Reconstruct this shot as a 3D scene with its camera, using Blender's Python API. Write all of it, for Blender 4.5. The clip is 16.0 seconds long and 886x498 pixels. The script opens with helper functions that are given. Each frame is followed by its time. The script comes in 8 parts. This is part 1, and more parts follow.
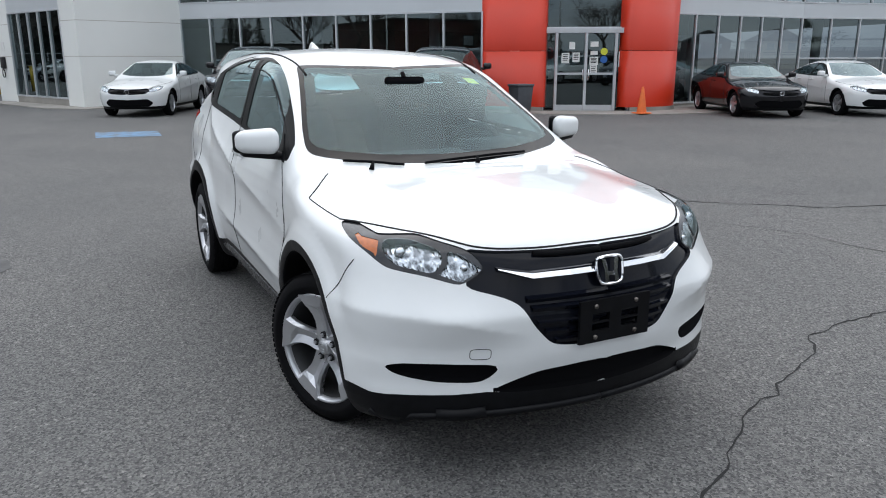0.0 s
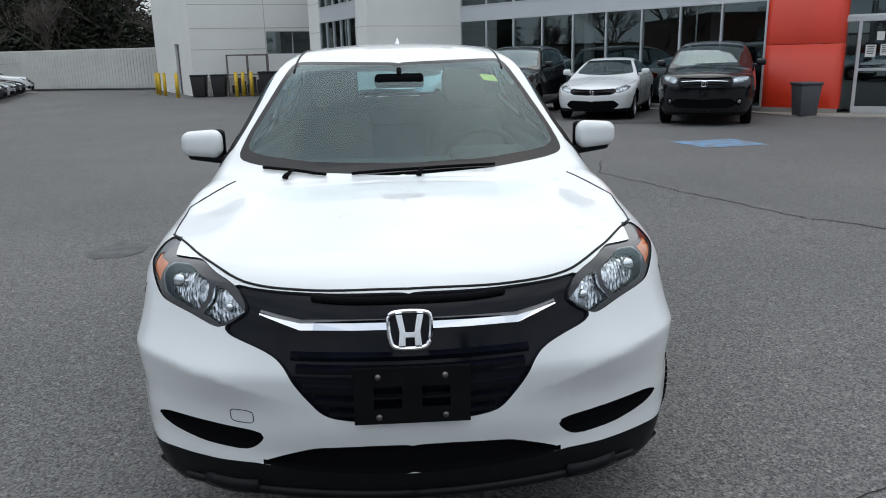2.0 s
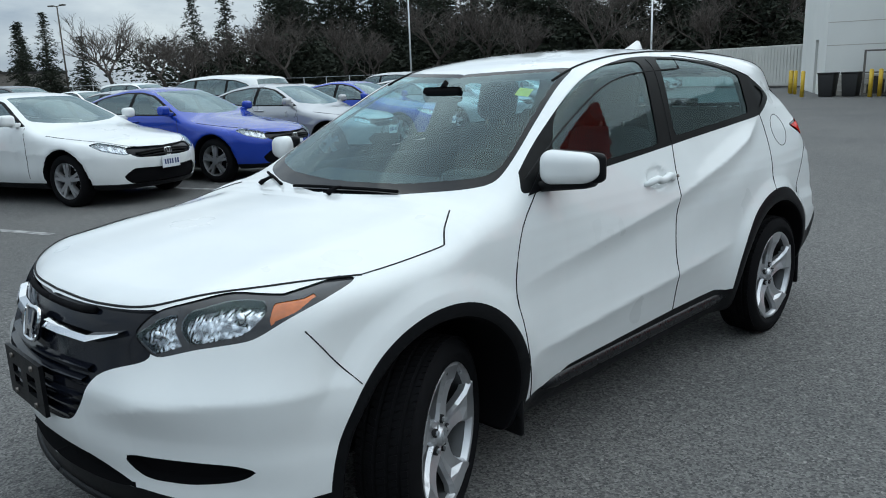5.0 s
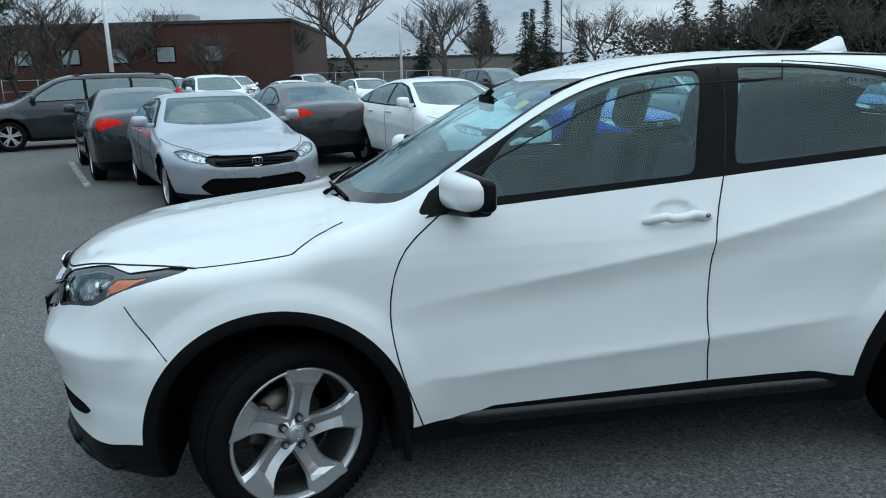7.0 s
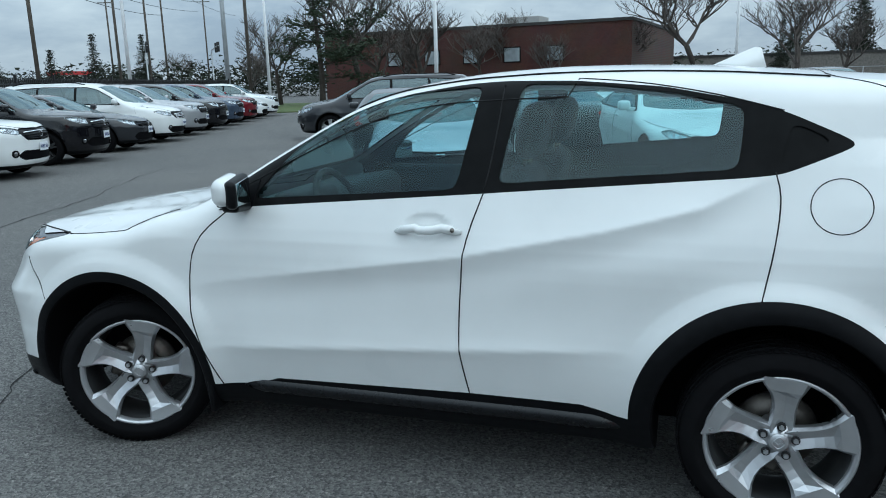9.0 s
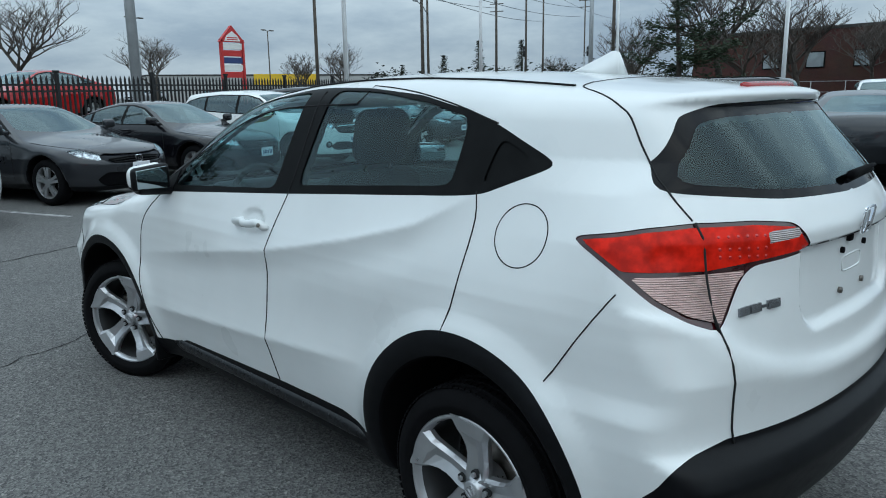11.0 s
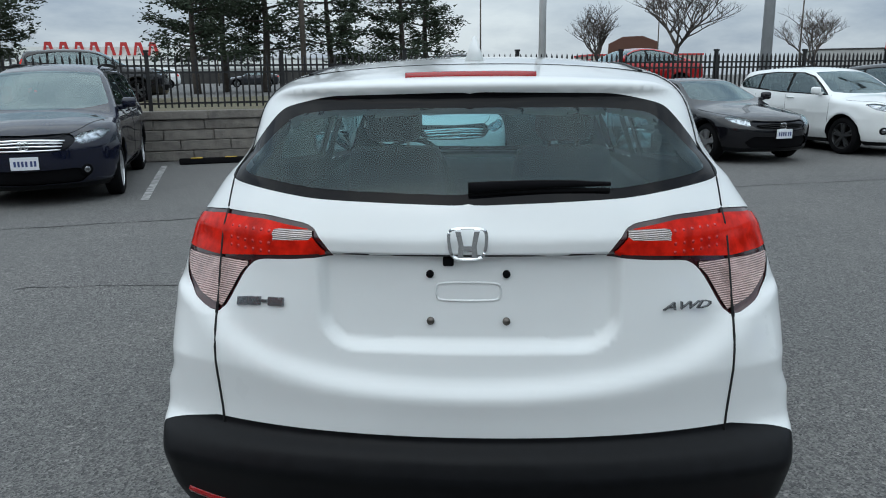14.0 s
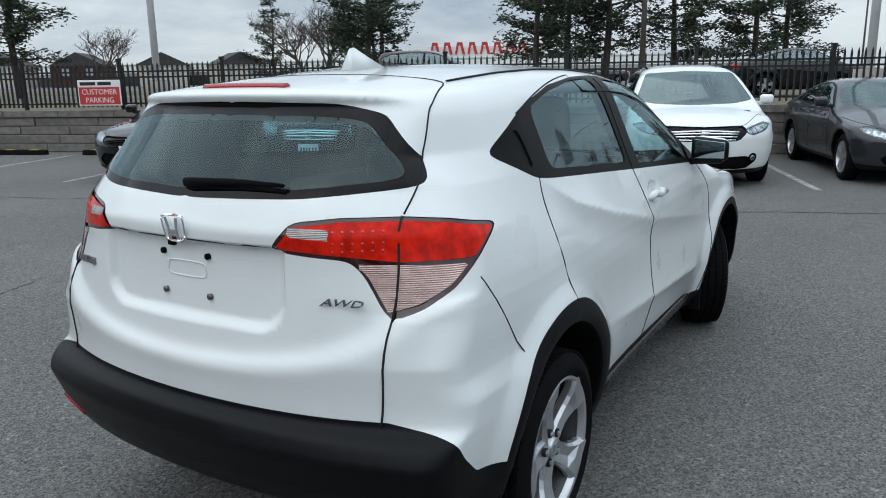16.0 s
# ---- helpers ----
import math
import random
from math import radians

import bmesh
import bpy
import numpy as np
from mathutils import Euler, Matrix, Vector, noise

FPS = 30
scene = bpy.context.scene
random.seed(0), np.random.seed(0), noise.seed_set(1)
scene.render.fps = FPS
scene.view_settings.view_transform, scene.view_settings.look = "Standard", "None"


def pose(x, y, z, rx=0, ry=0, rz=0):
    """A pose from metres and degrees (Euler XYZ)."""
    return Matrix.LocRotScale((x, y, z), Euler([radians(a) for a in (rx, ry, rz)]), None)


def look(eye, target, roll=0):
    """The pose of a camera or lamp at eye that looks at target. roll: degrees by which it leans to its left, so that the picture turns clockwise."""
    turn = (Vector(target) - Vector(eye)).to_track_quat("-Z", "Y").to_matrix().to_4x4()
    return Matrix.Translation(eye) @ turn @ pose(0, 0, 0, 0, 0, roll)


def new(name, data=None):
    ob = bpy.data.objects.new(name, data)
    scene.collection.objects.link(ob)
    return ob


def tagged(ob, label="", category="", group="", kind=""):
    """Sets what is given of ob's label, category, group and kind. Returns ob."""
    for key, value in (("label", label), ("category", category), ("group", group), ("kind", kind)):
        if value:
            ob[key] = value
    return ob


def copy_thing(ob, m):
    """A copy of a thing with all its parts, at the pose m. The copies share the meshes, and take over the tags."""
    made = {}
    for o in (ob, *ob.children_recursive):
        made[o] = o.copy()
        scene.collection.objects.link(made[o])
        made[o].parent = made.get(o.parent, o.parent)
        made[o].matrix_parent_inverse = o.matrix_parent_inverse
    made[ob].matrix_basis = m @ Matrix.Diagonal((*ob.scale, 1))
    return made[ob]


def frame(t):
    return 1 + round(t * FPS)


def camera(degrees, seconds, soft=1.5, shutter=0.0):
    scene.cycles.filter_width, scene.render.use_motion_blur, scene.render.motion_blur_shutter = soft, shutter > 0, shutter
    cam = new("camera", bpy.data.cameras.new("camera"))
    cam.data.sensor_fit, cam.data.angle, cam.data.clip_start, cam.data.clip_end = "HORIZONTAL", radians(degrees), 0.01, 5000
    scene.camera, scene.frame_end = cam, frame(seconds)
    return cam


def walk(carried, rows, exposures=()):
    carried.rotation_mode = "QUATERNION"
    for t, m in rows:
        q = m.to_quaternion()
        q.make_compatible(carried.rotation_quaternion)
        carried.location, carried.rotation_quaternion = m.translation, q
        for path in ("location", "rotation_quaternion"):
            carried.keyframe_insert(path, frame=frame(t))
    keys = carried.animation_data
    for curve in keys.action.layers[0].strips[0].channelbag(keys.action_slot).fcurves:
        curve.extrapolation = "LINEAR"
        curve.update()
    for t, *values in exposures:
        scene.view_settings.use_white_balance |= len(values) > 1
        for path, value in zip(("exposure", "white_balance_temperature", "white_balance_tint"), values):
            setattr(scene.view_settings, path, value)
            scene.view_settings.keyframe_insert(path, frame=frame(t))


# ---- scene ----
cam = camera(61.2, 16.0, soft=1.0)
PATH = [
    (0, (-1.661, -4.137, 1.499), (-0.789, -2.407, 1.004), -0.1),
    (0.5, (-1.227, -4.126, 1.493), (-0.496, -2.331, 0.998), -0.5),
    (1, (-0.833, -4.061, 1.484), (-0.266, -2.208, 0.99), -0.7),
    (1.5, (-0.42, -4.022, 1.469), (-0.06, -2.118, 0.976), -1.0),
    (2, (-0.012, -3.981, 1.453), (0.096, -2.044, 0.966), -1.2),
    (2.5, (0.41, -3.883, 1.456), (0.26, -1.947, 0.975), -1.6),
    (3, (0.856, -3.776, 1.44), (0.408, -1.885, 0.967), -2.2),
    (3.5, (1.242, -3.599, 1.415), (0.531, -1.788, 0.949), -1.9),
    (4, (1.616, -3.357, 1.434), (0.673, -1.655, 0.974), -2.3),
    (4.2, (1.781, -3.264, 1.42), (0.746, -1.615, 0.965), -2.2),
    (6.5, (3.05, -1.513, 1.5), (1.198, -0.908, 1.047), -2.0),
    (7, (3.163, -1.08, 1.493), (1.239, -0.782, 1.037), -1.6),
    (7.5, (3.262, -0.617, 1.463), (1.314, -0.593, 1.012), -1.7),
    (8, (3.348, -0.093, 1.485), (1.41, -0.306, 1.043), -1.5),
    (8.5, (3.388, 0.436, 1.51), (1.488, -0.01, 1.073), -1.6),
    (9, (3.287, 0.955, 1.508), (1.427, 0.364, 1.071), -1.5),
    (9.5, (3.143, 1.442, 1.495), (1.355, 0.66, 1.059), -1.5),
    (10, (2.911, 1.878, 1.476), (1.226, 0.894, 1.038), -1.5),
    (10.2, (2.777, 2.062, 1.462), (1.141, 0.993, 1.037), -1.3),
    (12.3, (1.42, 3.418, 1.516), (0.618, 1.638, 1.079), -0.8),
    (12.5, (1.254, 3.496, 1.495), (0.541, 1.679, 1.058), -0.6),
    (13, (0.813, 3.614, 1.496), (0.383, 1.71, 1.059), -1.0),
    (13.5, (0.362, 3.702, 1.486), (0.23, 1.755, 1.049), -1.1),
    (14, (-0.049, 3.705, 1.482), (0.075, 1.759, 1.034), -0.7),
    (14.5, (-0.484, 3.669, 1.475), (-0.101, 1.758, 1.026), -0.9),
    (15, (-0.877, 3.616, 1.477), (-0.196, 1.79, 1.029), -1.0),
    (15.5, (-1.254, 3.468, 1.494), (-0.381, 1.725, 1.047), -1.1),
    (16, (-1.649, 3.41, 1.501), (-0.654, 1.734, 1.056), -0.9),
]
walk(cam, [(t, look(eye, target, roll)) for t, eye, target, roll in PATH], exposures=((0.0, 0.64, 6430, 10), (2.0, 0.36, 6380, 8), (4.2, 0.31, 6250, 5), (6.5, 0.28, 5700, -3), (8.5, 0.40, 5680, -3), (10.2, 0.28, 5680, -3), (12.5, 0.19, 5930, 0), (14.0, 0.33, 6080, 3), (16.0, 0.42, 6150, 4)))

import collections

# ---- world and light: bright overcast sky ----
world = bpy.data.worlds.new("world")
scene.world = world
world.use_nodes = True
_nt = world.node_tree
_nt.nodes.clear()
_out = _nt.nodes.new("ShaderNodeOutputWorld")
_bg = _nt.nodes.new("ShaderNodeBackground")
_sky = _nt.nodes.new("ShaderNodeTexSky")
_sky.sky_type = "NISHITA"
_sky.sun_disc = False
_sky.sun_elevation = radians(58)
_sky.sun_rotation = radians(22)
_sky.dust_density = 3.0
_tc = _nt.nodes.new("ShaderNodeTexCoord")
_map = _nt.nodes.new("ShaderNodeMapping")
_map.inputs["Scale"].default_value = (1.0, 1.0, 3.2)
_nt.links.new(_tc.outputs["Generated"], _map.inputs["Vector"])
_n1 = _nt.nodes.new("ShaderNodeTexNoise")
_n1.inputs["Scale"].default_value = 3.2
_n1.inputs["Detail"].default_value = 7.0
_n1.inputs["Roughness"].default_value = 0.58
_nt.links.new(_map.outputs["Vector"], _n1.inputs["Vector"])
_ramp = _nt.nodes.new("ShaderNodeValToRGB")
_ramp.color_ramp.elements[0].position = 0.36
_ramp.color_ramp.elements[0].color = (4.6, 5.2, 6.2, 1)
_ramp.color_ramp.elements[1].position = 0.66
_ramp.color_ramp.elements[1].color = (9.4, 9.7, 10.0, 1)
_nt.links.new(_n1.outputs["Fac"], _ramp.inputs["Fac"])
_mix = _nt.nodes.new("ShaderNodeMix")
_mix.data_type = "RGBA"
_mix.inputs["Factor"].default_value = 0.88
_nt.links.new(_sky.outputs["Color"], _mix.inputs["A"])
_nt.links.new(_ramp.outputs["Color"], _mix.inputs["B"])
_sep = _nt.nodes.new("ShaderNodeSeparateXYZ")
_nt.links.new(_tc.outputs["Generated"], _sep.inputs["Vector"])
_grad = _nt.nodes.new("ShaderNodeMapRange")
_grad.inputs["From Max"].default_value = 0.9
_grad.inputs["To Min"].default_value = 0.68
_grad.inputs["To Max"].default_value = 1.5
_nt.links.new(_sep.outputs["Z"], _grad.inputs["Value"])
_mul = _nt.nodes.new("ShaderNodeVectorMath")
_mul.operation = "SCALE"
_nt.links.new(_mix.outputs["Result"], _mul.inputs[0])
_nt.links.new(_grad.outputs["Result"], _mul.inputs["Scale"])
_nt.links.new(_mul.outputs["Vector"], _bg.inputs["Color"])
_bg.inputs["Strength"].default_value = 0.092
_nt.links.new(_bg.outputs["Background"], _out.inputs["Surface"])

_sun = bpy.data.lights.new("sun", "SUN")
_sun.energy = 0.9
_sun.angle = radians(115)
_sun.color = (1.0, 0.97, 0.92)
sun = new("sun", _sun)
sun.matrix_basis = look((0, 0, 30), (-6, -12, 0))


# ---- materials ----
def mat(name, color, rough=0.5, metal=0.0, coat=0.0, var=0.0, scale=8.0, bump=0.0, bscale=60.0, spec=0.5,
        color2=None, detail=4.0, bdist=0.004, emit=None, flake=0.0):
    m = bpy.data.materials.new(name)
    m.use_nodes = True
    nt = m.node_tree
    b = nt.nodes["Principled BSDF"]
    b.inputs["Base Color"].default_value = (*color, 1)
    b.inputs["Roughness"].default_value = rough
    b.inputs["Metallic"].default_value = metal
    b.inputs["Coat Weight"].default_value = coat
    b.inputs["Coat Roughness"].default_value = 0.03
    b.inputs["Specular IOR Level"].default_value = spec
    tc = nt.nodes.new("ShaderNodeTexCoord")
    if var or color2:
        c2 = color2 or tuple(c * (1 - var) for c in color)
        n = nt.nodes.new("ShaderNodeTexNoise")
        n.inputs["Scale"].default_value = scale
        n.inputs["Detail"].default_value = detail
        nt.links.new(tc.outputs["Object"], n.inputs["Vector"])
        r = nt.nodes.new("ShaderNodeValToRGB")
        r.color_ramp.elements[0].position, r.color_ramp.elements[1].position = 0.35, 0.65
        r.color_ramp.elements[0].color, r.color_ramp.elements[1].color = (*c2, 1), (*color, 1)
        nt.links.new(n.outputs["Fac"], r.inputs["Fac"])
        nt.links.new(r.outputs["Color"], b.inputs["Base Color"])
        mr = nt.nodes.new("ShaderNodeMapRange")
        mr.inputs["To Min"].default_value = max(0.02, rough - 0.08)
        mr.inputs["To Max"].default_value = min(1, rough + 0.08)
        nt.links.new(n.outputs["Fac"], mr.inputs["Value"])
        nt.links.new(mr.outputs["Result"], b.inputs["Roughness"])
    if bump:
        n2 = nt.nodes.new("ShaderNodeTexNoise")
        n2.inputs["Scale"].default_value = bscale
        n2.inputs["Detail"].default_value = 5.0
        nt.links.new(tc.outputs["Object"], n2.inputs["Vector"])
        bp = nt.nodes.new("ShaderNodeBump")
        bp.inputs["Strength"].default_value = bump
        bp.inputs["Distance"].default_value = bdist
        nt.links.new(n2.outputs["Fac"], bp.inputs["Height"])
        nt.links.new(bp.outputs["Normal"], b.inputs["Normal"])
    if emit:
        b.inputs["Emission Color"].default_value = (*emit[0], 1)
        b.inputs["Emission Strength"].default_value = emit[1]
    return m


def glass(name, tint, rough=0.0, base=0.06):
    """Thin automotive or window glass: tinted see-through, mirror gloss by Fresnel."""
    m = bpy.data.materials.new(name)
    m.use_nodes = True
    nt = m.node_tree
    nt.nodes.clear()
    o = nt.nodes.new("ShaderNodeOutputMaterial")
    t = nt.nodes.new("ShaderNodeBsdfTransparent")
    t.inputs["Color"].default_value = (*tint, 1)
    g = nt.nodes.new("ShaderNodeBsdfGlossy")
    g.inputs["Roughness"].default_value = rough
    g.inputs["Color"].default_value = (0.80, 0.97, 1.0, 1)
    f = nt.nodes.new("ShaderNodeLayerWeight")
    f.inputs["Blend"].default_value = 0.5
    pw = nt.nodes.new("ShaderNodeMath")
    pw.operation = "POWER"
    pw.inputs[1].default_value = 4.6
    nt.links.new(f.outputs["Facing"], pw.inputs[0])
    mr = nt.nodes.new("ShaderNodeMapRange")
    mr.inputs["To Min"].default_value = base
    nt.links.new(pw.outputs["Value"], mr.inputs["Value"])
    mx = nt.nodes.new("ShaderNodeMixShader")
    nt.links.new(mr.outputs["Result"], mx.inputs["Fac"])
    nt.links.new(t.outputs["BSDF"], mx.inputs[1])
    nt.links.new(g.outputs["BSDF"], mx.inputs[2])
    nt.links.new(mx.outputs["Shader"], o.inputs["Surface"])
    return m


def paint(name, color, flake=0.0, rough=0.32):
    return mat(name, color, rough, flake, coat=0.9, var=0.05, scale=3.0, spec=0.12)


def facets(name, color):
    """Bright reflector pressed into small tilted facets."""
    m = mat(name, color, 0.12, metal=1.0, color2=(0.20, 0.20, 0.21), scale=45, detail=1)
    nt = m.node_tree
    tc = nt.nodes.new("ShaderNodeTexCoord")
    mp = nt.nodes.new("ShaderNodeMapping")
    mp.inputs["Scale"].default_value = (1.0, 0.4, 0.45)
    nt.links.new(tc.outputs["Object"], mp.inputs["Vector"])
    v = nt.nodes.new("ShaderNodeTexVoronoi")
    v.inputs["Scale"].default_value = 120.0
    nt.links.new(mp.outputs["Vector"], v.inputs["Vector"])
    bp = nt.nodes.new("ShaderNodeBump")
    bp.inputs["Strength"].default_value = 1.0
    bp.inputs["Distance"].default_value = 0.0035
    nt.links.new(v.outputs["Distance"], bp.inputs["Height"])
    nt.links.new(bp.outputs["Normal"], nt.nodes["Principled BSDF"].inputs["Normal"])
    return m


def ribbed(name, color, scale, metal):
    """Clear lamp cover with fine level ribs over a bright bowl."""
    m = mat(name, color, 0.12, metal=metal, coat=0.5, var=0.25, scale=25)
    nt = m.node_tree
    tc = nt.nodes.new("ShaderNodeTexCoord")
    v = nt.nodes.new("ShaderNodeTexWave")
    v.wave_type, v.bands_direction = "BANDS", "Z"
    v.inputs["Scale"].default_value = scale
    v.inputs["Distortion"].default_value = 0.6
    nt.links.new(tc.outputs["Object"], v.inputs["Vector"])
    bp = nt.nodes.new("ShaderNodeBump")
    bp.inputs["Strength"].default_value = 0.9
    bp.inputs["Distance"].default_value = 0.004
    nt.links.new(v.outputs["Fac"], bp.inputs["Height"])
    nt.links.new(bp.outputs["Normal"], nt.nodes["Principled BSDF"].inputs["Normal"])
    return m


M = {
    "white_paint": paint("white_paint", (0.745, 0.765, 0.765), 0.0, 0.30),
    "black_plastic": mat("black_plastic", (0.0048, 0.0052, 0.0065), 0.42, spec=0.15, var=0.35, scale=30, bump=0.25, bscale=900, bdist=0.0006),
    "sill_black": mat("sill_black", (0.006, 0.0065, 0.008), 0.28, spec=0.4, var=0.2, scale=30),
    "gloss_black": mat("gloss_black", (0.005, 0.006, 0.010), 0.08, var=0.2, spec=0.18),
    "frit": mat("frit", (0.004, 0.004, 0.005), 0.04, spec=0.15),
    "lug_shade": mat("lug_shade", (0.010, 0.010, 0.011), 0.8),
    "matte_black": mat("matte_black", (0.004, 0.004, 0.005), 0.9, var=0.2, spec=0.1),
    "rubber": mat("rubber", (0.0055, 0.0055, 0.0065), 0.80, spec=0.10, var=0.35, scale=25, bump=0.3, bscale=300, bdist=0.001),
    "alloy": mat("alloy", (0.56, 0.57, 0.59), 0.30, metal=0.78, var=0.12, scale=14),
    "alloy_dark": mat("alloy_dark", (0.07, 0.072, 0.075), 0.45, metal=0.6, var=0.25, scale=10),
    "steel": mat("steel", (0.22, 0.20, 0.18), 0.45, metal=0.9, var=0.4, scale=20),
    "chrome": mat("chrome", (0.86, 0.87, 0.89), 0.07, metal=1.0),
    "trim_grey": mat("trim_grey", (0.010, 0.0105, 0.011), 0.38, var=0.3, scale=12, spec=0.05),
    "interior": mat("interior", (0.016, 0.017, 0.018), 0.9, var=0.3, scale=30, bump=0.2, bscale=400),
    "seat_cloth": mat("seat_cloth", (0.030, 0.030, 0.033), 0.95, var=0.3, scale=60, bump=0.4, bscale=700),
    "headliner": mat("headliner", (0.30, 0.30, 0.29), 0.95, var=0.1, scale=20),
    "wind_glass": glass("wind_glass", (0.60, 0.80, 0.82), 0.0, 0.048),
    "side_glass": glass("side_glass", (0.60, 0.80, 0.82), 0.0, 0.05),
    "back_glass": glass("back_glass", (0.40, 0.60, 0.63), 0.0, 0.045),
    "dark_glass": glass("dark_glass", (0.26, 0.33, 0.34), 0.0, 0.14),
    "lamp_housing": mat("lamp_housing", (0.035, 0.036, 0.040), 0.16, metal=0.3, coat=0.35, var=0.6, scale=14),
    "lamp_dark": mat("lamp_dark", (0.20, 0.205, 0.215), 0.22, metal=0.9, var=0.8, scale=22, bump=0.5, bscale=30, bdist=0.01),
    "lamp_bright": mat("lamp_bright", (0.62, 0.63, 0.65), 0.16, metal=0.9, color2=(0.16, 0.165, 0.175), scale=16, detail=1, bump=0.8, bscale=26, bdist=0.012),
    "lens": glass("lens", (0.93, 0.95, 0.97), 0.02, 0.05),
    "red_lens": mat("red_lens", (0.70, 0.016, 0.006), 0.12, spec=0.12, var=0.45, scale=30),
    "red_dark": mat("red_dark", (0.035, 0.004, 0.006), 0.12, coat=0.5),
    "amber": mat("amber", (0.50, 0.13, 0.025), 0.15, coat=0.5, var=0.2, scale=60),
    "reflector": facets("reflector", (0.86, 0.87, 0.88)),
    "pink_lens": ribbed("pink_lens", (0.72, 0.50, 0.46), 60.0, 0.35),
    "clear_lens": ribbed("clear_lens", (0.60, 0.53, 0.50), 70.0, 0.35),
    "badge_grey": mat("badge_grey", (0.26, 0.265, 0.28), 0.25, metal=0.85, var=0.2, scale=40),
    "high_red": mat("high_red", (0.30, 0.010, 0.012), 0.15, coat=0.3),
    "led_red": mat("led_red", (0.40, 0.008, 0.006), 0.12, coat=0.4),
    "mirror": mat("mirror", (0.34, 0.39, 0.41), 0.03, metal=1.0),
    "seam": mat("seam", (0.008, 0.008, 0.009), 0.9),
    "yellow_tag": mat("yellow_tag", (0.72, 0.70, 0.10), 0.6, var=0.25, scale=60),
    "plate": mat("plate", (0.72, 0.74, 0.78), 0.4, var=0.08, scale=30),
    "ink": mat("ink", (0.03, 0.05, 0.16), 0.5),
}


# ---- small mesh helpers ----
def part(name, bm, material, parent=None, label="", smooth=True):
    me = bpy.data.meshes.new(name)
    bm.to_mesh(me)
    bm.free()
    if smooth:
        for p in me.polygons:
            p.use_smooth = True
    me.materials.append(material if not isinstance(material, str) else M[material])
    ob = new(name, me)
    if parent is not None:
        ob.parent = parent
    if label:
        ob["label"] = label
    return ob


def mesh_part(name, verts, faces, material, parent=None, label="", normals=None, smooth=True):
    me = bpy.data.meshes.new(name)
    me.from_pydata([tuple(map(float, v)) for v in verts], [], [tuple(map(int, f)) for f in faces])
    me.update()
    if smooth:
        me.polygons.foreach_set("use_smooth", [True] * len(me.polygons))
    if normals is not None:
        me.normals_split_custom_set_from_vertices([tuple(map(float, n)) for n in normals])
    me.materials.append(M[material] if isinstance(material, str) else material)
    ob = new(name, me)
    if parent is not None:
        ob.parent = parent
    if label:
        ob["label"] = label
    return ob


def box(bm, x0, x1, y0, y1, z0, z1, bevel=0.0, seg=2, m=None):
    r = bmesh.ops.create_cube(bm, size=1.0)
    vs = r["verts"]
    for v in vs:
        v.co = Vector(((x0 + x1) / 2 + v.co.x * (x1 - x0), (y0 + y1) / 2 + v.co.y * (y1 - y0), (z0 + z1) / 2 + v.co.z * (z1 - z0)))
    if bevel:
        es = list({e for v in vs for e in v.link_edges})
        r2 = bmesh.ops.bevel(bm, geom=es, offset=bevel, segments=seg, affect="EDGES", profile=0.5)
        vs = list({v for f in r2["faces"] for v in f.verts} | {v for v in vs if v.is_valid})
    if m is not None:
        bmesh.ops.transform(bm, matrix=m, verts=vs)
    return vs


def cyl(bm, p0, p1, r0, r1=None, seg=16, caps=True):
    p0, p1 = Vector(p0), Vector(p1)
    r1 = r0 if r1 is None else r1
    d = p1 - p0
    r = bmesh.ops.create_cone(bm, cap_ends=caps, segments=seg, radius1=r0, radius2=max(r1, 1e-4), depth=d.length)
    q = d.to_track_quat("Z", "Y").to_matrix().to_4x4()
    bmesh.ops.transform(bm, matrix=Matrix.Translation((p0 + p1) / 2) @ q, verts=r["verts"])
    return r["verts"]


def tube(bm, pts, r, seg=8, closed=False):
    """A round tube along a line of points."""
    pts = [Vector(p) for p in pts]
    n = len(pts)
    rings = []
    up = Vector((0, 0, 1))
    for i, p in enumerate(pts):
        a = pts[i - 1] if (i or closed) else p
        b = pts[(i + 1) % n] if (i < n - 1 or closed) else p
        d = (b - a).normalized()
        s = d.cross(up if abs(d.z) < 0.95 else Vector((1, 0, 0))).normalized()
        t = s.cross(d)
        rr = r[i] if isinstance(r, (list, tuple)) else r
        rings.append([bm.verts.new(p + (s * math.cos(k / seg * math.tau) + t * math.sin(k / seg * math.tau)) * rr) for k in range(seg)])
    m = n if closed else n - 1
    for i in range(m):
        a, b = rings[i], rings[(i + 1) % n]
        for k in range(seg):
            bm.faces.new((a[k], b[k], b[(k + 1) % seg], a[(k + 1) % seg]))
    if not closed:
        bm.faces.new(rings[0])
        bm.faces.new(rings[-1][::-1])


def lathe(bm, prof, seg=40, axis="x"):
    """Turns a profile of (radius, along) round the x axis."""
    rings = []
    for r, a in prof:
        rings.append([bm.verts.new((a, r * math.cos(k / seg * math.tau), r * math.sin(k / seg * math.tau))) for k in range(seg)])
    for i in range(len(prof) - 1):
        for k in range(seg):
            bm.faces.new((rings[i][k], rings[i][(k + 1) % seg], rings[i + 1][(k + 1) % seg], rings[i + 1][k]))
    bmesh.ops.recalc_face_normals(bm, faces=bm.faces)


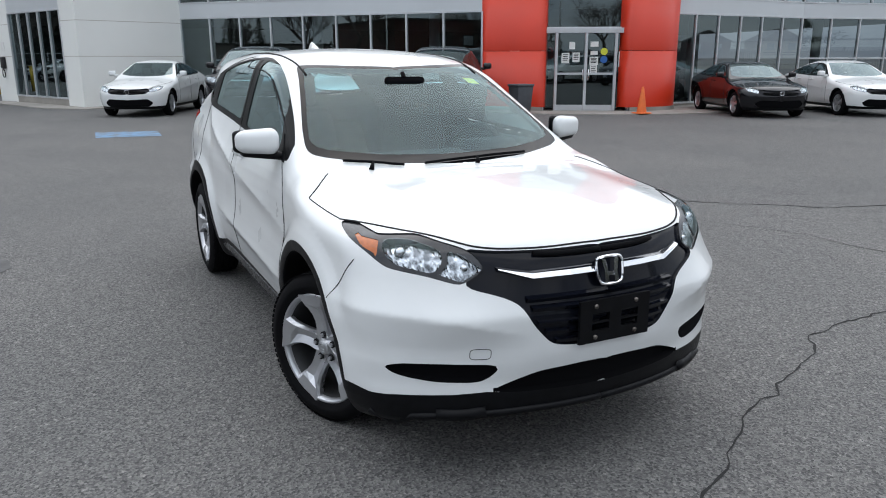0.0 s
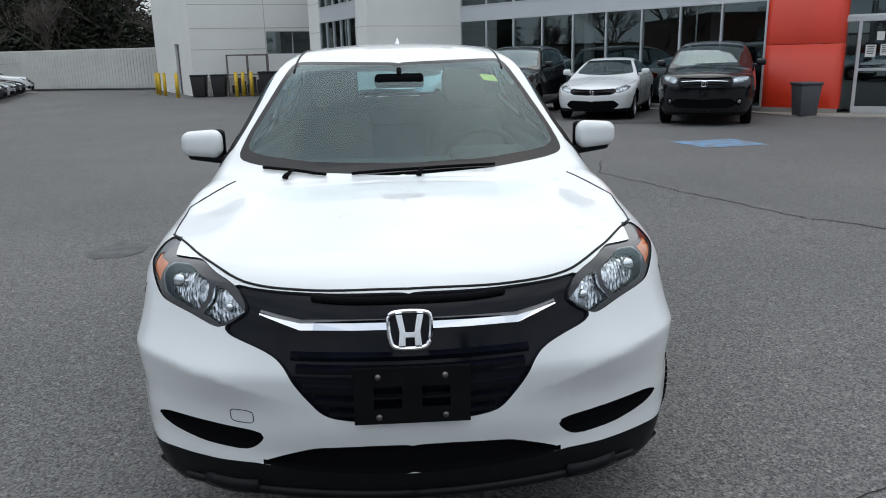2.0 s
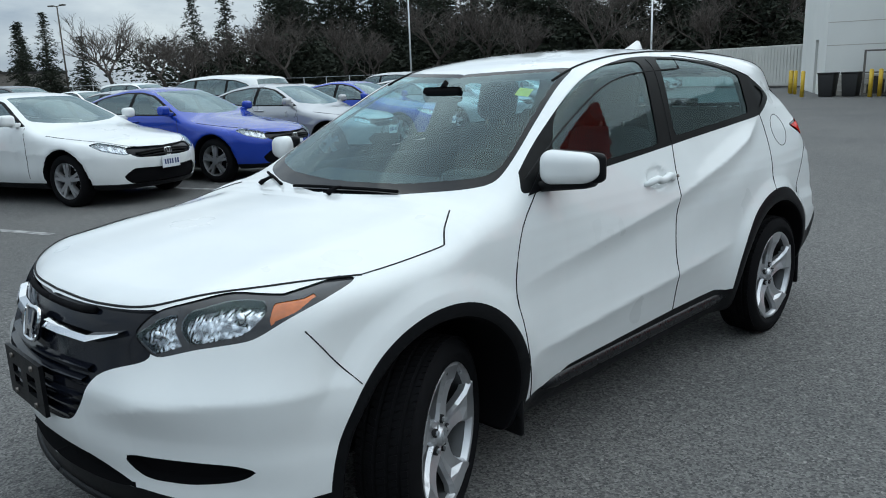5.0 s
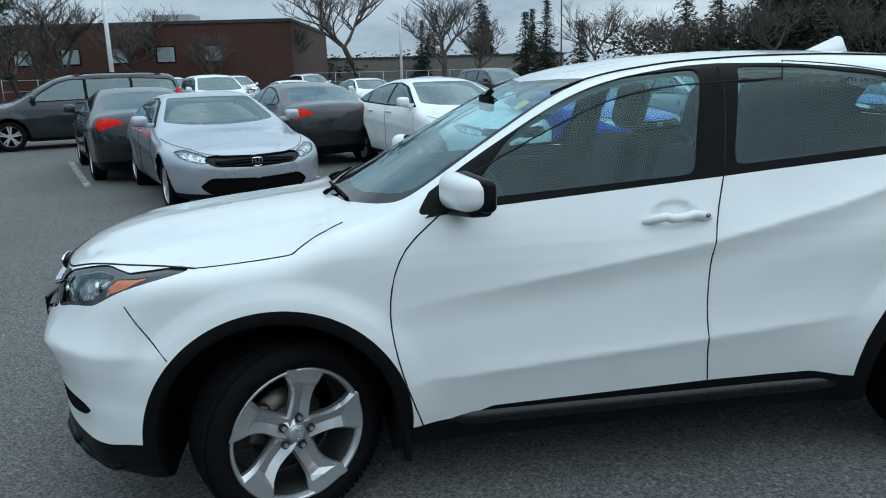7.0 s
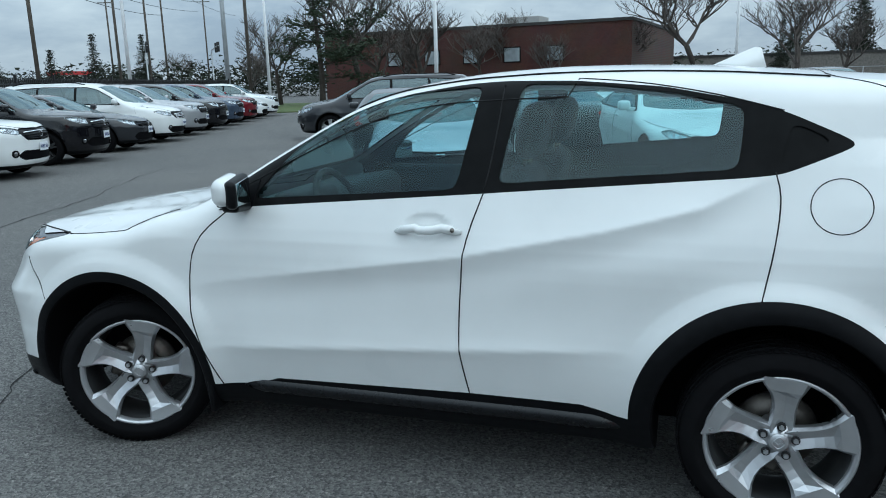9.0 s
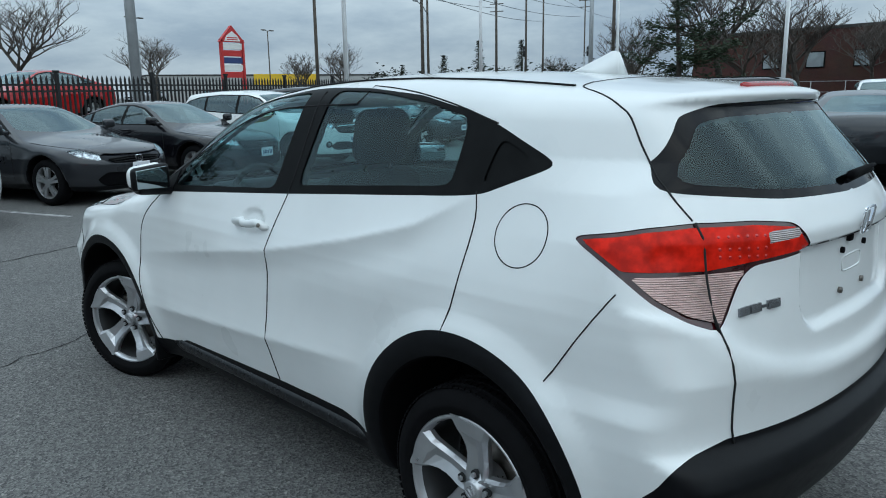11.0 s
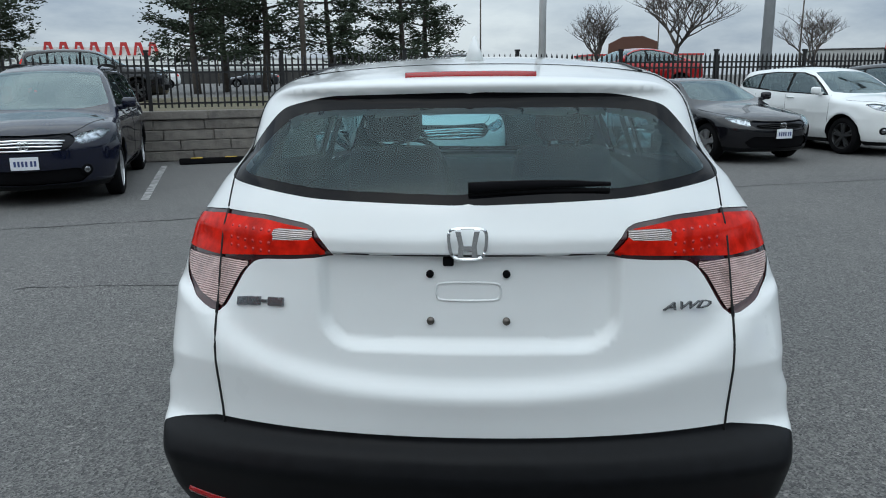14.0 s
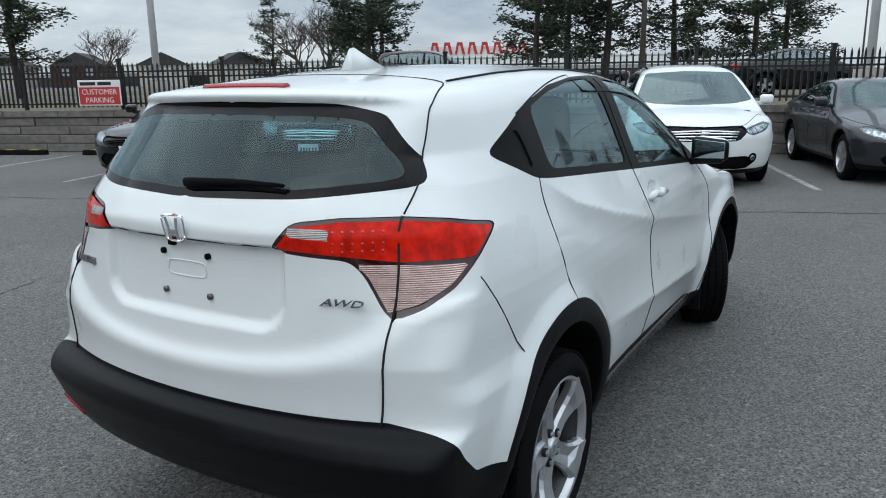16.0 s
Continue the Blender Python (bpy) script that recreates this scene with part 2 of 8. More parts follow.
def prism(bm, poly, h0, h1, place):
    """A flat polygon (u, v) given a thickness from h0 to h1; place(u, v, h) gives the point."""
    a = [bm.verts.new(place(u, v, h0)) for u, v in poly]
    b = [bm.verts.new(place(u, v, h1)) for u, v in poly]
    bm.faces.new(a[::-1])
    bm.faces.new(b)
    n = len(poly)
    for i in range(n):
        bm.faces.new((a[i], a[(i + 1) % n], b[(i + 1) % n], b[i]))


def empty(name, m=None):
    e = new(name)
    if m is not None:
        e.matrix_basis = m
    return e


# ---- car shells: a smooth solid given by profiles, turned into panels ----
def tab(x, pts):
    return np.interp(x, [p[0] for p in pts], [p[1] for p in pts])


def stab(x, pts, w=0.04):
    """A profile with its corners rounded over a width w."""
    return (tab(x - 1.5 * w, pts) + 2 * tab(x - 0.5 * w, pts) + 2 * tab(x + 0.5 * w, pts) + tab(x + 1.5 * w, pts)) / 6


def smax(a, b, k):
    h = np.maximum(k - np.abs(a - b), 0) / k
    return np.maximum(a, b) + h * h * k * 0.25


def poly_sd(u, v, poly):
    """Signed distance to a polygon, negative inside."""
    P = np.array(poly, float)
    Q = np.roll(P, -1, axis=0)
    best = np.full(u.shape, 1e9)
    inside = np.zeros(u.shape, bool)
    for (ax, ay), (bx, by) in zip(P, Q):
        ex, ey = bx - ax, by - ay
        t = np.clip(((u - ax) * ex + (v - ay) * ey) / (ex * ex + ey * ey + 1e-12), 0, 1)
        best = np.minimum(best, np.hypot(u - ax - t * ex, v - ay - t * ey))
        c = ((ay > v) != (by > v)) & (u < (bx - ax) * (v - ay) / (by - ay + 1e-12) + ax)
        inside ^= c
    return np.where(inside, -best, best)


def smooth_poly(poly, n=3):
    """Rounds a polygon's corners a little by cutting them."""
    P = [tuple(p) for p in poly]
    for _ in range(n):
        Q = []
        for i in range(len(P)):
            a, b = np.array(P[i]), np.array(P[(i + 1) % len(P)])
            L = np.linalg.norm(b - a)
            c = min(0.25, 0.02 / max(L, 1e-6))
            Q += [tuple(a + (b - a) * c), tuple(b - (b - a) * c)]
        P = Q
    return P


def surface(field, lo, hi, h):
    """The half x >= 0 of a mirrored solid as vertices on field = 0 and quads (a surface net)."""
    xs = np.arange(-0.5 * h, hi[0] + h, h)
    ys = np.arange(lo[1], hi[1] + h, h)
    zs = np.arange(lo[2], hi[2] + h, h)
    X, Y, Z = np.meshgrid(xs, ys, zs, indexing="ij")
    F = field(np.abs(X), Y, Z)
    S = F < 0
    n = np.array(F.shape) - 1
    cnt = np.zeros(n)
    acc = np.zeros((*n, 3))
    sl = {0: slice(0, -1), 1: slice(1, None)}
    pos = (X, Y, Z)
    for ax in range(3):
        oth = [a for a in range(3) if a != ax]
        for i in (0, 1):
            for j in (0, 1):
                k0, k1 = [None] * 3, [None] * 3
                k0[ax], k1[ax] = sl[0], sl[1]
                k0[oth[0]] = k1[oth[0]] = sl[i]
                k0[oth[1]] = k1[oth[1]] = sl[j]
                k0, k1 = tuple(k0), tuple(k1)
                a, b = F[k0], F[k1]
                c = S[k0] != S[k1]
                t = np.where(c, a / np.where(c, a - b, 1), 0)
                cnt += c
                for d in range(3):
                    acc[..., d] += np.where(c, pos[d][k0] + t * (pos[d][k1] - pos[d][k0]), 0)
    has = cnt > 0
    idx = np.full(has.shape, -1)
    idx[has] = np.arange(has.sum())
    V = acc[has] / cnt[has][:, None]
    V[:, 0] = np.where(np.abs(V[:, 0]) < 0.02 * h + 1e-5, 0, V[:, 0])
    mid = V[:, 0] <= 1e-5
    for _ in range(4):
        f, g = grad(field, V)
        step = (f / np.maximum((g * g).sum(1), 0.05))[:, None] * g
        ln = np.linalg.norm(step, axis=1)
        step *= np.minimum(1, 0.35 * h / np.maximum(ln, 1e-9))[:, None]
        V = V - step
        V[mid, 0] = 0
        V[:, 0] = np.maximum(V[:, 0], 0)
    Q = []
    for ax in range(3):
        o1, o2 = [(1, 2), (2, 0), (0, 1)][ax]
        k0, k1 = [slice(None)] * 3, [slice(None)] * 3
        k0[ax], k1[ax] = sl[0], sl[1]
        a, b = S[tuple(k0)], S[tuple(k1)]
        I = np.argwhere(a != b)
        I = I[(I[:, o1] > 0) & (I[:, o1] < n[o1]) & (I[:, o2] > 0) & (I[:, o2] < n[o2])]
        flip = a[tuple(I.T)]
        q = []
        for d1, d2 in ((-1, -1), (0, -1), (0, 0), (-1, 0)):
            J = I.copy()
            J[:, o1] += d1
            J[:, o2] += d2
            q.append(idx[tuple(J.T)])
        q = np.array(q).T
        q[~flip] = q[~flip][:, ::-1]
        Q.append(q)
    Q = np.concatenate(Q)
    Q = Q[(Q >= 0).all(1)]
    keep = ~mid[Q].all(1)
    return V, [tuple(q) for q in Q[keep]]


def grad(field, V):
    e = 0.005
    x, y, z = np.abs(V[:, 0]), V[:, 1], V[:, 2]
    f = field(x, y, z)
    g = np.stack([(field(np.abs(V[:, 0] + e), y, z) - field(np.abs(V[:, 0] - e), y, z)), field(x, y + e, z) - field(x, y - e, z), field(x, y, z + e) - field(x, y, z - e)], 1) / (2 * e)
    return f, g


def imprint(V, polys, fn):
    """Cuts the faces along fn = 0, so that a panel's edge runs clean."""
    g = fn(V)
    g = np.where(np.abs(g) < 1e-5, 1e-5, g)
    V = list(map(tuple, V))
    G = list(g)
    made = {}
    out = []

    def cross(a, b):
        k = (a, b) if a < b else (b, a)
        if k not in made:
            t = G[k[0]] / (G[k[0]] - G[k[1]])
            p, q = V[k[0]], V[k[1]]
            made[k] = len(V)
            V.append(tuple(p[i] + t * (q[i] - p[i]) for i in range(3)))
            G.append(0.0)
        return made[k]

    for f in polys:
        s = [G[i] > 0 for i in f]
        if all(s) or not any(s):
            out.append(f)
            continue
        pa, pb = [], []
        for i in range(len(f)):
            a, b = f[i], f[(i + 1) % len(f)]
            (pa if s[i] else pb).append(a)
            if s[i] != s[(i + 1) % len(f)]:
                c = cross(a, b)
                pa.append(c)
                pb.append(c)
        out += [tuple(p) for p in (pa, pb) if len(p) >= 3]
    return np.array(V), out


def panels(field, V, polys, classify, mirror=True, lift=None):
    """Sorts the faces by classify(centres) and gives {name: (verts, faces, normals)}, both halves."""
    f, g = grad(field, V)
    N = g / np.maximum(np.linalg.norm(g, axis=1), 1e-9)[:, None]
    C = np.array([V[list(p)].mean(0) for p in polys])
    cn = np.array([N[list(p)].mean(0) for p in polys])
    cls = classify(C, cn)
    res = {}
    for name in sorted(set(cls)):
        ids = [i for i in range(len(polys)) if cls[i] == name]
        used = sorted({v for i in ids for v in polys[i]})
        mp = {v: k for k, v in enumerate(used)}
        vv, nn = V[used], N[used]
        ff = [tuple(mp[v] for v in polys[i]) for i in ids]
        res[name] = (vv, ff, nn)
    return res


def both(vv, ff, nn):
    """A half and its mirror image as one mesh."""
    n = len(vv)
    mid = vv[:, 0] <= 1e-5
    new_id = np.empty(n, int)
    k = n
    for i in range(n):
        if mid[i]:
            new_id[i] = i
        else:
            new_id[i] = k
            k += 1
    flip = np.array([-1, 1, 1])
    v2 = np.concatenate([vv, vv[~mid] * flip])
    n2 = np.concatenate([nn, nn[~mid] * flip])
    f2 = list(ff) + [tuple(int(new_id[v]) for v in f[::-1]) for f in ff]
    return v2, f2, n2


def other(vv, ff, nn):
    flip = np.array([-1, 1, 1])
    return vv * flip, [f[::-1] for f in ff], nn * flip


# ---- the white compact SUV ----
WELL_R = 0.388


def suv_field(x, y, z, only_side=False):
    # sides
    w = stab(z, [(0.15, 0.72), (0.24, 0.80), (0.34, 0.825), (0.44, 0.838), (0.56, 0.848), (0.72, 0.836), (0.90, 0.842), (1.00, 0.838),
                 (1.07, 0.818), (1.13, 0.797), (1.2, 0.768), (1.3, 0.722), (1.4, 0.668), (1.48, 0.618), (1.6, 0.50)], 0.05)
    mid = stab(z, [(0.15, 0.70), (0.24, 0.765), (0.34, 0.795), (0.44, 0.816), (0.56, 0.829), (0.72, 0.818), (0.90, 0.820), (1.00, 0.792),
                   (1.07, 0.765), (1.13, 0.742), (1.2, 0.718), (1.3, 0.682), (1.4, 0.645), (1.48, 0.610), (1.6, 0.50)], 0.05)
    b = np.clip((y + 1.3) / 0.5, 0, 1)
    w = w + (mid - w) * b * b * (3 - 2 * b)
    # rising shoulder crease and the lower door crease
    zc = tab(y, [(-1.1, 0.70), (-0.72, 0.765), (0.23, 0.90), (0.71, 1.0), (1.03, 1.085), (1.25, 1.19), (1.5, 1.30)])
    amp = tab(y, [(-1.0, 0.0), (-0.4, 0.020), (0.3, 0.028), (1.0, 0.030), (1.25, 0.004), (1.4, 0.0)])
    d = z - zc
    q = np.sqrt(d * d + 0.00001)
    w = w + amp * (0.75 * np.exp(-q / 0.055) - 0.22 * np.exp(-((d + 0.075) / 0.06) ** 2) - 0.2)
    cup = np.clip(1.15 - ((y - 0.10) / 0.085) ** 2 - ((z - 0.998) / 0.046) ** 2, 0, 1)
    w = w - 0.014 * np.minimum(cup * 1.3, 1)
    zl = 0.49 + 0.068 * (y + 0.73)
    al = tab(y, [(-0.9, 0.0), (-0.6, 0.026), (0.5, 0.026), (0.85, 0.0)])
    d = z - zl
    q = np.sqrt(d * d + 0.00003)
    w = w + 0.85 * al * np.exp(-q / 0.06) - al * 0.3
    # flared wheel arches
    for yc in (-1.27, 1.275):
        r = np.hypot(y - yc, (z - 0.345))
        w = w + (0.026 if yc < 0 else 0.032) * np.exp(-((r - 0.42) / 0.075) ** 2) * (z > 0.2)
        w = w + 0.008 * np.clip((0.525 - r) / 0.05, 0, 1) * np.clip((r - 0.30) / 0.1, 0, 1) * np.clip((z - 0.5) / 0.15, 0, 1)
    d = z - 0.70 - 0.03 * (y - 1.85)
    hip = np.exp(-np.sqrt(d * d + 0.00003) / np.where(d > 0, 0.10, 0.20)) * np.exp(-((y - 1.85) / 0.24) ** 2)
    w = w + 0.036 * hip
    w = w - tab(z, [(0.3, 0.035), (0.60, 0.035), (0.86, 0.125)]) * np.clip((-1.25 - y) / 0.75, 0, 2) ** 2.6
    fold = stab(z, [(0.36, 0.0), (0.40, 0.25), (0.478, 0.75), (0.492, 1.0), (0.53, 1.0), (0.645, 0.0), (0.8, 0.0)], 0.008)
    w = w - 0.013 * fold * np.clip((-1.58 - y) / 0.2, 0, 1)
    w = w - tab(z, [(0.3, 0.05), (0.45, 0.035), (0.62, 0.04), (0.75, 0.06), (0.9, 0.04), (1.1, 0.0), (1.22, 0.08), (1.3, 0.20), (1.5, 0.20)]) * np.clip((y - 1.25) / 0.7, 0, 2) ** 1.8
    w = w - tab(z, [(1.1, 0.0), (1.5, 0.05)]) * np.clip((-0.1 - y) / 0.7, 0, 1.5) ** 1.5
    d = z - 0.655
    brow = np.exp(-np.sqrt(d * d + 0.00002) / np.where(d > 0, 0.10, 0.045))
    w = w + 0.016 * brow * np.clip((-1.62 - y) / 0.1, 0, 1)
    fs = (x - w) * 0.97
    if only_side:
        return fs
    # top: bonnet, windscreen, roof
    T = stab(y, [(-2.5, 0.70), (-2.12, 0.845), (-2.04, 0.892), (-1.9, 0.925), (-1.6, 0.968), (-1.3, 1.0), (-1.06, 1.018), (-0.9, 1.10), (-0.6, 1.268), (-0.3, 1.425),
                 (-0.2, 1.468), (-0.05, 1.508), (0.2, 1.540), (0.5, 1.556), (0.8, 1.555), (1.1, 1.543), (1.4, 1.520), (1.7, 1.492), (1.95, 1.462)], 0.055)
    hood = np.clip((-0.95 - y) / 0.3, 0, 1)
    crown = hood * (0.055 * (x / 0.7) ** 2.0 - 0.010 * np.exp(-((x - 0.53) / 0.11) ** 2)) + (1 - hood) * 0.045 * (x / 0.6) ** 2.4
    sl = tab(y, [(-2.2, 0.75), (-1.9, 0.22), (-1.1, 0.1), (-0.95, 0.52), (-0.3, 0.52), (0.0, 0.15), (0.5, 0.02), (1.4, 0.1), (2, 0.15)])
    crown = crown - 0.032 * np.clip(x / 0.67, 0, 1.1) ** 3 * np.exp(-((y + 1.06) / 0.13) ** 2)
    ft = (z - T + crown) / np.sqrt(1 + sl * sl)
    # nose
    Fc = stab(z, [(0.10, -1.98), (0.20, -2.06), (0.255, -2.115), (0.33, -2.130), (0.40, -2.135), (0.45, -2.150), (0.50, -2.162), (0.60, -2.168), (0.648, -2.170), (0.70, -2.151), (0.80, -2.116), (0.88, -2.085), (0.95, -2.02), (1.1, -1.9)], 0.012)
    ff = (Fc + 0.017 * fold * np.clip((x - 0.24) / 0.2, 0, 1) + stab(z, [(0.3, 0.80), (0.60, 0.86), (0.78, 1.0), (1.0, 1.0)], 0.04) * (0.44 * x ** 2 + 0.20 * x ** 4) - y) * 0.92
    fang = np.exp(-((x - 0.58) / 0.13) ** 2) * np.exp(-((z - 0.62) / 0.07) ** 2)
    ff = ff - 0.010 * fang
    d = z - tab(x, [(0.25, 0.565), (0.40, 0.595), (0.55, 0.633), (0.75, 0.655)])
    brow = np.exp(-np.sqrt(d * d + 0.00002) / np.where(d > 0, 0.10, 0.045))
    ff = ff - 0.018 * brow * np.clip((x - 0.30) / 0.2, 0, 1)
    # tail
    zs = z - 0.34 * x ** 2 * np.clip((1.13 - z) / 0.18, 0, 1) * np.clip((z - 0.66) / 0.25, 0, 1)
    Rc = stab(zs, [(0.20, 1.94), (0.30, 2.00), (0.36, 2.045), (0.44, 2.088), (0.548, 2.130), (0.562, 2.132), (0.612, 2.115), (0.632, 2.080), (0.70, 2.087), (0.746, 2.096), (0.756, 2.094), (0.788, 2.070), (0.81, 2.066), (0.86, 2.062), (0.98, 2.055), (1.06, 2.055),
                   (1.12, 2.058), (1.18, 2.025), (1.24, 1.985), (1.42, 1.815), (1.435, 1.805), (1.45, 1.83), (1.47, 1.845), (1.5, 1.80)], 0.008)
    qx, qz = np.maximum(x - 0.265, 0), np.maximum(0.945 - z, 0)
    inside = np.minimum(0.095 - np.hypot(qx, qz), (1.086 - z) * 4.5)
    u = np.clip(inside / 0.032, 0, 1)
    plate_hollow = u * u * (3 - 2 * u)
    Rc = Rc - 0.024 * plate_hollow
    fr = (y - Rc + stab(z, [(0.3, 0.85), (0.40, 0.72), (0.58, 0.72), (0.66, 1.0), (1.0, 1.0)], 0.02) * (0.20 * x ** 2 + 0.13 * x ** 4) + tab(z, [(0.8, 0.0), (0.9, 0.15), (1.05, 0.35), (1.154, 0.54), (1.22, 0.70), (1.36, 0.62), (1.45, 0.45)]) * x ** 4) * 0.93
    f = smax(fs, ft, 0.07)
    f = smax(f, ff, 0.075)
    f = smax(f, fr, 0.05)
    f = smax(f, tab(y, [(-2.3, 0.272), (-1.95, 0.25), (-1.7, 0.20), (1.5, 0.22), (1.68, 0.33), (2.1, 0.36)]) - z, 0.03)
    for yc in (-1.275, 1.29):
        well = np.maximum(np.hypot(y - yc, z - 0.345) - WELL_R, 0.47 - x)
        f = smax(f, -well, 0.012)
    # air intakes and grille opening set back
    return f


GRILLE = [(-0.02, 0.858), (0.21, 0.856), (0.34, 0.858), (0.43, 0.862), (0.49, 0.870), (0.475, 0.800), (0.518, 0.749), (0.394, 0.714), (0.342, 0.686), (0.310, 0.625), (0.262, 0.568), (0.232, 0.541), (0.17, 0.530), (-0.02, 0.525)]
FOG = [(0.402, 0.458), (0.43, 0.475), (0.583, 0.479), (0.71, 0.477), (0.762, 0.460), (0.715, 0.428), (0.60, 0.407), (0.455, 0.405)]
LOWG = [(-0.02, 0.453), (0.10, 0.453), (0.265, 0.441), (0.385, 0.394), (0.43, 0.372), (0.36, 0.362), (-0.02, 0.355)]
HEADL = [(1.592, 0.806), (1.49, 0.752), (1.325, 0.779), (1.112, 0.800), (1.0, 0.842), (0.921, 0.866), (0.742, 0.910), (0.90, 0.918), (1.134, 0.908), (1.273, 0.900), (1.458, 0.873), (1.52, 0.855)]
HL_MAIN = [(1.062, 0.866), (1.14, 0.814), (1.352, 0.788), (1.390, 0.824), (1.368, 0.866), (1.194, 0.892), (1.075, 0.888)]
HL_IN = [(1.402, 0.861), (1.47, 0.850), (1.576, 0.804), (1.487, 0.764), (1.380, 0.786), (1.412, 0.820)]
HL_AMB = [(1.045, 0.884), (0.895, 0.892), (0.956, 0.862), (1.055, 0.838)]
TAIL = [(1.725, 1.079), (1.645, 1.149), (1.467, 1.163), (1.242, 1.163), (1.076, 1.152), (0.849, 1.118), (0.982, 1.044), (1.09, 0.980), (1.212, 0.938), (1.329, 0.911), (1.397, 1.019), (1.447, 1.057), (1.60, 1.066)]
TAIL_RED = [(1.70, 1.084), (1.635, 1.138), (1.467, 1.152), (1.242, 1.152), (1.08, 1.141), (0.885, 1.113), (0.995, 1.053), (1.275, 1.053), (1.43, 1.066), (1.60, 1.077)]
TAIL_CLR = [(1.018, 1.040), (1.20, 1.044), (1.424, 1.050), (1.383, 1.015), (1.326, 0.930), (1.207, 0.953), (1.10, 0.992)]
TAIL_REV = [(1.506, 1.134), (1.645, 1.137), (1.662, 1.115), (1.523, 1.108)]
DLO = [(-0.80, 1.04), (-0.62, 1.265), (-0.40, 1.39), (-0.12, 1.465), (0.10, 1.492), (0.35, 1.503), (0.60, 1.498), (0.90, 1.472), (1.14, 1.425), (1.28, 1.385), (1.45, 1.308), (1.485, 1.285), (1.46, 1.268), (1.27, 1.193), (1.15, 1.180), (0.29, 1.115)]
WIN_F = [(-0.625, 1.082), (-0.47, 1.262), (-0.28, 1.398), (-0.02, 1.466), (0.268, 1.489), (0.195, 1.128)]
WIN_R = [(0.415, 1.494), (0.68, 1.484), (0.93, 1.451), (1.155, 1.404), (1.14, 1.208), (0.345, 1.150)]
QTR = [(1.295, 1.355), (1.42, 1.297), (1.28, 1.225), (1.262, 1.23)]
SHIELD = [(-0.02, 1.022), (0.35, 1.036), (0.60, 1.060), (0.685, 1.078), (0.655, 1.17), (0.515, 1.462), (0.40, 1.462), (-0.02, 1.450)]
SHIELD_IN = [(-0.02, 1.058), (0.35, 1.068), (0.585, 1.090), (0.652, 1.110), (0.628, 1.18), (0.495, 1.449), (0.39, 1.447), (-0.02, 1.436)]
BACKW = [(-0.02, 1.445), (0.36, 1.438), (0.47, 1.415), (0.50, 1.400), (0.632, 1.243), (0.612, 1.228), (0.37, 1.204), (-0.02, 1.193)]
BACKW_IN = [(-0.02, 1.408), (0.34, 1.404), (0.455, 1.392), (0.588, 1.262), (0.568, 1.248), (0.36, 1.226), (-0.02, 1.215)]


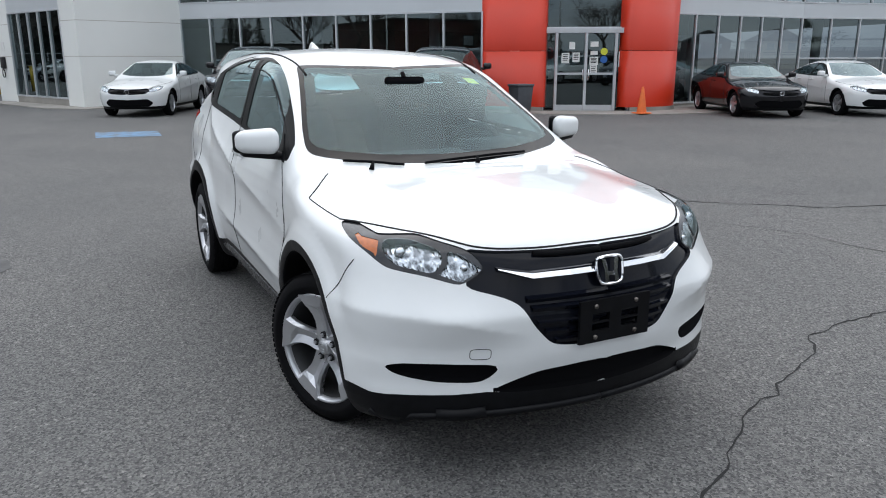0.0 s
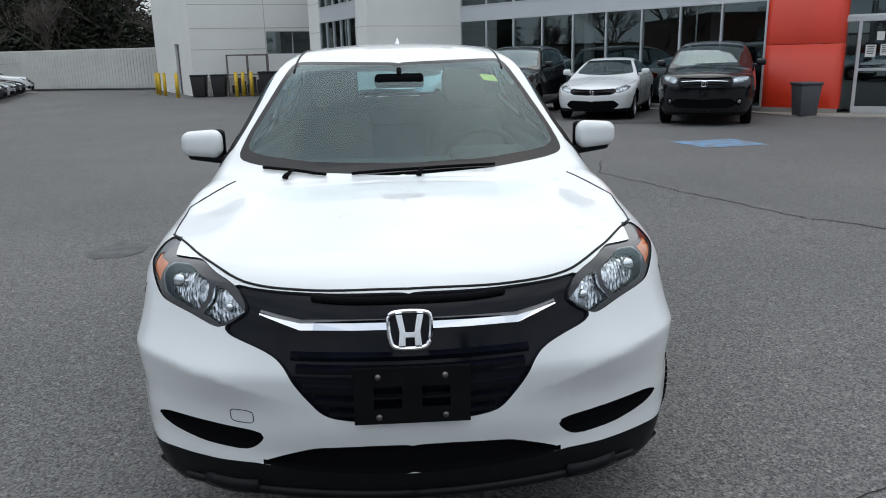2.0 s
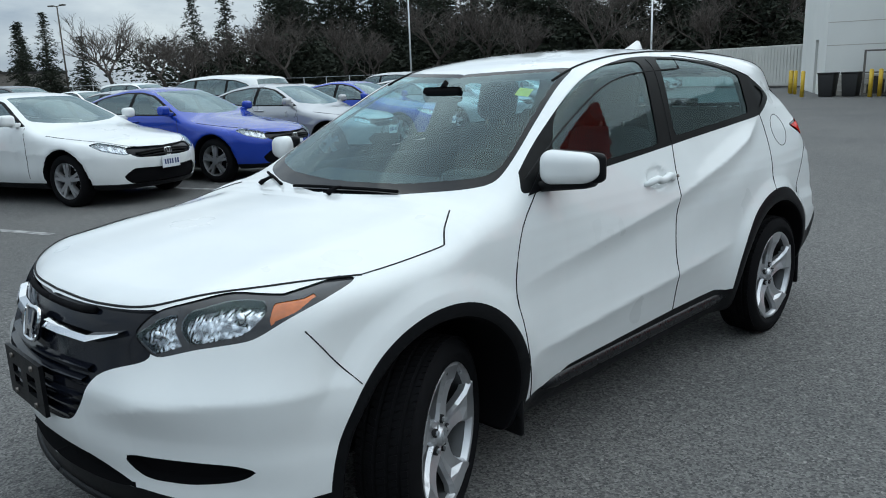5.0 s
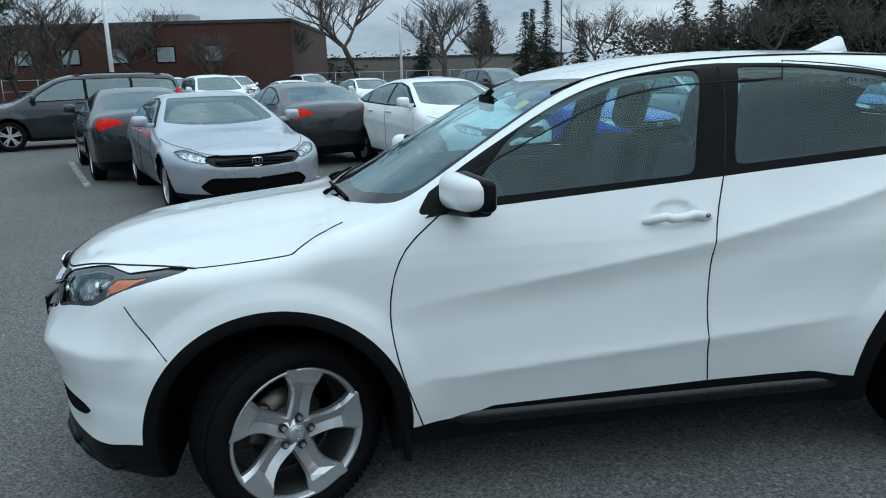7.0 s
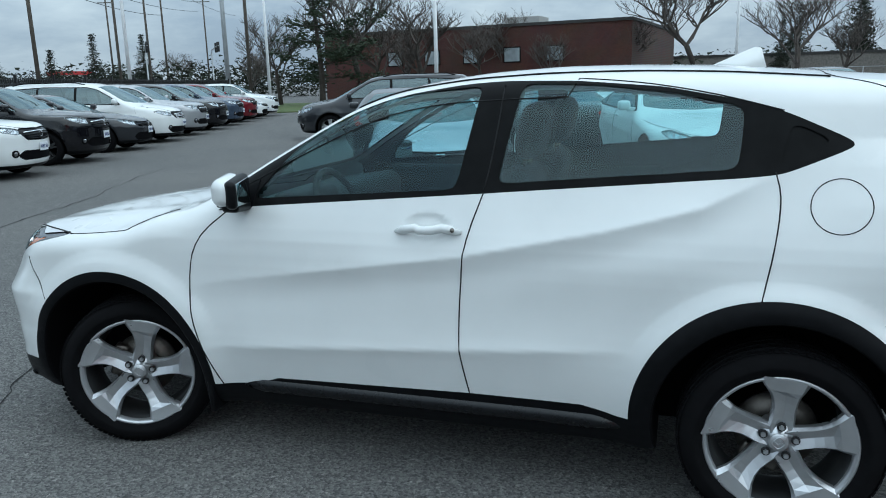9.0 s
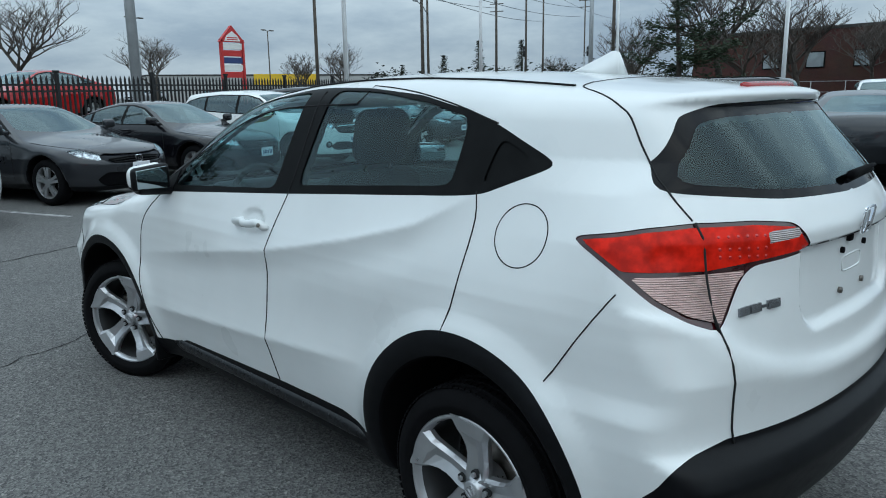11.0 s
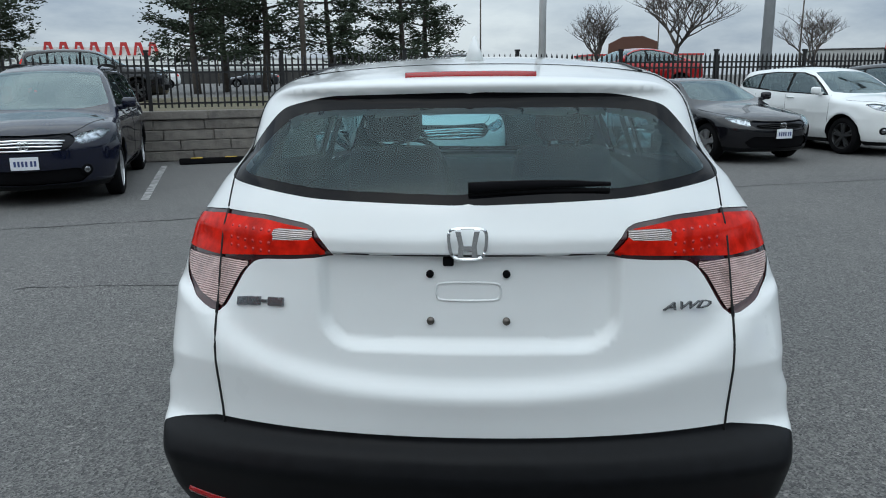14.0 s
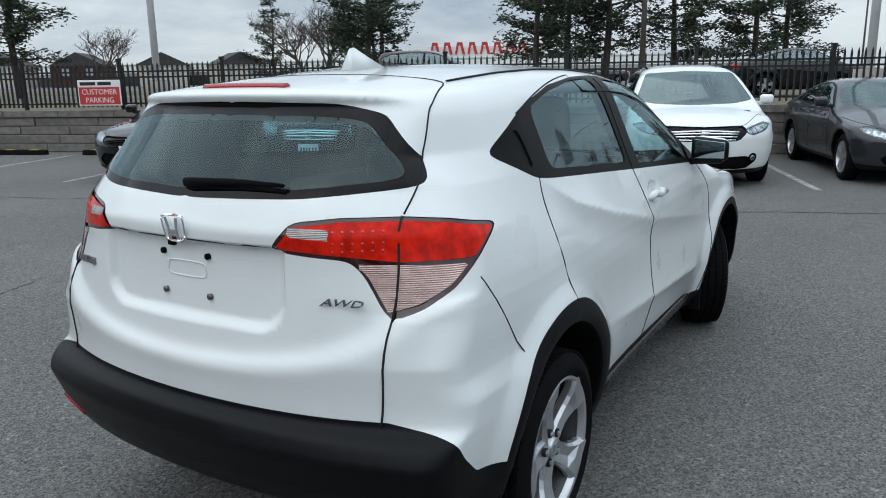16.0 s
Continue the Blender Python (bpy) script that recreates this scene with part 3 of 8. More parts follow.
def suv_regions():
    far = 1.0

    def side(poly):
        return lambda V: np.where(V[:, 0] > 0.42, np.maximum(poly_sd(V[:, 1], V[:, 2], poly), -0.030 - suv_field(*V.T, only_side=True)), far)

    def front(poly, ymax=-1.55):
        return lambda V: np.where(V[:, 1] < ymax, poly_sd(V[:, 0], V[:, 2], poly), far)

    def back(poly, ymin=1.55):
        return lambda V: np.where(V[:, 1] > ymin, poly_sd(V[:, 0], V[:, 2], poly), far)

    def fcorner(poly):
        return lambda V: np.where(V[:, 1] < -1.2, np.maximum(poly_sd(-V[:, 1] - V[:, 0], V[:, 2], poly), -0.10 - np.maximum(suv_field(*V.T, only_side=True), (-2.10 + 0.46 * V[:, 0] ** 2 + 0.22 * V[:, 0] ** 4 - V[:, 1]))), far)

    def rcorner(poly):
        return lambda V: np.where(V[:, 1] > 1.3, poly_sd(V[:, 1] - V[:, 0], V[:, 2], poly), far)

    def clad(V):
        x, y, z = V.T
        low = np.where(y < -1.45, tab(np.maximum(x, 0), [(0, 0.356), (0.38, 0.367), (0.445, 0.369), (0.55, 0.361), (0.72, 0.356), (0.79, 0.350), (0.83, 0.36)]),
                       tab(y, [(-1.45, 0.34), (-0.82, 0.312), (-0.64, 0.325), (-0.55, 0.358), (0.25, 0.378), (0.66, 0.378), (0.78, 0.352), (0.9, 0.352), (1.45, 0.36), (1.60, 0.44), (1.74, 0.480), (1.84, 0.500), (1.90, 0.56), (1.95, 0.635), (1.985, 0.655), (2.2, 0.645)]))
        return z - low

    def arch(V):
        x, y, z = V.T
        return np.minimum(np.hypot(y + 1.272, z - 0.345), np.hypot(y - 1.275, z - 0.36)) - np.where(y < 0, 0.438, 0.452) + (x < 0.42) * 10

    def well(V):
        x, y, z = V.T
        return np.minimum(np.hypot(y + 1.275, z - 0.345), np.hypot(y - 1.29, z - 0.345)) - (WELL_R + 0.006) + (x > 0.80) * 0

    sp = smooth_poly
    return [("well", well), ("arch_cladding", arch), ("fog_recess", front(sp(FOG, 2))), ("lower_intake", front(sp(LOWG))),
            ("hl_main", fcorner(sp(HL_MAIN, 2))), ("hl_inner", fcorner(HL_IN)), ("hl_amber", fcorner(HL_AMB)), ("headlight", fcorner(sp(HEADL))), ("grille", front(sp(GRILLE))),
            ("tl_rev", rcorner(TAIL_REV)), ("tl_red", rcorner(TAIL_RED)), ("tl_clear", rcorner(TAIL_CLR)), ("taillight", rcorner(sp(TAIL, 2))),
            ("glass_f", side(sp(WIN_F))), ("glass_r", side(sp(WIN_R))), ("glass_q", side(sp(QTR))), ("dlo", side(sp(DLO))),
            ("shield", lambda V: np.where((V[:, 1] < 0.15) & (V[:, 1] > -1.2) & (V[:, 2] > 0.99), poly_sd(V[:, 0], V[:, 2], sp(SHIELD_IN)), far)),
            ("shield_frit", lambda V: np.where((V[:, 1] < 0.15) & (V[:, 1] > -1.2) & (V[:, 2] > 0.99), poly_sd(V[:, 0], V[:, 2], sp(SHIELD)), far)),
            ("back_glass", back(sp(BACKW_IN))), ("back_frit", back(sp(BACKW))), ("cladding", clad)]


def on_surface(field, pts, it=8, straight=False):
    P = np.array(pts, float)
    sgn = np.where(P[:, :1] < 0, -1.0, 1.0)
    P[:, 0] = np.abs(P[:, 0])
    axis = None
    for _ in range(it):
        f, g = grad(field, P)
        if straight:
            if axis is None:
                axis = np.eye(3)[np.abs(g).argmax(1)]
            g = g * axis
        P = P - (f / np.maximum((g * g).sum(1), 0.2))[:, None] * g
    f, g = grad(field, P)
    n = g / np.linalg.norm(g, axis=1)[:, None]
    P[:, :1] *= sgn
    n[:, :1] *= sgn
    return P, n


def dense(pts, step=0.03, closed=False):
    pts = [np.array(p, float) for p in pts]
    if closed:
        pts = pts + [pts[0]]
    out = []
    for a, b in zip(pts[:-1], pts[1:]):
        n = max(1, int(np.linalg.norm(b - a) / step))
        out += [a + (b - a) * i / n for i in range(n)]
    if not closed:
        out.append(pts[-1])
    return out


def rounded(pts, it=2, closed=False):
    for _ in range(it):
        pts = [np.array(p, float) for p in pts]
        q = []
        n = len(pts)
        for i in range(n if closed else n - 1):
            a, b = pts[i], pts[(i + 1) % n]
            q += [a * 0.75 + b * 0.25, a * 0.25 + b * 0.75]
        pts = q if closed else [pts[0]] + q[1:-1] + [pts[-1]]
    return pts


def seam(field, pts, parent, r=0.0027, name="panel_gap", material="seam", closed=False, step=0.03, sides=(1, -1), out=0.0, straight=True):
    for s in sides:
        P, n = on_surface(field, [(s * p[0], p[1], p[2]) for p in dense(rounded(pts, 2, closed), step, closed)], 10, straight)
        bm = bmesh.new()
        tube(bm, [tuple(p + k * out) for p, k in zip(P, n)], r, 6, closed)
        part(name, bm, material, parent)


def spoke_rim(parent, r_rim=0.237, material="alloy", dark="alloy_dark", n=5, seg=48, face_x=0.086, detail=True, twist=0.18):
    bm = bmesh.new()
    lathe(bm, [(r_rim * 0.86, -0.09), (r_rim * 0.90, -0.085), (r_rim * 0.905, -0.01), (r_rim * 0.925, face_x - 0.02), (r_rim * 0.96, face_x - 0.012), (r_rim * 0.95, -0.09)], seg)
    part("rim_barrel", bm, dark, parent)
    bm = bmesh.new()
    lathe(bm, [(r_rim * 0.925, face_x - 0.018), (r_rim * 0.95, face_x + 0.002), (r_rim * 0.985, face_x + 0.009), (r_rim * 1.008, face_x + 0.004), (r_rim * 1.005, face_x - 0.014)], seg)
    part("rim_lip", bm, material, parent)
    for k in range(n):
        a0 = math.tau * k / n + math.pi / 2
        bm = bmesh.new()
        rows = []
        for r, half, tw, h in ((0.10, 0.15, 0.0, 0.70), (0.22, 0.175, 0.0, 0.74), (0.34, 0.168, 0.02, 0.74), (0.46, 0.160, 0.08, 0.76), (0.58, 0.170, 0.20, 0.82), (0.70, 0.205, 0.42, 0.92), (0.78, 0.250, 0.60, 1.02), (0.88, 0.310, 0.85, 1.06), (0.965, 0.365, 1.0, 1.10)):
            rr = r * r_rim
            x = face_x * h
            ring = []
            for u, dx in ((-1, -0.016), (-0.80, -0.002), (0.0, -0.012 if r < 0.72 else 0.0), (0.80, 0.002), (1, -0.010)):
                lat = u * half * r_rim + twist * tw * r_rim * 0.55
                ring.append((x + dx, rr, lat))
            back = [(x - 0.034, rr, ring[-1][2] * 0.98), (x - 0.034, rr, ring[0][2] * 0.98)]
            ring = ring + back
            ca, sa = math.cos(a0), math.sin(a0)
            rows.append([bm.verts.new((px, py * ca - pl * sa, py * sa + pl * ca)) for px, py, pl in ring])
        for a, b in zip(rows[:-1], rows[1:]):
            m = len(a)
            for i in range(m):
                bm.faces.new((a[i], a[(i + 1) % m], b[(i + 1) % m], b[i]))
        bm.faces.new(rows[0][::-1])
        bm.faces.new(rows[-1])
        bmesh.ops.recalc_face_normals(bm, faces=bm.faces)
        part("spoke", bm, material, parent, smooth=False)
    bm = bmesh.new()
    lathe(bm, [(0.0005, face_x * 0.86), (0.028, face_x * 0.855), (0.031, face_x * 0.82), (0.032, face_x * 0.70), (0.060, face_x * 0.66), (0.066, face_x * 0.55), (0.066, -0.02)], 30)
    part("hub", bm, material, parent)
    if detail:
        for k in range(5):
            a = math.tau * k / 5 + math.pi / 2
            cy, cz = 0.053 * math.cos(a), 0.053 * math.sin(a)
            bm = bmesh.new()
            # solid black disc in place of the shaded recess round each nut
            cyl(bm, (face_x * 0.5, cy, cz), (face_x * 0.755, cy, cz), 0.0145, None, 14)
            part("lug_shade", bm, "lug_shade", parent, smooth=False)
            bm = bmesh.new()
            cyl(bm, (face_x * 0.45, cy, cz), (face_x * 0.84, cy, cz), 0.0095, 0.0085, 6)
            part("lug_nut", bm, "alloy", parent, smooth=False)
        b = emblem(parent, "alloy", 0.42)
        b.matrix_basis = Matrix.Translation((face_x * 0.875, 0, 0)) @ Matrix.Rotation(radians(90), 4, "Z") @ pose(0, 0, 0, 0, 20, 0)
        bm = bmesh.new()
        lathe(bm, [(0.05, -0.03), (0.135, -0.03), (0.135, -0.045), (0.05, -0.05)], 36)
        part("brake_disc", bm, "steel", parent)
        bm = bmesh.new()
        box(bm, -0.06, -0.005, -0.135, -0.075, -0.07, 0.07, 0.012)
        part("brake_caliper", bm, "steel", parent)


def tyre(parent, R=0.322, r_in=0.231, half=0.102, seg=72, blocks=True):
    bm = bmesh.new()
    g = []
    for c in (-0.058, -0.02, 0.02, 0.058):
        g += [(R - 0.001, c - 0.006), (R - 0.009, c - 0.004), (R - 0.009, c + 0.004), (R - 0.001, c + 0.006)]
    prof = [(r_in, -half + 0.02), (r_in + 0.02, -half + 0.004), (R - 0.055, -half), (R - 0.032, -half + 0.006), (R - 0.015, -half + 0.015), (R - 0.004, -half + 0.030)] + g + \
           [(R - 0.004, half - 0.030), (R - 0.015, half - 0.015), (R - 0.032, half - 0.006), (R - 0.050, half + 0.001), (R - 0.060, half), (r_in + 0.030, half - 0.001), (r_in + 0.012, half - 0.006), (r_in, half - 0.02)]
    lathe(bm, prof, seg)
    t = part("tyre", bm, "rubber", parent)
    if blocks:
        bm = bmesh.new()
        nb = 84
        for k in range(nb):
            for s, x0, x1 in ((1, 0.063, 0.084), (-1, -0.084, -0.063), (1, 0.027, 0.051), (-1, -0.051, -0.027), (1, -0.013, 0.013)):
                a = math.tau * (k + (0.3 if abs(x0) < 0.06 else 0)) / nb
                m = Matrix.Rotation(a, 4, "X")
                vs = box(bm, x0, x1, -0.0088, 0.0088, R - 0.006, R + (0.0015 if abs(x0) < 0.06 else -0.0015))
                for v in vs:
                    v.co.y += (v.co.x - (x0 + x1) / 2) * (0.35 if s > 0 else -0.35)
                bmesh.ops.transform(bm, matrix=m, verts=vs)
        tr = part("tread", bm, "rubber", t, smooth=False)
        tr["kind"] = "stuff"
    return t


def emblem(parent, material="chrome", s=1.0, backing=None):
    """A rounded square ring with two slanted bars and a bridge; stands in the xz plane and faces -y."""
    e = new("badge")
    e.parent = parent
    W, H = 0.044 * s, 0.037 * s
    ring = rounded([(-W * 0.72, 0, H), (W * 0.72, 0, H), (W, 0, H * 0.72), (W * 0.9, 0, -H * 0.66), (W * 0.62, 0, -H), (-W * 0.62, 0, -H), (-W * 0.9, 0, -H * 0.66), (-W, 0, H * 0.72)], 2, True)
    bm = bmesh.new()
    tube(bm, [tuple(p) for p in ring], 0.0042 * s, 6, True)
    for sx in (-1, 1):
        prism(bm, [(sx * W * 0.62, H * 0.82), (sx * W * 0.34, H * 0.82), (sx * W * 0.20, -H * 0.15), (sx * W * 0.22, -H * 0.84), (sx * W * 0.52, -H * 0.84), (sx * W * 0.46, -H * 0.1)][::sx], -0.006 * s, 0.004 * s, lambda u, v, h: (u, h, v))
    prism(bm, [(-W * 0.26, -H * 0.12), (-W * 0.26, -H * 0.40), (W * 0.26, -H * 0.40), (W * 0.26, -H * 0.12)], -0.005 * s, 0.004 * s, lambda u, v, h: (u, h, v))
    bmesh.ops.recalc_face_normals(bm, faces=bm.faces)
    part("badge_ring", bm, material, e, smooth=False)
    if backing:
        bm = bmesh.new()
        prism(bm, [(p[0], p[2]) for p in ring], 0.003 * s, 0.009 * s, lambda u, v, h: (u, h, v))
        bmesh.ops.recalc_face_normals(bm, faces=bm.faces)
        part("badge_back", bm, backing, e, smooth=False)
    return e


def seat(name, x, y, z, w, parent, recline=14, heads=1):
    e = new(name)
    e.parent = parent
    bm = bmesh.new()
    box(bm, x - w / 2, x + w / 2, y - 0.5, y + 0.05, z, z + 0.17, 0.06, 3)
    part("cushion", bm, "seat_cloth", e)
    bm = bmesh.new()
    vs = box(bm, -w / 2, w / 2, -0.07, 0.07, 0.0, 0.60, 0.06, 3)
    for v in vs:
        if v.co.z > 0.35:
            v.co.x *= 0.84
    m = Matrix.Translation((x, y + 0.02, z + 0.14)) @ Matrix.Rotation(radians(-recline), 4, "X")
    bmesh.ops.transform(bm, matrix=m, verts=bm.verts)
    part("backrest", bm, "seat_cloth", e)
    for k in range(heads):
        off = (k - (heads - 1) / 2) * (w / max(heads, 1))
        bm = bmesh.new()
        top = 0.845 if heads == 1 else 0.755
        vs = box(bm, off - 0.125, off + 0.125, -0.055, 0.05, 0.625, top, 0.055, 4)
        bmesh.ops.transform(bm, matrix=m, verts=bm.verts)
        h = part("headrest", bm, "seat_cloth", e)
        bm = bmesh.new()
        for sx in (-0.06, 0.06):
            cyl(bm, (off + sx, 0, 0.58), (off + sx, 0, 0.68), 0.007, None, 8)
        bmesh.ops.transform(bm, matrix=m, verts=bm.verts)
        part("headrest_post", bm, "steel", h)
    return e


def recessed(v, f, k, depth):
    """Sets a panel back along its normals and closes the step round its edge."""
    count = collections.Counter()
    for q in f:
        for i in range(len(q)):
            count[frozenset((q[i], q[(i + 1) % len(q)]))] += 1
    n = len(v)
    walls = []
    for q in f:
        for i in range(len(q)):
            a, b = q[i], q[(i + 1) % len(q)]
            if count[frozenset((a, b))] == 1 and not (abs(v[a][0]) < 1e-4 and abs(v[b][0]) < 1e-4):
                walls.append((n + a, n + b, b, a))
    V2 = np.concatenate([v - k * depth, v])
    return V2, list(f) + walls, np.concatenate([k, k])


def build_suv():
    car = empty("compact_suv")
    tagged(car, "clean white compact SUV with black cladding and turned front wheels", "car", kind="")
    V, F = surface(suv_field, (0, -2.32, 0.10), (0.98, 2.26, 1.66), 0.0145)
    regs = suv_regions()
    for _, fn in regs:
        V, F = imprint(V, F, fn)

    def classify(C, N):
        out = np.array(["paint"] * len(C), dtype=object)
        for n, fn in reversed(regs):
            out[fn(C) < 0] = n
        seams = (out == "paint")
        y, z, x = C[:, 1], C[:, 2], C[:, 0]
        line = lambda pts: tab(z, pts)
        s1 = line([(0.32, -0.80), (0.56, -0.88), (0.75, -0.90), (0.89, -0.88), (1.04, -0.72)])
        s2 = line([(0.38, 0.25), (0.69, 0.22), (0.94, 0.24), (1.12, 0.30)])
        s3 = line([(0.80, 1.23), (0.94, 1.25), (1.12, 1.27), (1.21, 1.25)])
        side = seams & (x > 0.55) & (z < 1.22)
        out[side & (y > s1) & (y < s2)] = "front_door"
        out[side & (y >= s2) & (y < s3)] = "rear_door"
        out[seams & (y < -1.0) & (N[:, 2] > 0.55) & (z > 0.84)] = "bonnet"
        out[seams & (y < -1.35) & (out != "bonnet") & (z < 0.93)] = "front_bumper"
        gate = seams & (y > 1.70) & (x < 0.615) & (z > 0.60)
        out[gate] = "tailgate"
        return out

    res = panels(suv_field, V, F, classify)
    mats = {"paint": "white_paint", "bonnet": "white_paint", "front_bumper": "white_paint", "tailgate": "white_paint", "well": "matte_black", "arch_cladding": "black_plastic",
            "cladding": "black_plastic", "dlo": "trim_grey", "shield": "wind_glass", "shield_frit": "frit", "back_glass": "back_glass", "back_frit": "frit",
            "grille": "gloss_black", "fog_recess": "matte_black", "lower_intake": "matte_black"}
    nice = {"paint": "body_shell", "well": "wheel_housing", "cladding": "lower_cladding", "dlo": "window_surround", "shield": "windscreen", "shield_frit": "windscreen_border",
            "back_glass": "rear_window", "back_frit": "rear_window_border", "grille": "grille_surround"}
    made = {}
    for n, m in mats.items():
        if n in res:
            v, f, k = both(*res[n])
            if n in ("grille", "fog_recess", "lower_intake"):
                v, f, k = recessed(v, f, k, 0.012 if n == "grille" else 0.035)
            if n in ("well", "arch_cladding", "fog_recess"):
                cx = np.array([v[list(q)].mean(0) for q in f])
                for sx in (1, -1):
                    for sy in ((-1, 1) if n != "fog_recess" else (-1,)):
                        sel = [q for q, c in zip(f, cx) if c[0] * sx > 0 and c[1] * sy > 0]
                        if sel:
                            us = sorted({i for q in sel for i in q})
                            mp = {i: j for j, i in enumerate(us)}
                            mesh_part(nice.get(n, n), v[us], [tuple(mp[i] for i in q) for q in sel], m, car, normals=k[us])
                continue
            made[n] = mesh_part(nice.get(n, n), v, f, m, car, normals=k)
    for n in ("front_door", "rear_door"):
        for i, h in enumerate((res[n], other(*res[n]))):
            d = mesh_part(n, h[0], h[1], "white_paint", car, normals=h[2])
            made[n, i] = d
    for n, d in (("glass_f", "front_door"), ("glass_r", "rear_door")):
        for i, h in enumerate((res[n], other(*res[n]))):
            mesh_part("window_pane", h[0] - h[2] * 0.004, h[1], "side_glass", made[d, i], normals=h[2])
    for h in (res["glass_q"], other(*res["glass_q"])):
        mesh_part("quarter_panel_insert", h[0] - h[2] * 0.006, h[1], "trim_grey", car, normals=h[2])
    # lamps: clear lens over shaped reflectors
    for i, fl in enumerate((lambda a: a, lambda a: other(*a))):
        hv = fl(res["headlight"])
        lamp = mesh_part("headlight", hv[0] - hv[2] * 0.004, hv[1], "lamp_housing", car, normals=hv[2])
        for n, m, dep in (("hl_main", "reflector", 0.03), ("hl_inner", "reflector", 0.022), ("hl_amber", "amber", 0.006)):
            h = fl(res[n])
            mesh_part({"hl_main": "main_reflector", "hl_inner": "inner_reflector", "hl_amber": "side_marker"}[n], h[0] - h[2] * dep, h[1], m, lamp, normals=h[2])
            if n != "hl_amber":
                mesh_part("lens", h[0] + h[2] * 0.001, h[1], "lens", lamp, normals=h[2])
        c, nn = on_surface(suv_field, [((1, -1)[i] * 0.665, -1.83, 0.845), ((1, -1)[i] * 0.49, -1.97, 0.80)])
        for q in range(2):
            bm = bmesh.new()
            p = Vector(c[q]) - Vector(nn[q]) * 0.02
            ax = Vector((0.15 * (1, -1)[i], -1, 0.05)).normalized()
            cyl(bm, p, p + ax * 0.012, 0.022 if q == 0 else 0.014, 0.016 if q == 0 else 0.010, 14)
            part("bulb", bm, "chrome", lamp)
        tv = fl(res["taillight"])
        lamp = mesh_part("taillight", tv[0] - tv[2] * 0.003, tv[1], "red_dark", car, normals=tv[2])
        for n, m in (("tl_red", "red_lens"), ("tl_clear", "pink_lens"), ("tl_rev", "clear_lens")):
            h = fl(res[n])
            mesh_part({"tl_red": "brake_lens", "tl_clear": "clear_lens", "tl_rev": "reversing_lens"}[n], h[0] + h[2] * 0.002, h[1], m, lamp, normals=h[2])
        sx = (1, -1)[i]
        for r in range(3):
            for c in range(6):
                s_, z_ = 1.315 + c * 0.034, 1.076 + r * 0.022
                # find x, y on the corner line y - x = s
                xx = 0.612 - (s_ - 1.242) * 0.6
                P, n = on_surface(suv_field, [(sx * xx, xx + s_, z_)])
                bm = bmesh.new()
                bmesh.ops.create_uvsphere(bm, u_segments=8, v_segments=5, radius=0.0075)
                bmesh.ops.transform(bm, matrix=Matrix.Translation(Vector(P[0]) - Vector(n[0]) * 0.0035), verts=bm.verts)
                part("led", bm, "led_red", lamp)
        seam(suv_field, [(0.612, 1.853, 1.163), (0.627, 1.92, 1.045), (0.633, 1.957, 0.913)], lamp, 0.0042, "lamp_split", "seam", sides=(sx,))
    # dark lining behind the paint round the cabin
    vv, ff, nn = both(V, F, panels(suv_field, V, F, lambda C, N: np.array(["a"] * len(C)))["a"][2])
    cen = np.array([vv[list(f)].mean(0) for f in ff])
    ax = np.abs(cen[:, 0])
    chk = [fn for n, fn in regs if n in ("glass_f", "glass_r", "shield", "back_glass")]
    cc = np.column_stack([ax, cen[:, 1], cen[:, 2]])
    hole = np.zeros(len(cc), bool)
    for fn in chk:
        hole |= fn(cc) < 0.004
    ok = (~hole) & (cen[:, 2] > 0.5) & (cen[:, 1] > -0.80)
    roof = (cen[:, 2] > 1.37) & (nn[[f[0] for f in ff], 2] > 0.6)
    for nm, mt, pick in (("cabin_lining", "interior", ok & ~roof), ("headlining", "headliner", ok & roof)):
        mesh_part(nm, vv - nn * 0.035, [ff[i][::-1] for i in range(len(ff)) if pick[i]], mt, car, normals=-nn)
    # seams
    seam(suv_field, [(0.82, -0.72, 1.04), (0.84, -0.86, 0.93), (0.85, -0.905, 0.75), (0.85, -0.88, 0.56), (0.83, -0.80, 0.315)], car)
    seam(suv_field, [(0.80, 0.30, 1.12), (0.84, 0.24, 0.94), (0.84, 0.22, 0.69), (0.85, 0.225, 0.53), (0.83, 0.25, 0.38)], car)
    seam(suv_field, [(0.75, 1.25, 1.20), (0.8, 1.272, 1.12), (0.83, 1.25, 0.94), (0.84, 1.22, 0.80)], car, 0.0025)
    seam(suv_field, [(0.81, 1.44 + 0.088 * math.cos(a), 1.10 + 0.083 * math.sin(a)) for a in np.linspace(0, math.tau, 24)[:-1]], car, 0.0018, "fuel_flap_gap", closed=True, sides=(1,))
    seam(suv_field, [(0.787, -1.195, 0.938), (0.79, -1.21, 0.937), (0.785, -1.30, 0.932), (0.78, -1.40, 0.925), (0.765, -1.51, 0.912)], car, straight=False)
    seam(suv_field, [(0.765, -1.725, 0.812), (0.80, -1.665, 0.725), (0.82, -1.602, 0.645)], car, 0.0022)
    seam(suv_field, [(0.75, 1.755, 1.0), (0.79, 1.66, 0.87), (0.82, 1.577, 0.745)], car, 0.0022)
    seam(suv_field, [(0.0, -2.06, 0.863), (0.20, -2.05, 0.861), (0.33, -2.02, 0.863), (0.41, -1.99, 0.866), (0.48, -1.95, 0.877), (0.573, -1.846, 0.905), (0.626, -1.76, 0.912), (0.70, -1.62, 0.918), (0.768, -1.505, 0.914)], car, 0.004, straight=False)
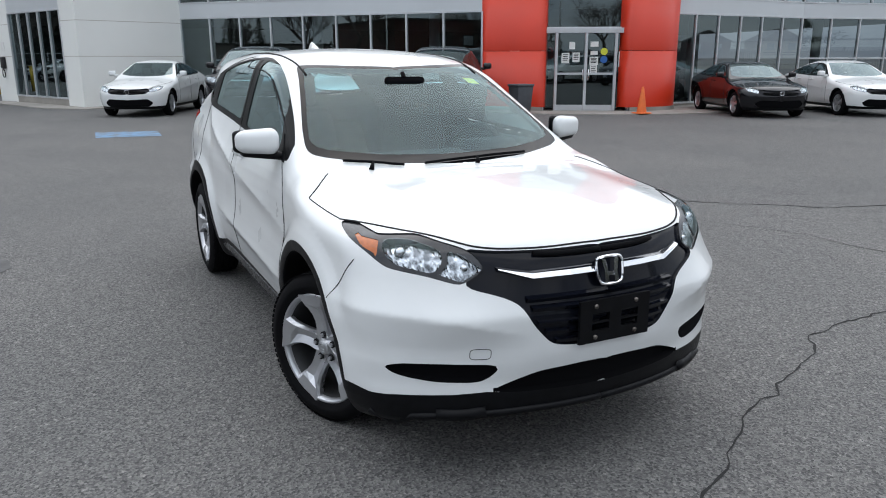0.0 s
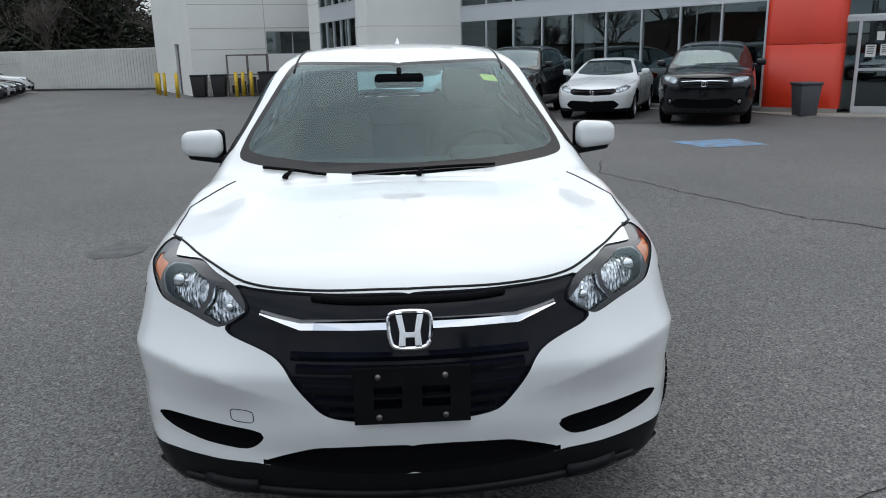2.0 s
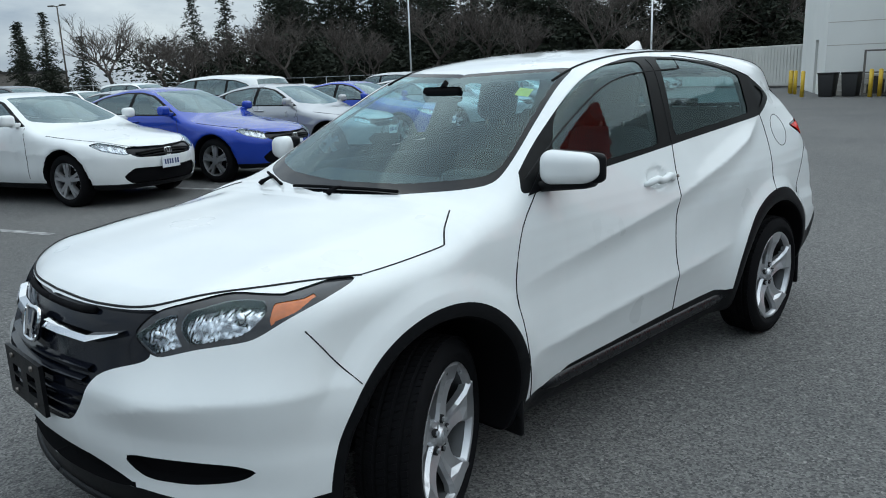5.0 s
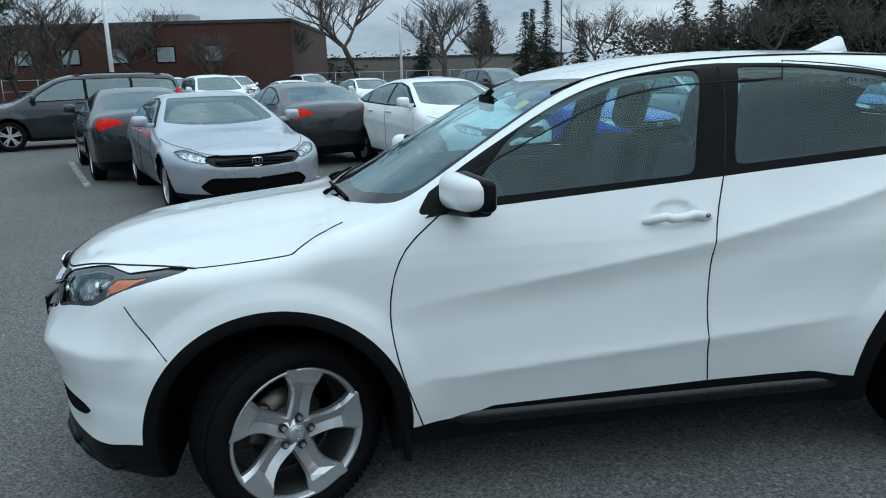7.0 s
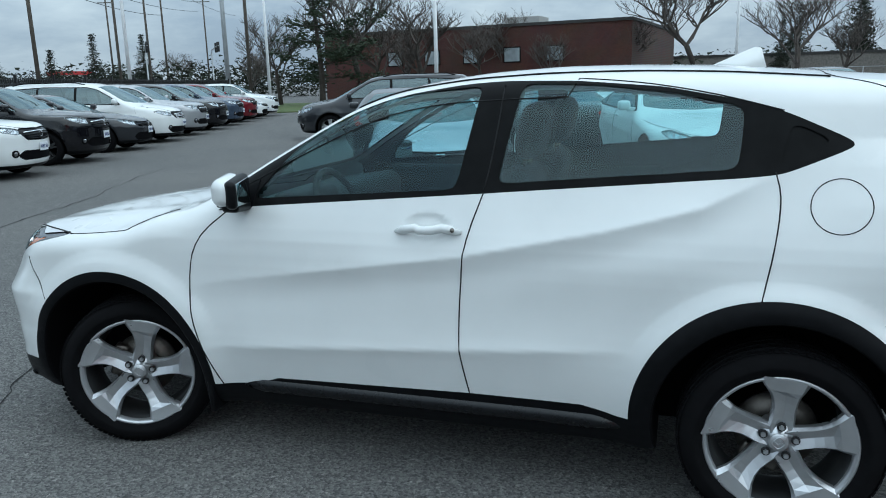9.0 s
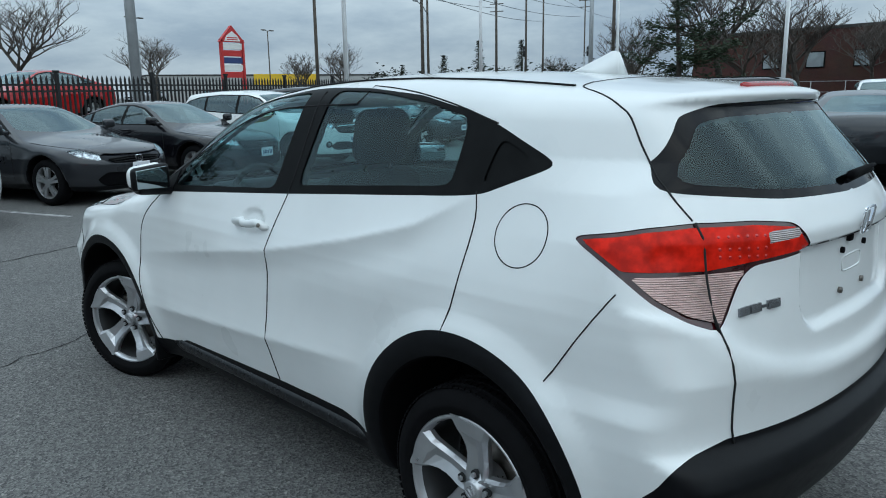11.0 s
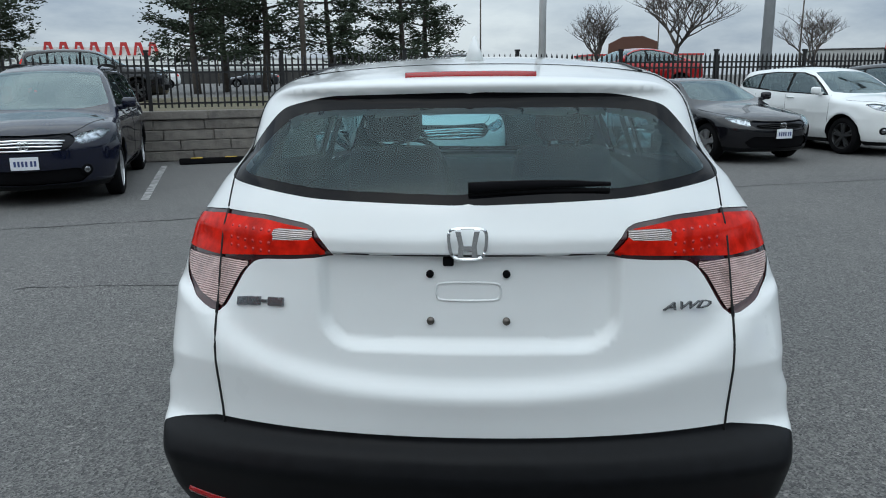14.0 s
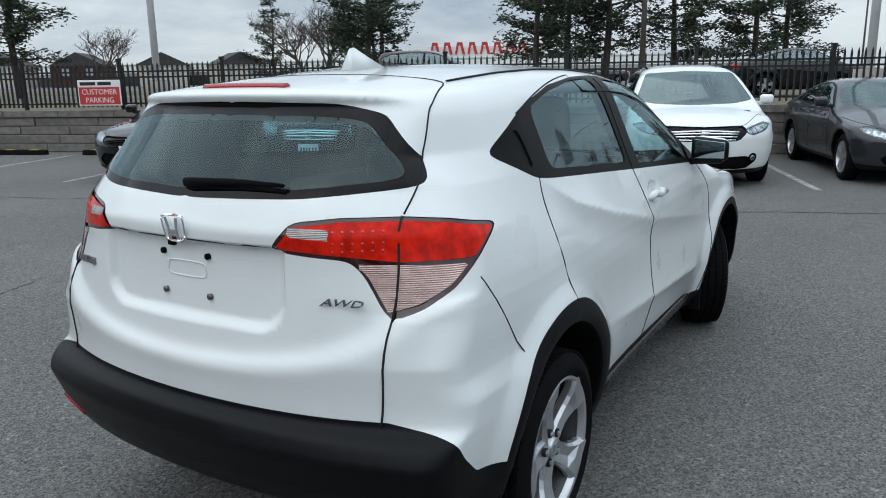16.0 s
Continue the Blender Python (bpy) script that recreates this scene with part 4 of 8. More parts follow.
    seam(suv_field, [(0.632, 1.958, 0.913), (0.628, 1.99, 0.78), (0.618, 2.02, 0.640)], car, 0.003, out=0.001)
    seam(suv_field, [(0.612, 1.855, 1.165), (0.622, 1.79, 1.24), (0.62, 1.72, 1.34), (0.60, 1.66, 1.44), (0.55, 1.56, 1.49), (0.50, 1.44, 1.51), (0.40, 1.42, 1.515)], car, 0.0027, straight=False)
    seam(suv_field, [(0.0, 1.425, 1.517), (0.2, 1.425, 1.515), (0.42, 1.42, 1.51)], car, 0.0018)
    seam(suv_field, [(0.50, -0.26, 1.47), (0.50, 0.2, 1.53), (0.50, 0.8, 1.535), (0.49, 1.42, 1.50)], car, 0.006, "roof_moulding", "trim_grey")
    # dark tube drawn for the shadow line under the tailgate's overhanging edge
    P, n = on_surface(suv_field, [(x, 2.05, 1.098) for x in np.linspace(-0.318, 0.318, 23)])
    bm = bmesh.new()
    tube(bm, [(p[0], p[1] - 0.005, 1.0855) for p in P], 0.0022, 6)
    part("grip_shade_line", bm, "seam", car)
    seam(suv_field, [(0.655, -1.035, 1.03), (0.69, -1.08, 1.0), (0.735, -1.14, 0.97), (0.786, -1.195, 0.939)], car, 0.003, straight=False)
    # rounded sill moulding under the doors
    for sx in (1, -1):
        P, n = on_surface(suv_field, [(sx * 0.80, y, 0.318) for y in np.linspace(-0.72, 0.80, 16)])
        bm = bmesh.new()
        tube(bm, [tuple(p - k * 0.018 + np.array((0, 0, -0.012))) for p, k in zip(P, n)], [0.012] + [0.034] * 14 + [0.012], 12)
        part("sill_moulding", bm, "sill_black", car)
    # door frame gap along the roof
    seam(suv_field, [(0.74, -0.74, 1.17), (0.70, -0.55, 1.32), (0.66, -0.28, 1.43), (0.62, 0.04, 1.502), (0.61, 0.36, 1.518), (0.61, 0.76, 1.498), (0.62, 1.05, 1.45), (0.64, 1.27, 1.39)], car, 0.0028)
    seam(suv_field, [(0.62, 0.345, 1.515), (0.68, 0.345, 1.42), (0.76, 0.32, 1.22), (0.80, 0.30, 1.125)], car, 0.003)
    return car, V, F, res


# ---- fittings of the white SUV ----
def suv_fittings(car):
    fld = suv_field
    for sx in (1, -1):
        for yy in (-1, 1):
            w = new("wheel")
            w.parent = car
            steer = 24 if yy < 0 else 0
            w.matrix_basis = Matrix.Translation((sx * (0.722 if yy < 0 else 0.740), -1.256 if yy < 0 else 1.306, 0.322)) @ pose(0, 0, 0, 0, 0, steer) @ pose(0, 0, 0, 0, 0, 0 if sx > 0 else 180) @ pose(0, 0, 0, 25 * sx + 40 * yy)
            tyre(w)
            spoke_rim(w)
    # door mirrors: painted cap, black bezel round the glass, black foot
    for sx in (1, -1):
        e = new("door_mirror")
        e.parent = car
        e.matrix_basis = Matrix.Translation((-0.030 * sx, -0.025, 0.004))

        def shell(bm, vs, flare=0.22):
            for v in vs:
                k = (v.co.x - 0.800) / 0.19
                v.co.z = 1.112 + (v.co.z - 1.112) * (1.0 - flare * k * abs(k)) + 0.004
                v.co.y += 0.055 * k * k
                v.co.x *= sx
            bmesh.ops.recalc_face_normals(bm, faces=bm.faces)

        bm = bmesh.new()
        shell(bm, box(bm, 0.800, 0.990, -0.700, -0.612, 1.058, 1.180, 0.042, 5))
        part("mirror_cap", bm, "white_paint", e)
        bm = bmesh.new()
        shell(bm, box(bm, 0.797, 0.992, -0.640, -0.590, 1.050, 1.178, 0.022, 4))
        part("mirror_bezel", bm, "black_plastic", e)
        bm = bmesh.new()
        shell(bm, box(bm, 0.815, 0.976, -0.594, -0.586, 1.066, 1.165, 0.003, 2))
        part("mirror_glass", bm, "mirror", e)
        bm = bmesh.new()
        vs = box(bm, 0.745, 0.965, -0.665, -0.590, 1.028, 1.066, 0.016, 3)
        for v in vs:
            k = (v.co.x - 0.745) / 0.22
            v.co.z += 0.024 * k
            v.co.y += 0.045 * k * k - 0.02 * (1 - k)
            v.co.x *= sx
        bmesh.ops.recalc_face_normals(bm, faces=bm.faces)
        part("mirror_foot", bm, "black_plastic", e)
        bm = bmesh.new()
        P, n = on_surface(fld, [(sx * 0.80, -0.765, 1.045), (sx * 0.78, -0.62, 1.055), (sx * 0.76, -0.60, 1.17)])
        lo = [Vector(p) - Vector(k) * 0.004 + Vector((0.030 * sx, 0.025, -0.004)) for p, k in zip(P, n)]
        hi = [Vector(p) + Vector(k) * 0.006 + Vector((0.030 * sx, 0.025, -0.004)) for p, k in zip(P, n)]
        lo, hi = [bm.verts.new(p) for p in lo], [bm.verts.new(p) for p in hi]
        bm.faces.new(hi)
        for i in range(3):
            bm.faces.new((lo[i], lo[(i + 1) % 3], hi[(i + 1) % 3], hi[i]))
        bmesh.ops.recalc_face_normals(bm, faces=bm.faces)
        part("sail_panel", bm, "black_plastic", e, smooth=False)
    # mudflaps behind the wheels
    for sx in (1, -1):
        for y0, x0, z1 in ((-0.862, 0.800, 0.40), (1.705, 0.800, 0.50)):
            bm = bmesh.new()
            vs = box(bm, x0 - 0.14, x0 + 0.014, y0 - 0.013, y0 + 0.013, 0.185, z1, 0.010, 2)
            for v in vs:
                v.co.y += 0.18 * (0.36 - v.co.z) * (0.4 if y0 > 0 else 0.2)
                v.co.x *= sx
            bmesh.ops.recalc_face_normals(bm, faces=bm.faces)
            part("mudflap", bm, "black_plastic", car)
    # front door handles
    for sx in (1, -1):
        pts = [(sx * 0.84, -0.02 + 0.25 * i / 10, 1.0 + 0.004 * i / 10) for i in range(11)]
        P, n = on_surface(fld, pts)
        e = new("door_handle")
        e.parent = car
        bm = bmesh.new()
        rr = [0.007, 0.013, 0.0155, 0.0165, 0.0165, 0.0165, 0.0165, 0.017, 0.0165, 0.015, 0.008]
        off = [0.000, 0.008, 0.022, 0.033, 0.036, 0.036, 0.034, 0.027, 0.016, 0.010, 0.002]
        tube(bm, [tuple(p + k * o) for p, k, o in zip(P, n, off)], rr, 10)
        part("grip", bm, "white_paint", e)
        if sx > 0:
            bm = bmesh.new()
            k0 = P[9] + n[9] * 0.030
            cyl(bm, tuple(k0), tuple(k0 + n[9] * 0.006), 0.008, None, 14)
            part("key_lock", bm, "steel", e)
    # windscreen wipers
    for a, b, piv in (((-0.20, -1.06, 1.035), (0.37, -1.01, 1.062), (0.06, -1.085, 1.022)), ((-0.30, -1.055, 1.042), (-0.56, -0.965, 1.085), (-0.46, -1.06, 1.035))):
        e = new("windscreen_wiper")
        e.parent = car
        pts = [tuple(np.array(a) + (np.array(b) - np.array(a)) * i / 10) for i in range(11)]
        P, n = on_surface(fld, pts)
        bm = bmesh.new()
        tube(bm, [tuple(p + k * 0.009) for p, k in zip(P, n)], 0.0065, 6)
        part("blade", bm, "matte_black", e)
        Q, m = on_surface(fld, [tuple(np.array(piv) + (P[5] - np.array(piv)) * q / 5) for q in range(6)])
        bm = bmesh.new()
        tube(bm, [tuple(p + k * o) for p, k, o in zip(Q, m, (0.004, 0.012, 0.014, 0.016, 0.016, 0.012))], [0.012, 0.010, 0.008, 0.007, 0.006, 0.005], 8)
        part("arm", bm, "matte_black", e)
    # grille: bars, bright trim, plate holder
    g = new("grille")
    g.parent = car
    for z in (0.556, 0.590, 0.623, 0.656, 0.686):
        half = float(tab(z, [(0.541, 0.195), (0.568, 0.225), (0.625, 0.276), (0.69, 0.312)]))
        P, n = on_surface(fld, [(half * (i / 8 - 1), -2.1 + 0.3 * (half * (i / 8 - 1)) ** 2, z) for i in range(17)])
        bm = bmesh.new()
        for q in range(16):
            p0, p1 = Vector(P[q]), Vector(P[q + 1])
            vs = [bm.verts.new(v) for v in (p0 + Vector((0, 0.002, -0.010)), p1 + Vector((0, 0.002, -0.010)), p1 + Vector((0, -0.004, 0.004)), p0 + Vector((0, -0.004, 0.004)), p0 + Vector((0, 0.02, 0.012)), p1 + Vector((0, 0.02, 0.012)))]
            bm.faces.new(vs[:4])
            bm.faces.new((vs[3], vs[2], vs[5], vs[4]))
        part("grille_bar", bm, "gloss_black", g, smooth=False)
    bm = bmesh.new()
    for sx in (1, -1):
        cs = [(0.050, 0.766, 0.785), (0.15, 0.765, 0.784), (0.25, 0.765, 0.783), (0.285, 0.764, 0.782), (0.345, 0.784, 0.793), (0.400, 0.803, 0.806)]
        rows = []
        for x, z0, z1 in cs:
            P, n = on_surface(fld, [(sx * x, -2.1 + 0.4 * x * x, z0), (sx * x, -2.1 + 0.4 * x * x, z1)])
            a, b = Vector(P[0]), Vector(P[1])
            o = Vector((0, -0.012, 0))
            rows.append([bm.verts.new(v) for v in (a + Vector((0, 0.012, -0.002)), a + o, b + o * 0.8, b + Vector((0, 0.012, 0.003)))])
        for r, t in zip(rows[:-1], rows[1:]):
            for i in range(3):
                bm.faces.new((r[i], t[i], t[i + 1], r[i + 1]))
        bm.faces.new(rows[0])
    bmesh.ops.recalc_face_normals(bm, faces=bm.faces)
    part("bright_bar", bm, "chrome", g, "polished chrome grille bar", smooth=False)
    b = emblem(g, "chrome", 1.32, "gloss_black")
    b.matrix_basis = Matrix.Translation((0, -2.142, 0.778)) @ pose(0, 0, 0, -14)
    h = new("plate_holder")
    h.parent = car
    bm = bmesh.new()
    y0 = -2.186
    for x0, x1, z0, z1 in ((-0.152, -0.100, 0.535, 0.69), (0.100, 0.152, 0.535, 0.69), (-0.026, 0.026, 0.535, 0.69), (-0.1, -0.026, 0.535, 0.578), (0.026, 0.1, 0.535, 0.578), (-0.1, -0.026, 0.64, 0.69), (0.026, 0.1, 0.64, 0.69), (-0.1, -0.026, 0.604, 0.611), (0.026, 0.1, 0.604, 0.611)):
        box(bm, x0, x1, y0, y0 + 0.012, z0, z1)
    bmesh.ops.remove_doubles(bm, verts=bm.verts, dist=0.0005)
    part("holder_frame", bm, "black_plastic", h, smooth=False)
    for x in (-0.087, 0.087):
        for z in (0.556, 0.668):
            bm = bmesh.new()
            cyl(bm, (x, y0 - 0.006, z), (x, y0 + 0.004, z), 0.008, None, 10)
            part("screw", bm, "steel", h)
    # dark slot over the grille under the bonnet edge
    seam(fld, [(0.0, -2.085, 0.843), (0.18, -2.07, 0.842), (0.26, -2.05, 0.848)], g, 0.010, "grille_slot", "matte_black", sides=(1, -1), out=-0.004)
    # recovery hook cover
    seam(fld, [(-0.47 + 0.034 * math.copysign(abs(math.cos(a)) ** 0.5, math.cos(a)), -2.02, 0.515 + 0.020 * math.copysign(abs(math.sin(a)) ** 0.5, math.sin(a))) for a in np.linspace(0, math.tau, 25)[:-1]], car, 0.0013, "hook_cover_gap", closed=True, sides=(1,), step=0.02)
    # front lip edge
    seam(fld, [(0, -2.12, 0.290), (0.3, -2.1, 0.290), (0.52, -2.03, 0.280), (0.66, -1.92, 0.275), (0.74, -1.8, 0.27)], car, 0.014, "front_lip", "black_plastic", sides=(1, -1))
    seam(fld, [(0.44, -2.06, 0.292), (0.52, -2.03, 0.280), (0.60, -1.97, 0.284)], car, 0.024, "lip_corner", "black_plastic", sides=(1, -1), out=-0.004)
    # rear fittings
    bm = bmesh.new()
    P, n = on_surface(fld, [(x, 1.76, 1.482 - 0.010 * abs(x)) for x in np.linspace(-0.165, 0.165, 12)])
    tube(bm, [tuple(p - k * 0.001) for p, k in zip(P, n)], 0.0125, 8)
    part("high_brake_light", bm, "high_red", car, "dark red high brake light")
    bm = bmesh.new()
    prof = [(1.222, 1.609), (1.248, 1.606), (1.270, 1.524), (1.055, 1.538), (1.10, 1.557), (1.165, 1.585)][::-1]
    a = [bm.verts.new((0.006, y, z)) for y, z in prof]
    c = [bm.verts.new((-0.006, y, z)) for y, z in prof]
    for (vv, s) in ((a, 1), (c, -1)):
        for i, v in enumerate(vv):
            v.co.x = s * (0.005 + 0.024 * max(0, (1.60 - v.co.z) / 0.07) ** 1.5)
    bm.faces.new(a)
    bm.faces.new(c[::-1])
    for i in range(len(prof)):
        j = (i + 1) % len(prof)
        bm.faces.new((a[j], a[i], c[i], c[j]))
    bmesh.ops.recalc_face_normals(bm, faces=bm.faces)
    bmesh.ops.bevel(bm, geom=bm.edges[:], offset=0.003, segments=2, affect="EDGES")
    part("roof_antenna_fin", bm, "white_paint", car)
    b = emblem(car, "chrome", 1.0, None)
    P, n = on_surface(fld, [(0, 2.07, 1.118)])
    b.matrix_basis = Matrix.Translation(Vector(P[0]) + Vector(n[0]) * 0.006) @ pose(0, 0, 0, 8, 0, 180)
    for x in (-0.089, 0.089):
        for z, m in ((1.038, "matte_black"), (0.926, "steel")):
            P, n = on_surface(fld, [(x, 2.05, z)])
            bm = bmesh.new()
            cyl(bm, tuple(P[0] - n[0] * 0.004), tuple(P[0] + n[0] * 0.008), 0.009, None, 12)
            part("plate_screw", bm, m, car)
    seam(fld, [(0.075 * sx_, 2.05, z_) for sx_, z_ in ((-1, 1.008), (-0.86, 1.017), (0.86, 1.017), (1, 1.008), (1, 0.982), (0.86, 0.973), (-0.86, 0.973), (-1, 0.982))], car, 0.003, "pressed_rib", "white_paint", closed=True, sides=(1,), step=0.02)
    P, n = on_surface(fld, [(0.045, 2.06, 1.068)])
    bm = bmesh.new()
    box(bm, 0.033, 0.058, P[0][1] - 0.02, P[0][1] + 0.012, 1.058, 1.080, 0.004)
    part("reversing_camera", bm, "matte_black", car)
    # rear wiper
    e = new("rear_wiper")
    e.parent = car
    P, n = on_surface(fld, [(0.0 - 0.325 * i / 8, 1.99 - 0.02 * i / 8, 1.222 + 0.012 * i / 8) for i in range(9)])
    bm = bmesh.new()
    tube(bm, [tuple(p + k * 0.016) for p, k in zip(P, n)], [0.013, 0.0125, 0.012, 0.011, 0.010, 0.009, 0.008, 0.006, 0.005], 8)
    part("wiper_arm", bm, "matte_black", e)
    bm = bmesh.new()
    tube(bm, [tuple(p + k * 0.010 + np.array((0, 0, -0.012))) for p, k in zip(P, n)], 0.006, 6)
    part("wiper_blade", bm, "rubber", e)
    # model badge as plain bright bars, drive badge as letters
    e = new("model_badge")
    e.parent = car
    x0 = 0.588
    for wd, gap in ((0.036, 0.006), (0.036, 0.004), (0.016, 0.005), (0.044, 0)):
        for (za, zb) in (((0.949, 0.970),) if wd > 0.02 else ((0.956, 0.963),)):
            P, n = on_surface(fld, [(x0, 2.0, za), (x0 - wd, 2.0, za), (x0 - wd, 2.0, zb), (x0, 2.0, zb)])
            bm = bmesh.new()
            lo = [bm.verts.new(tuple(p - k * 0.003)) for p, k in zip(P, n)]
            hi = [bm.verts.new(tuple(p + k * 0.007)) for p, k in zip(P, n)]
            bm.faces.new(hi)
            for i in range(4):
                bm.faces.new((lo[i], lo[(i + 1) % 4], hi[(i + 1) % 4], hi[i]))
            bmesh.ops.recalc_face_normals(bm, faces=bm.faces)
            part("badge_bar", bm, "badge_grey", e, smooth=False)
        x0 -= wd + gap
    P, n = on_surface(fld, [(-0.450, 2.0, 0.945)])
    text_thing("drive_badge", "AWD", 0.027, "badge_grey", Matrix.Translation(Vector(P[0]) + Vector(n[0]) * 0.004) @ pose(0, 0, 0, 92, 0, 180 + 14), car, align="LEFT", shear=0.35, extrude=0.003, wide=1.75)
    for sx in (1, -1):
        seam(fld, [(0.585, 2.0, 0.424), (0.64, 1.98, 0.431), (0.69, 1.96, 0.441), (0.725, 1.94, 0.450)], car, 0.014, "rear_reflector", "high_red", sides=(sx,), out=-0.006)
    bm = bmesh.new()
    tube(bm, [(-0.42, 1.65, 0.27), (-0.42, 1.85, 0.275), (-0.42, 1.93, 0.27)], 0.026, 14)
    part("exhaust_tip", bm, "steel", car)
    # inspection tag behind the windscreen
    P, n = on_surface(fld, [(0.385, -0.33, 1.405), (0.455, -0.33, 1.40), (0.468, -0.38, 1.365), (0.398, -0.38, 1.37)])
    bm = bmesh.new()
    bm.faces.new([bm.verts.new(tuple(p - k * 0.006)) for p, k in zip(P, n)])
    part("yellow_tag", bm, "yellow_tag", car)
    # cabin
    bm = bmesh.new()
    box(bm, -0.45, 0.45, -0.80, 1.75, 0.38, 0.42)
    part("cabin_floor", bm, "interior", car)
    bm = bmesh.new()
    vs = box(bm, -0.66, 0.66, -0.90, -0.52, 0.60, 1.035, 0.06, 3)
    for v in vs:
        if v.co.y < -0.7:
            v.co.z = min(v.co.z, 1.0)
    part("dashboard", bm, "interior", car)
    bm = bmesh.new()
    vs = box(bm, 0.22, 0.56, -0.66, -0.50, 0.98, 1.075, 0.035, 3)
    part("instrument_hood", bm, "interior", car)
    sw = new("steering_wheel")
    sw.parent = car
    m = Matrix.Translation((0.38, -0.42, 0.98)) @ Matrix.Rotation(radians(-66), 4, "X")
    bm = bmesh.new()
    tube(bm, [tuple(m @ Vector((0.18 * math.cos(a), 0.18 * math.sin(a), 0))) for a in np.linspace(0, math.tau, 33)[:-1]], 0.015, 8, True)
    part("wheel_rim", bm, "interior", sw)
    bm = bmesh.new()
    box(bm, -0.07, 0.07, -0.055, 0.055, -0.03, 0.02, 0.02, 2, m)
    box(bm, -0.17, 0.17, -0.02, 0.02, -0.02, 0.0, 0.006, 2, m)
    part("wheel_centre", bm, "interior", sw)
    seat("front_seat", 0.37, 0.22, 0.46, 0.50, car)
    seat("front_seat", -0.37, 0.22, 0.46, 0.50, car)
    seat("rear_bench", 0.0, 1.14, 0.32, 0.92, car, 18, 0)
    bm = bmesh.new()
    box(bm, -0.115, 0.115, -0.40, -0.375, 1.335, 1.40, 0.02, 3)
    part("rear_view_mirror", bm, "matte_black", car)
    bm = bmesh.new()
    tube(bm, [(0, -0.39, 1.39), (0, -0.36, 1.42)], 0.012, 8)
    part("mirror_stem", bm, "matte_black", car)
    for sx in (1, -1):
        bm = bmesh.new()
        vs = box(bm, sx * 0.68 - 0.03, sx * 0.68 + 0.03, -0.6, 0.88, 0.55, 1.06, 0.02, 2)
        part("door_trim", bm, "interior", car)


def text_thing(name, body, size, material, m, parent=None, align="CENTER", shear=0.0, extrude=0.004, wide=1.0):
    c = bpy.data.curves.new(name, "FONT")
    c.body, c.size, c.align_x, c.shear, c.extrude = body, size, align, shear, extrude
    c.resolution_u = 2
    t = bpy.data.objects.new(name, c)
    scene.collection.objects.link(t)
    dg = bpy.context.evaluated_depsgraph_get()
    me = bpy.data.meshes.new_from_object(t.evaluated_get(dg))
    bpy.data.objects.remove(t)
    me.materials.clear()
    me.materials.append(M[material])
    ob = new(name, me)
    if parent is not None:
        ob.parent = parent
    ob.matrix_basis = m @ Matrix.Diagonal((wide, 1, 1, 1))
    return ob
suv, sv, sf, sres = build_suv()
suv_fittings(suv)


# ---- parked cars ----
SEDAN = dict(name="sedan", axles=(-1.42, 1.28), R=0.325, lo=-2.42, hi=2.42, top=1.46,
             W=[(0.15, 0.72), (0.25, 0.83), (0.40, 0.885), (0.60, 0.89), (0.78, 0.895), (0.90, 0.875), (0.98, 0.845), (1.1, 0.775), (1.25, 0.68), (1.42, 0.52)],
             T=[(-2.6, 0.55), (-2.25, 0.69), (-2.15, 0.755), (-1.9, 0.83), (-1.4, 0.915), (-0.98, 0.965), (-0.85, 1.01), (-0.2, 1.31), (0.0, 1.38), (0.3, 1.412), (0.6, 1.405), (1.0, 1.34), (1.5, 1.18), (1.85, 1.085), (2.2, 1.05), (2.4, 0.95)],
             F=[(0.1, -2.1), (0.22, -2.25), (0.35, -2.29), (0.5, -2.31), (0.62, -2.31), (0.72, -2.26), (0.9, -2.1)],
             Rr=[(0.2, 2.05), (0.35, 2.2), (0.6, 2.28), (0.8, 2.27), (0.95, 2.24), (1.05, 2.18), (1.2, 2.1)],
             DLO=[(-0.74, 0.985), (-0.42, 1.16), (-0.12, 1.29), (0.15, 1.342), (0.5, 1.345), (0.9, 1.285), (1.3, 1.16), (1.48, 1.08), (1.25, 1.03), (0.3, 0.995)],
             posts=(0.27, 1.08), shield=[(-0.02, 0.99), (0.45, 1.01), (0.70, 1.045), (0.53, 1.34), (-0.02, 1.35)], shy=(-1.0, 0.2),
             back=[(-0.02, 1.33), (0.46, 1.31), (0.66, 1.10), (-0.02, 1.085)], bky=0.95,
             hl=[(1.80, 0.655), (1.58, 0.62), (1.22, 0.68), (0.98, 0.765), (1.15, 0.785), (1.50, 0.735)], tl=[(1.80, 0.90), (1.55, 0.845), (1.36, 0.80), (1.26, 0.86), (1.24, 0.95), (1.42, 0.985), (1.66, 0.965)],
             grille=[(-0.02, 0.70), (0.50, 0.715), (0.56, 0.66), (0.45, 0.585), (-0.02, 0.565)], intake=[(-0.02, 0.44), (0.50, 0.46), (0.62, 0.36), (0.52, 0.27), (-0.02, 0.26)],
             badge=0.655, plate=0.50, seat_z=0.30, belt=1.0, mirror=(0.90, -0.62, 1.0))
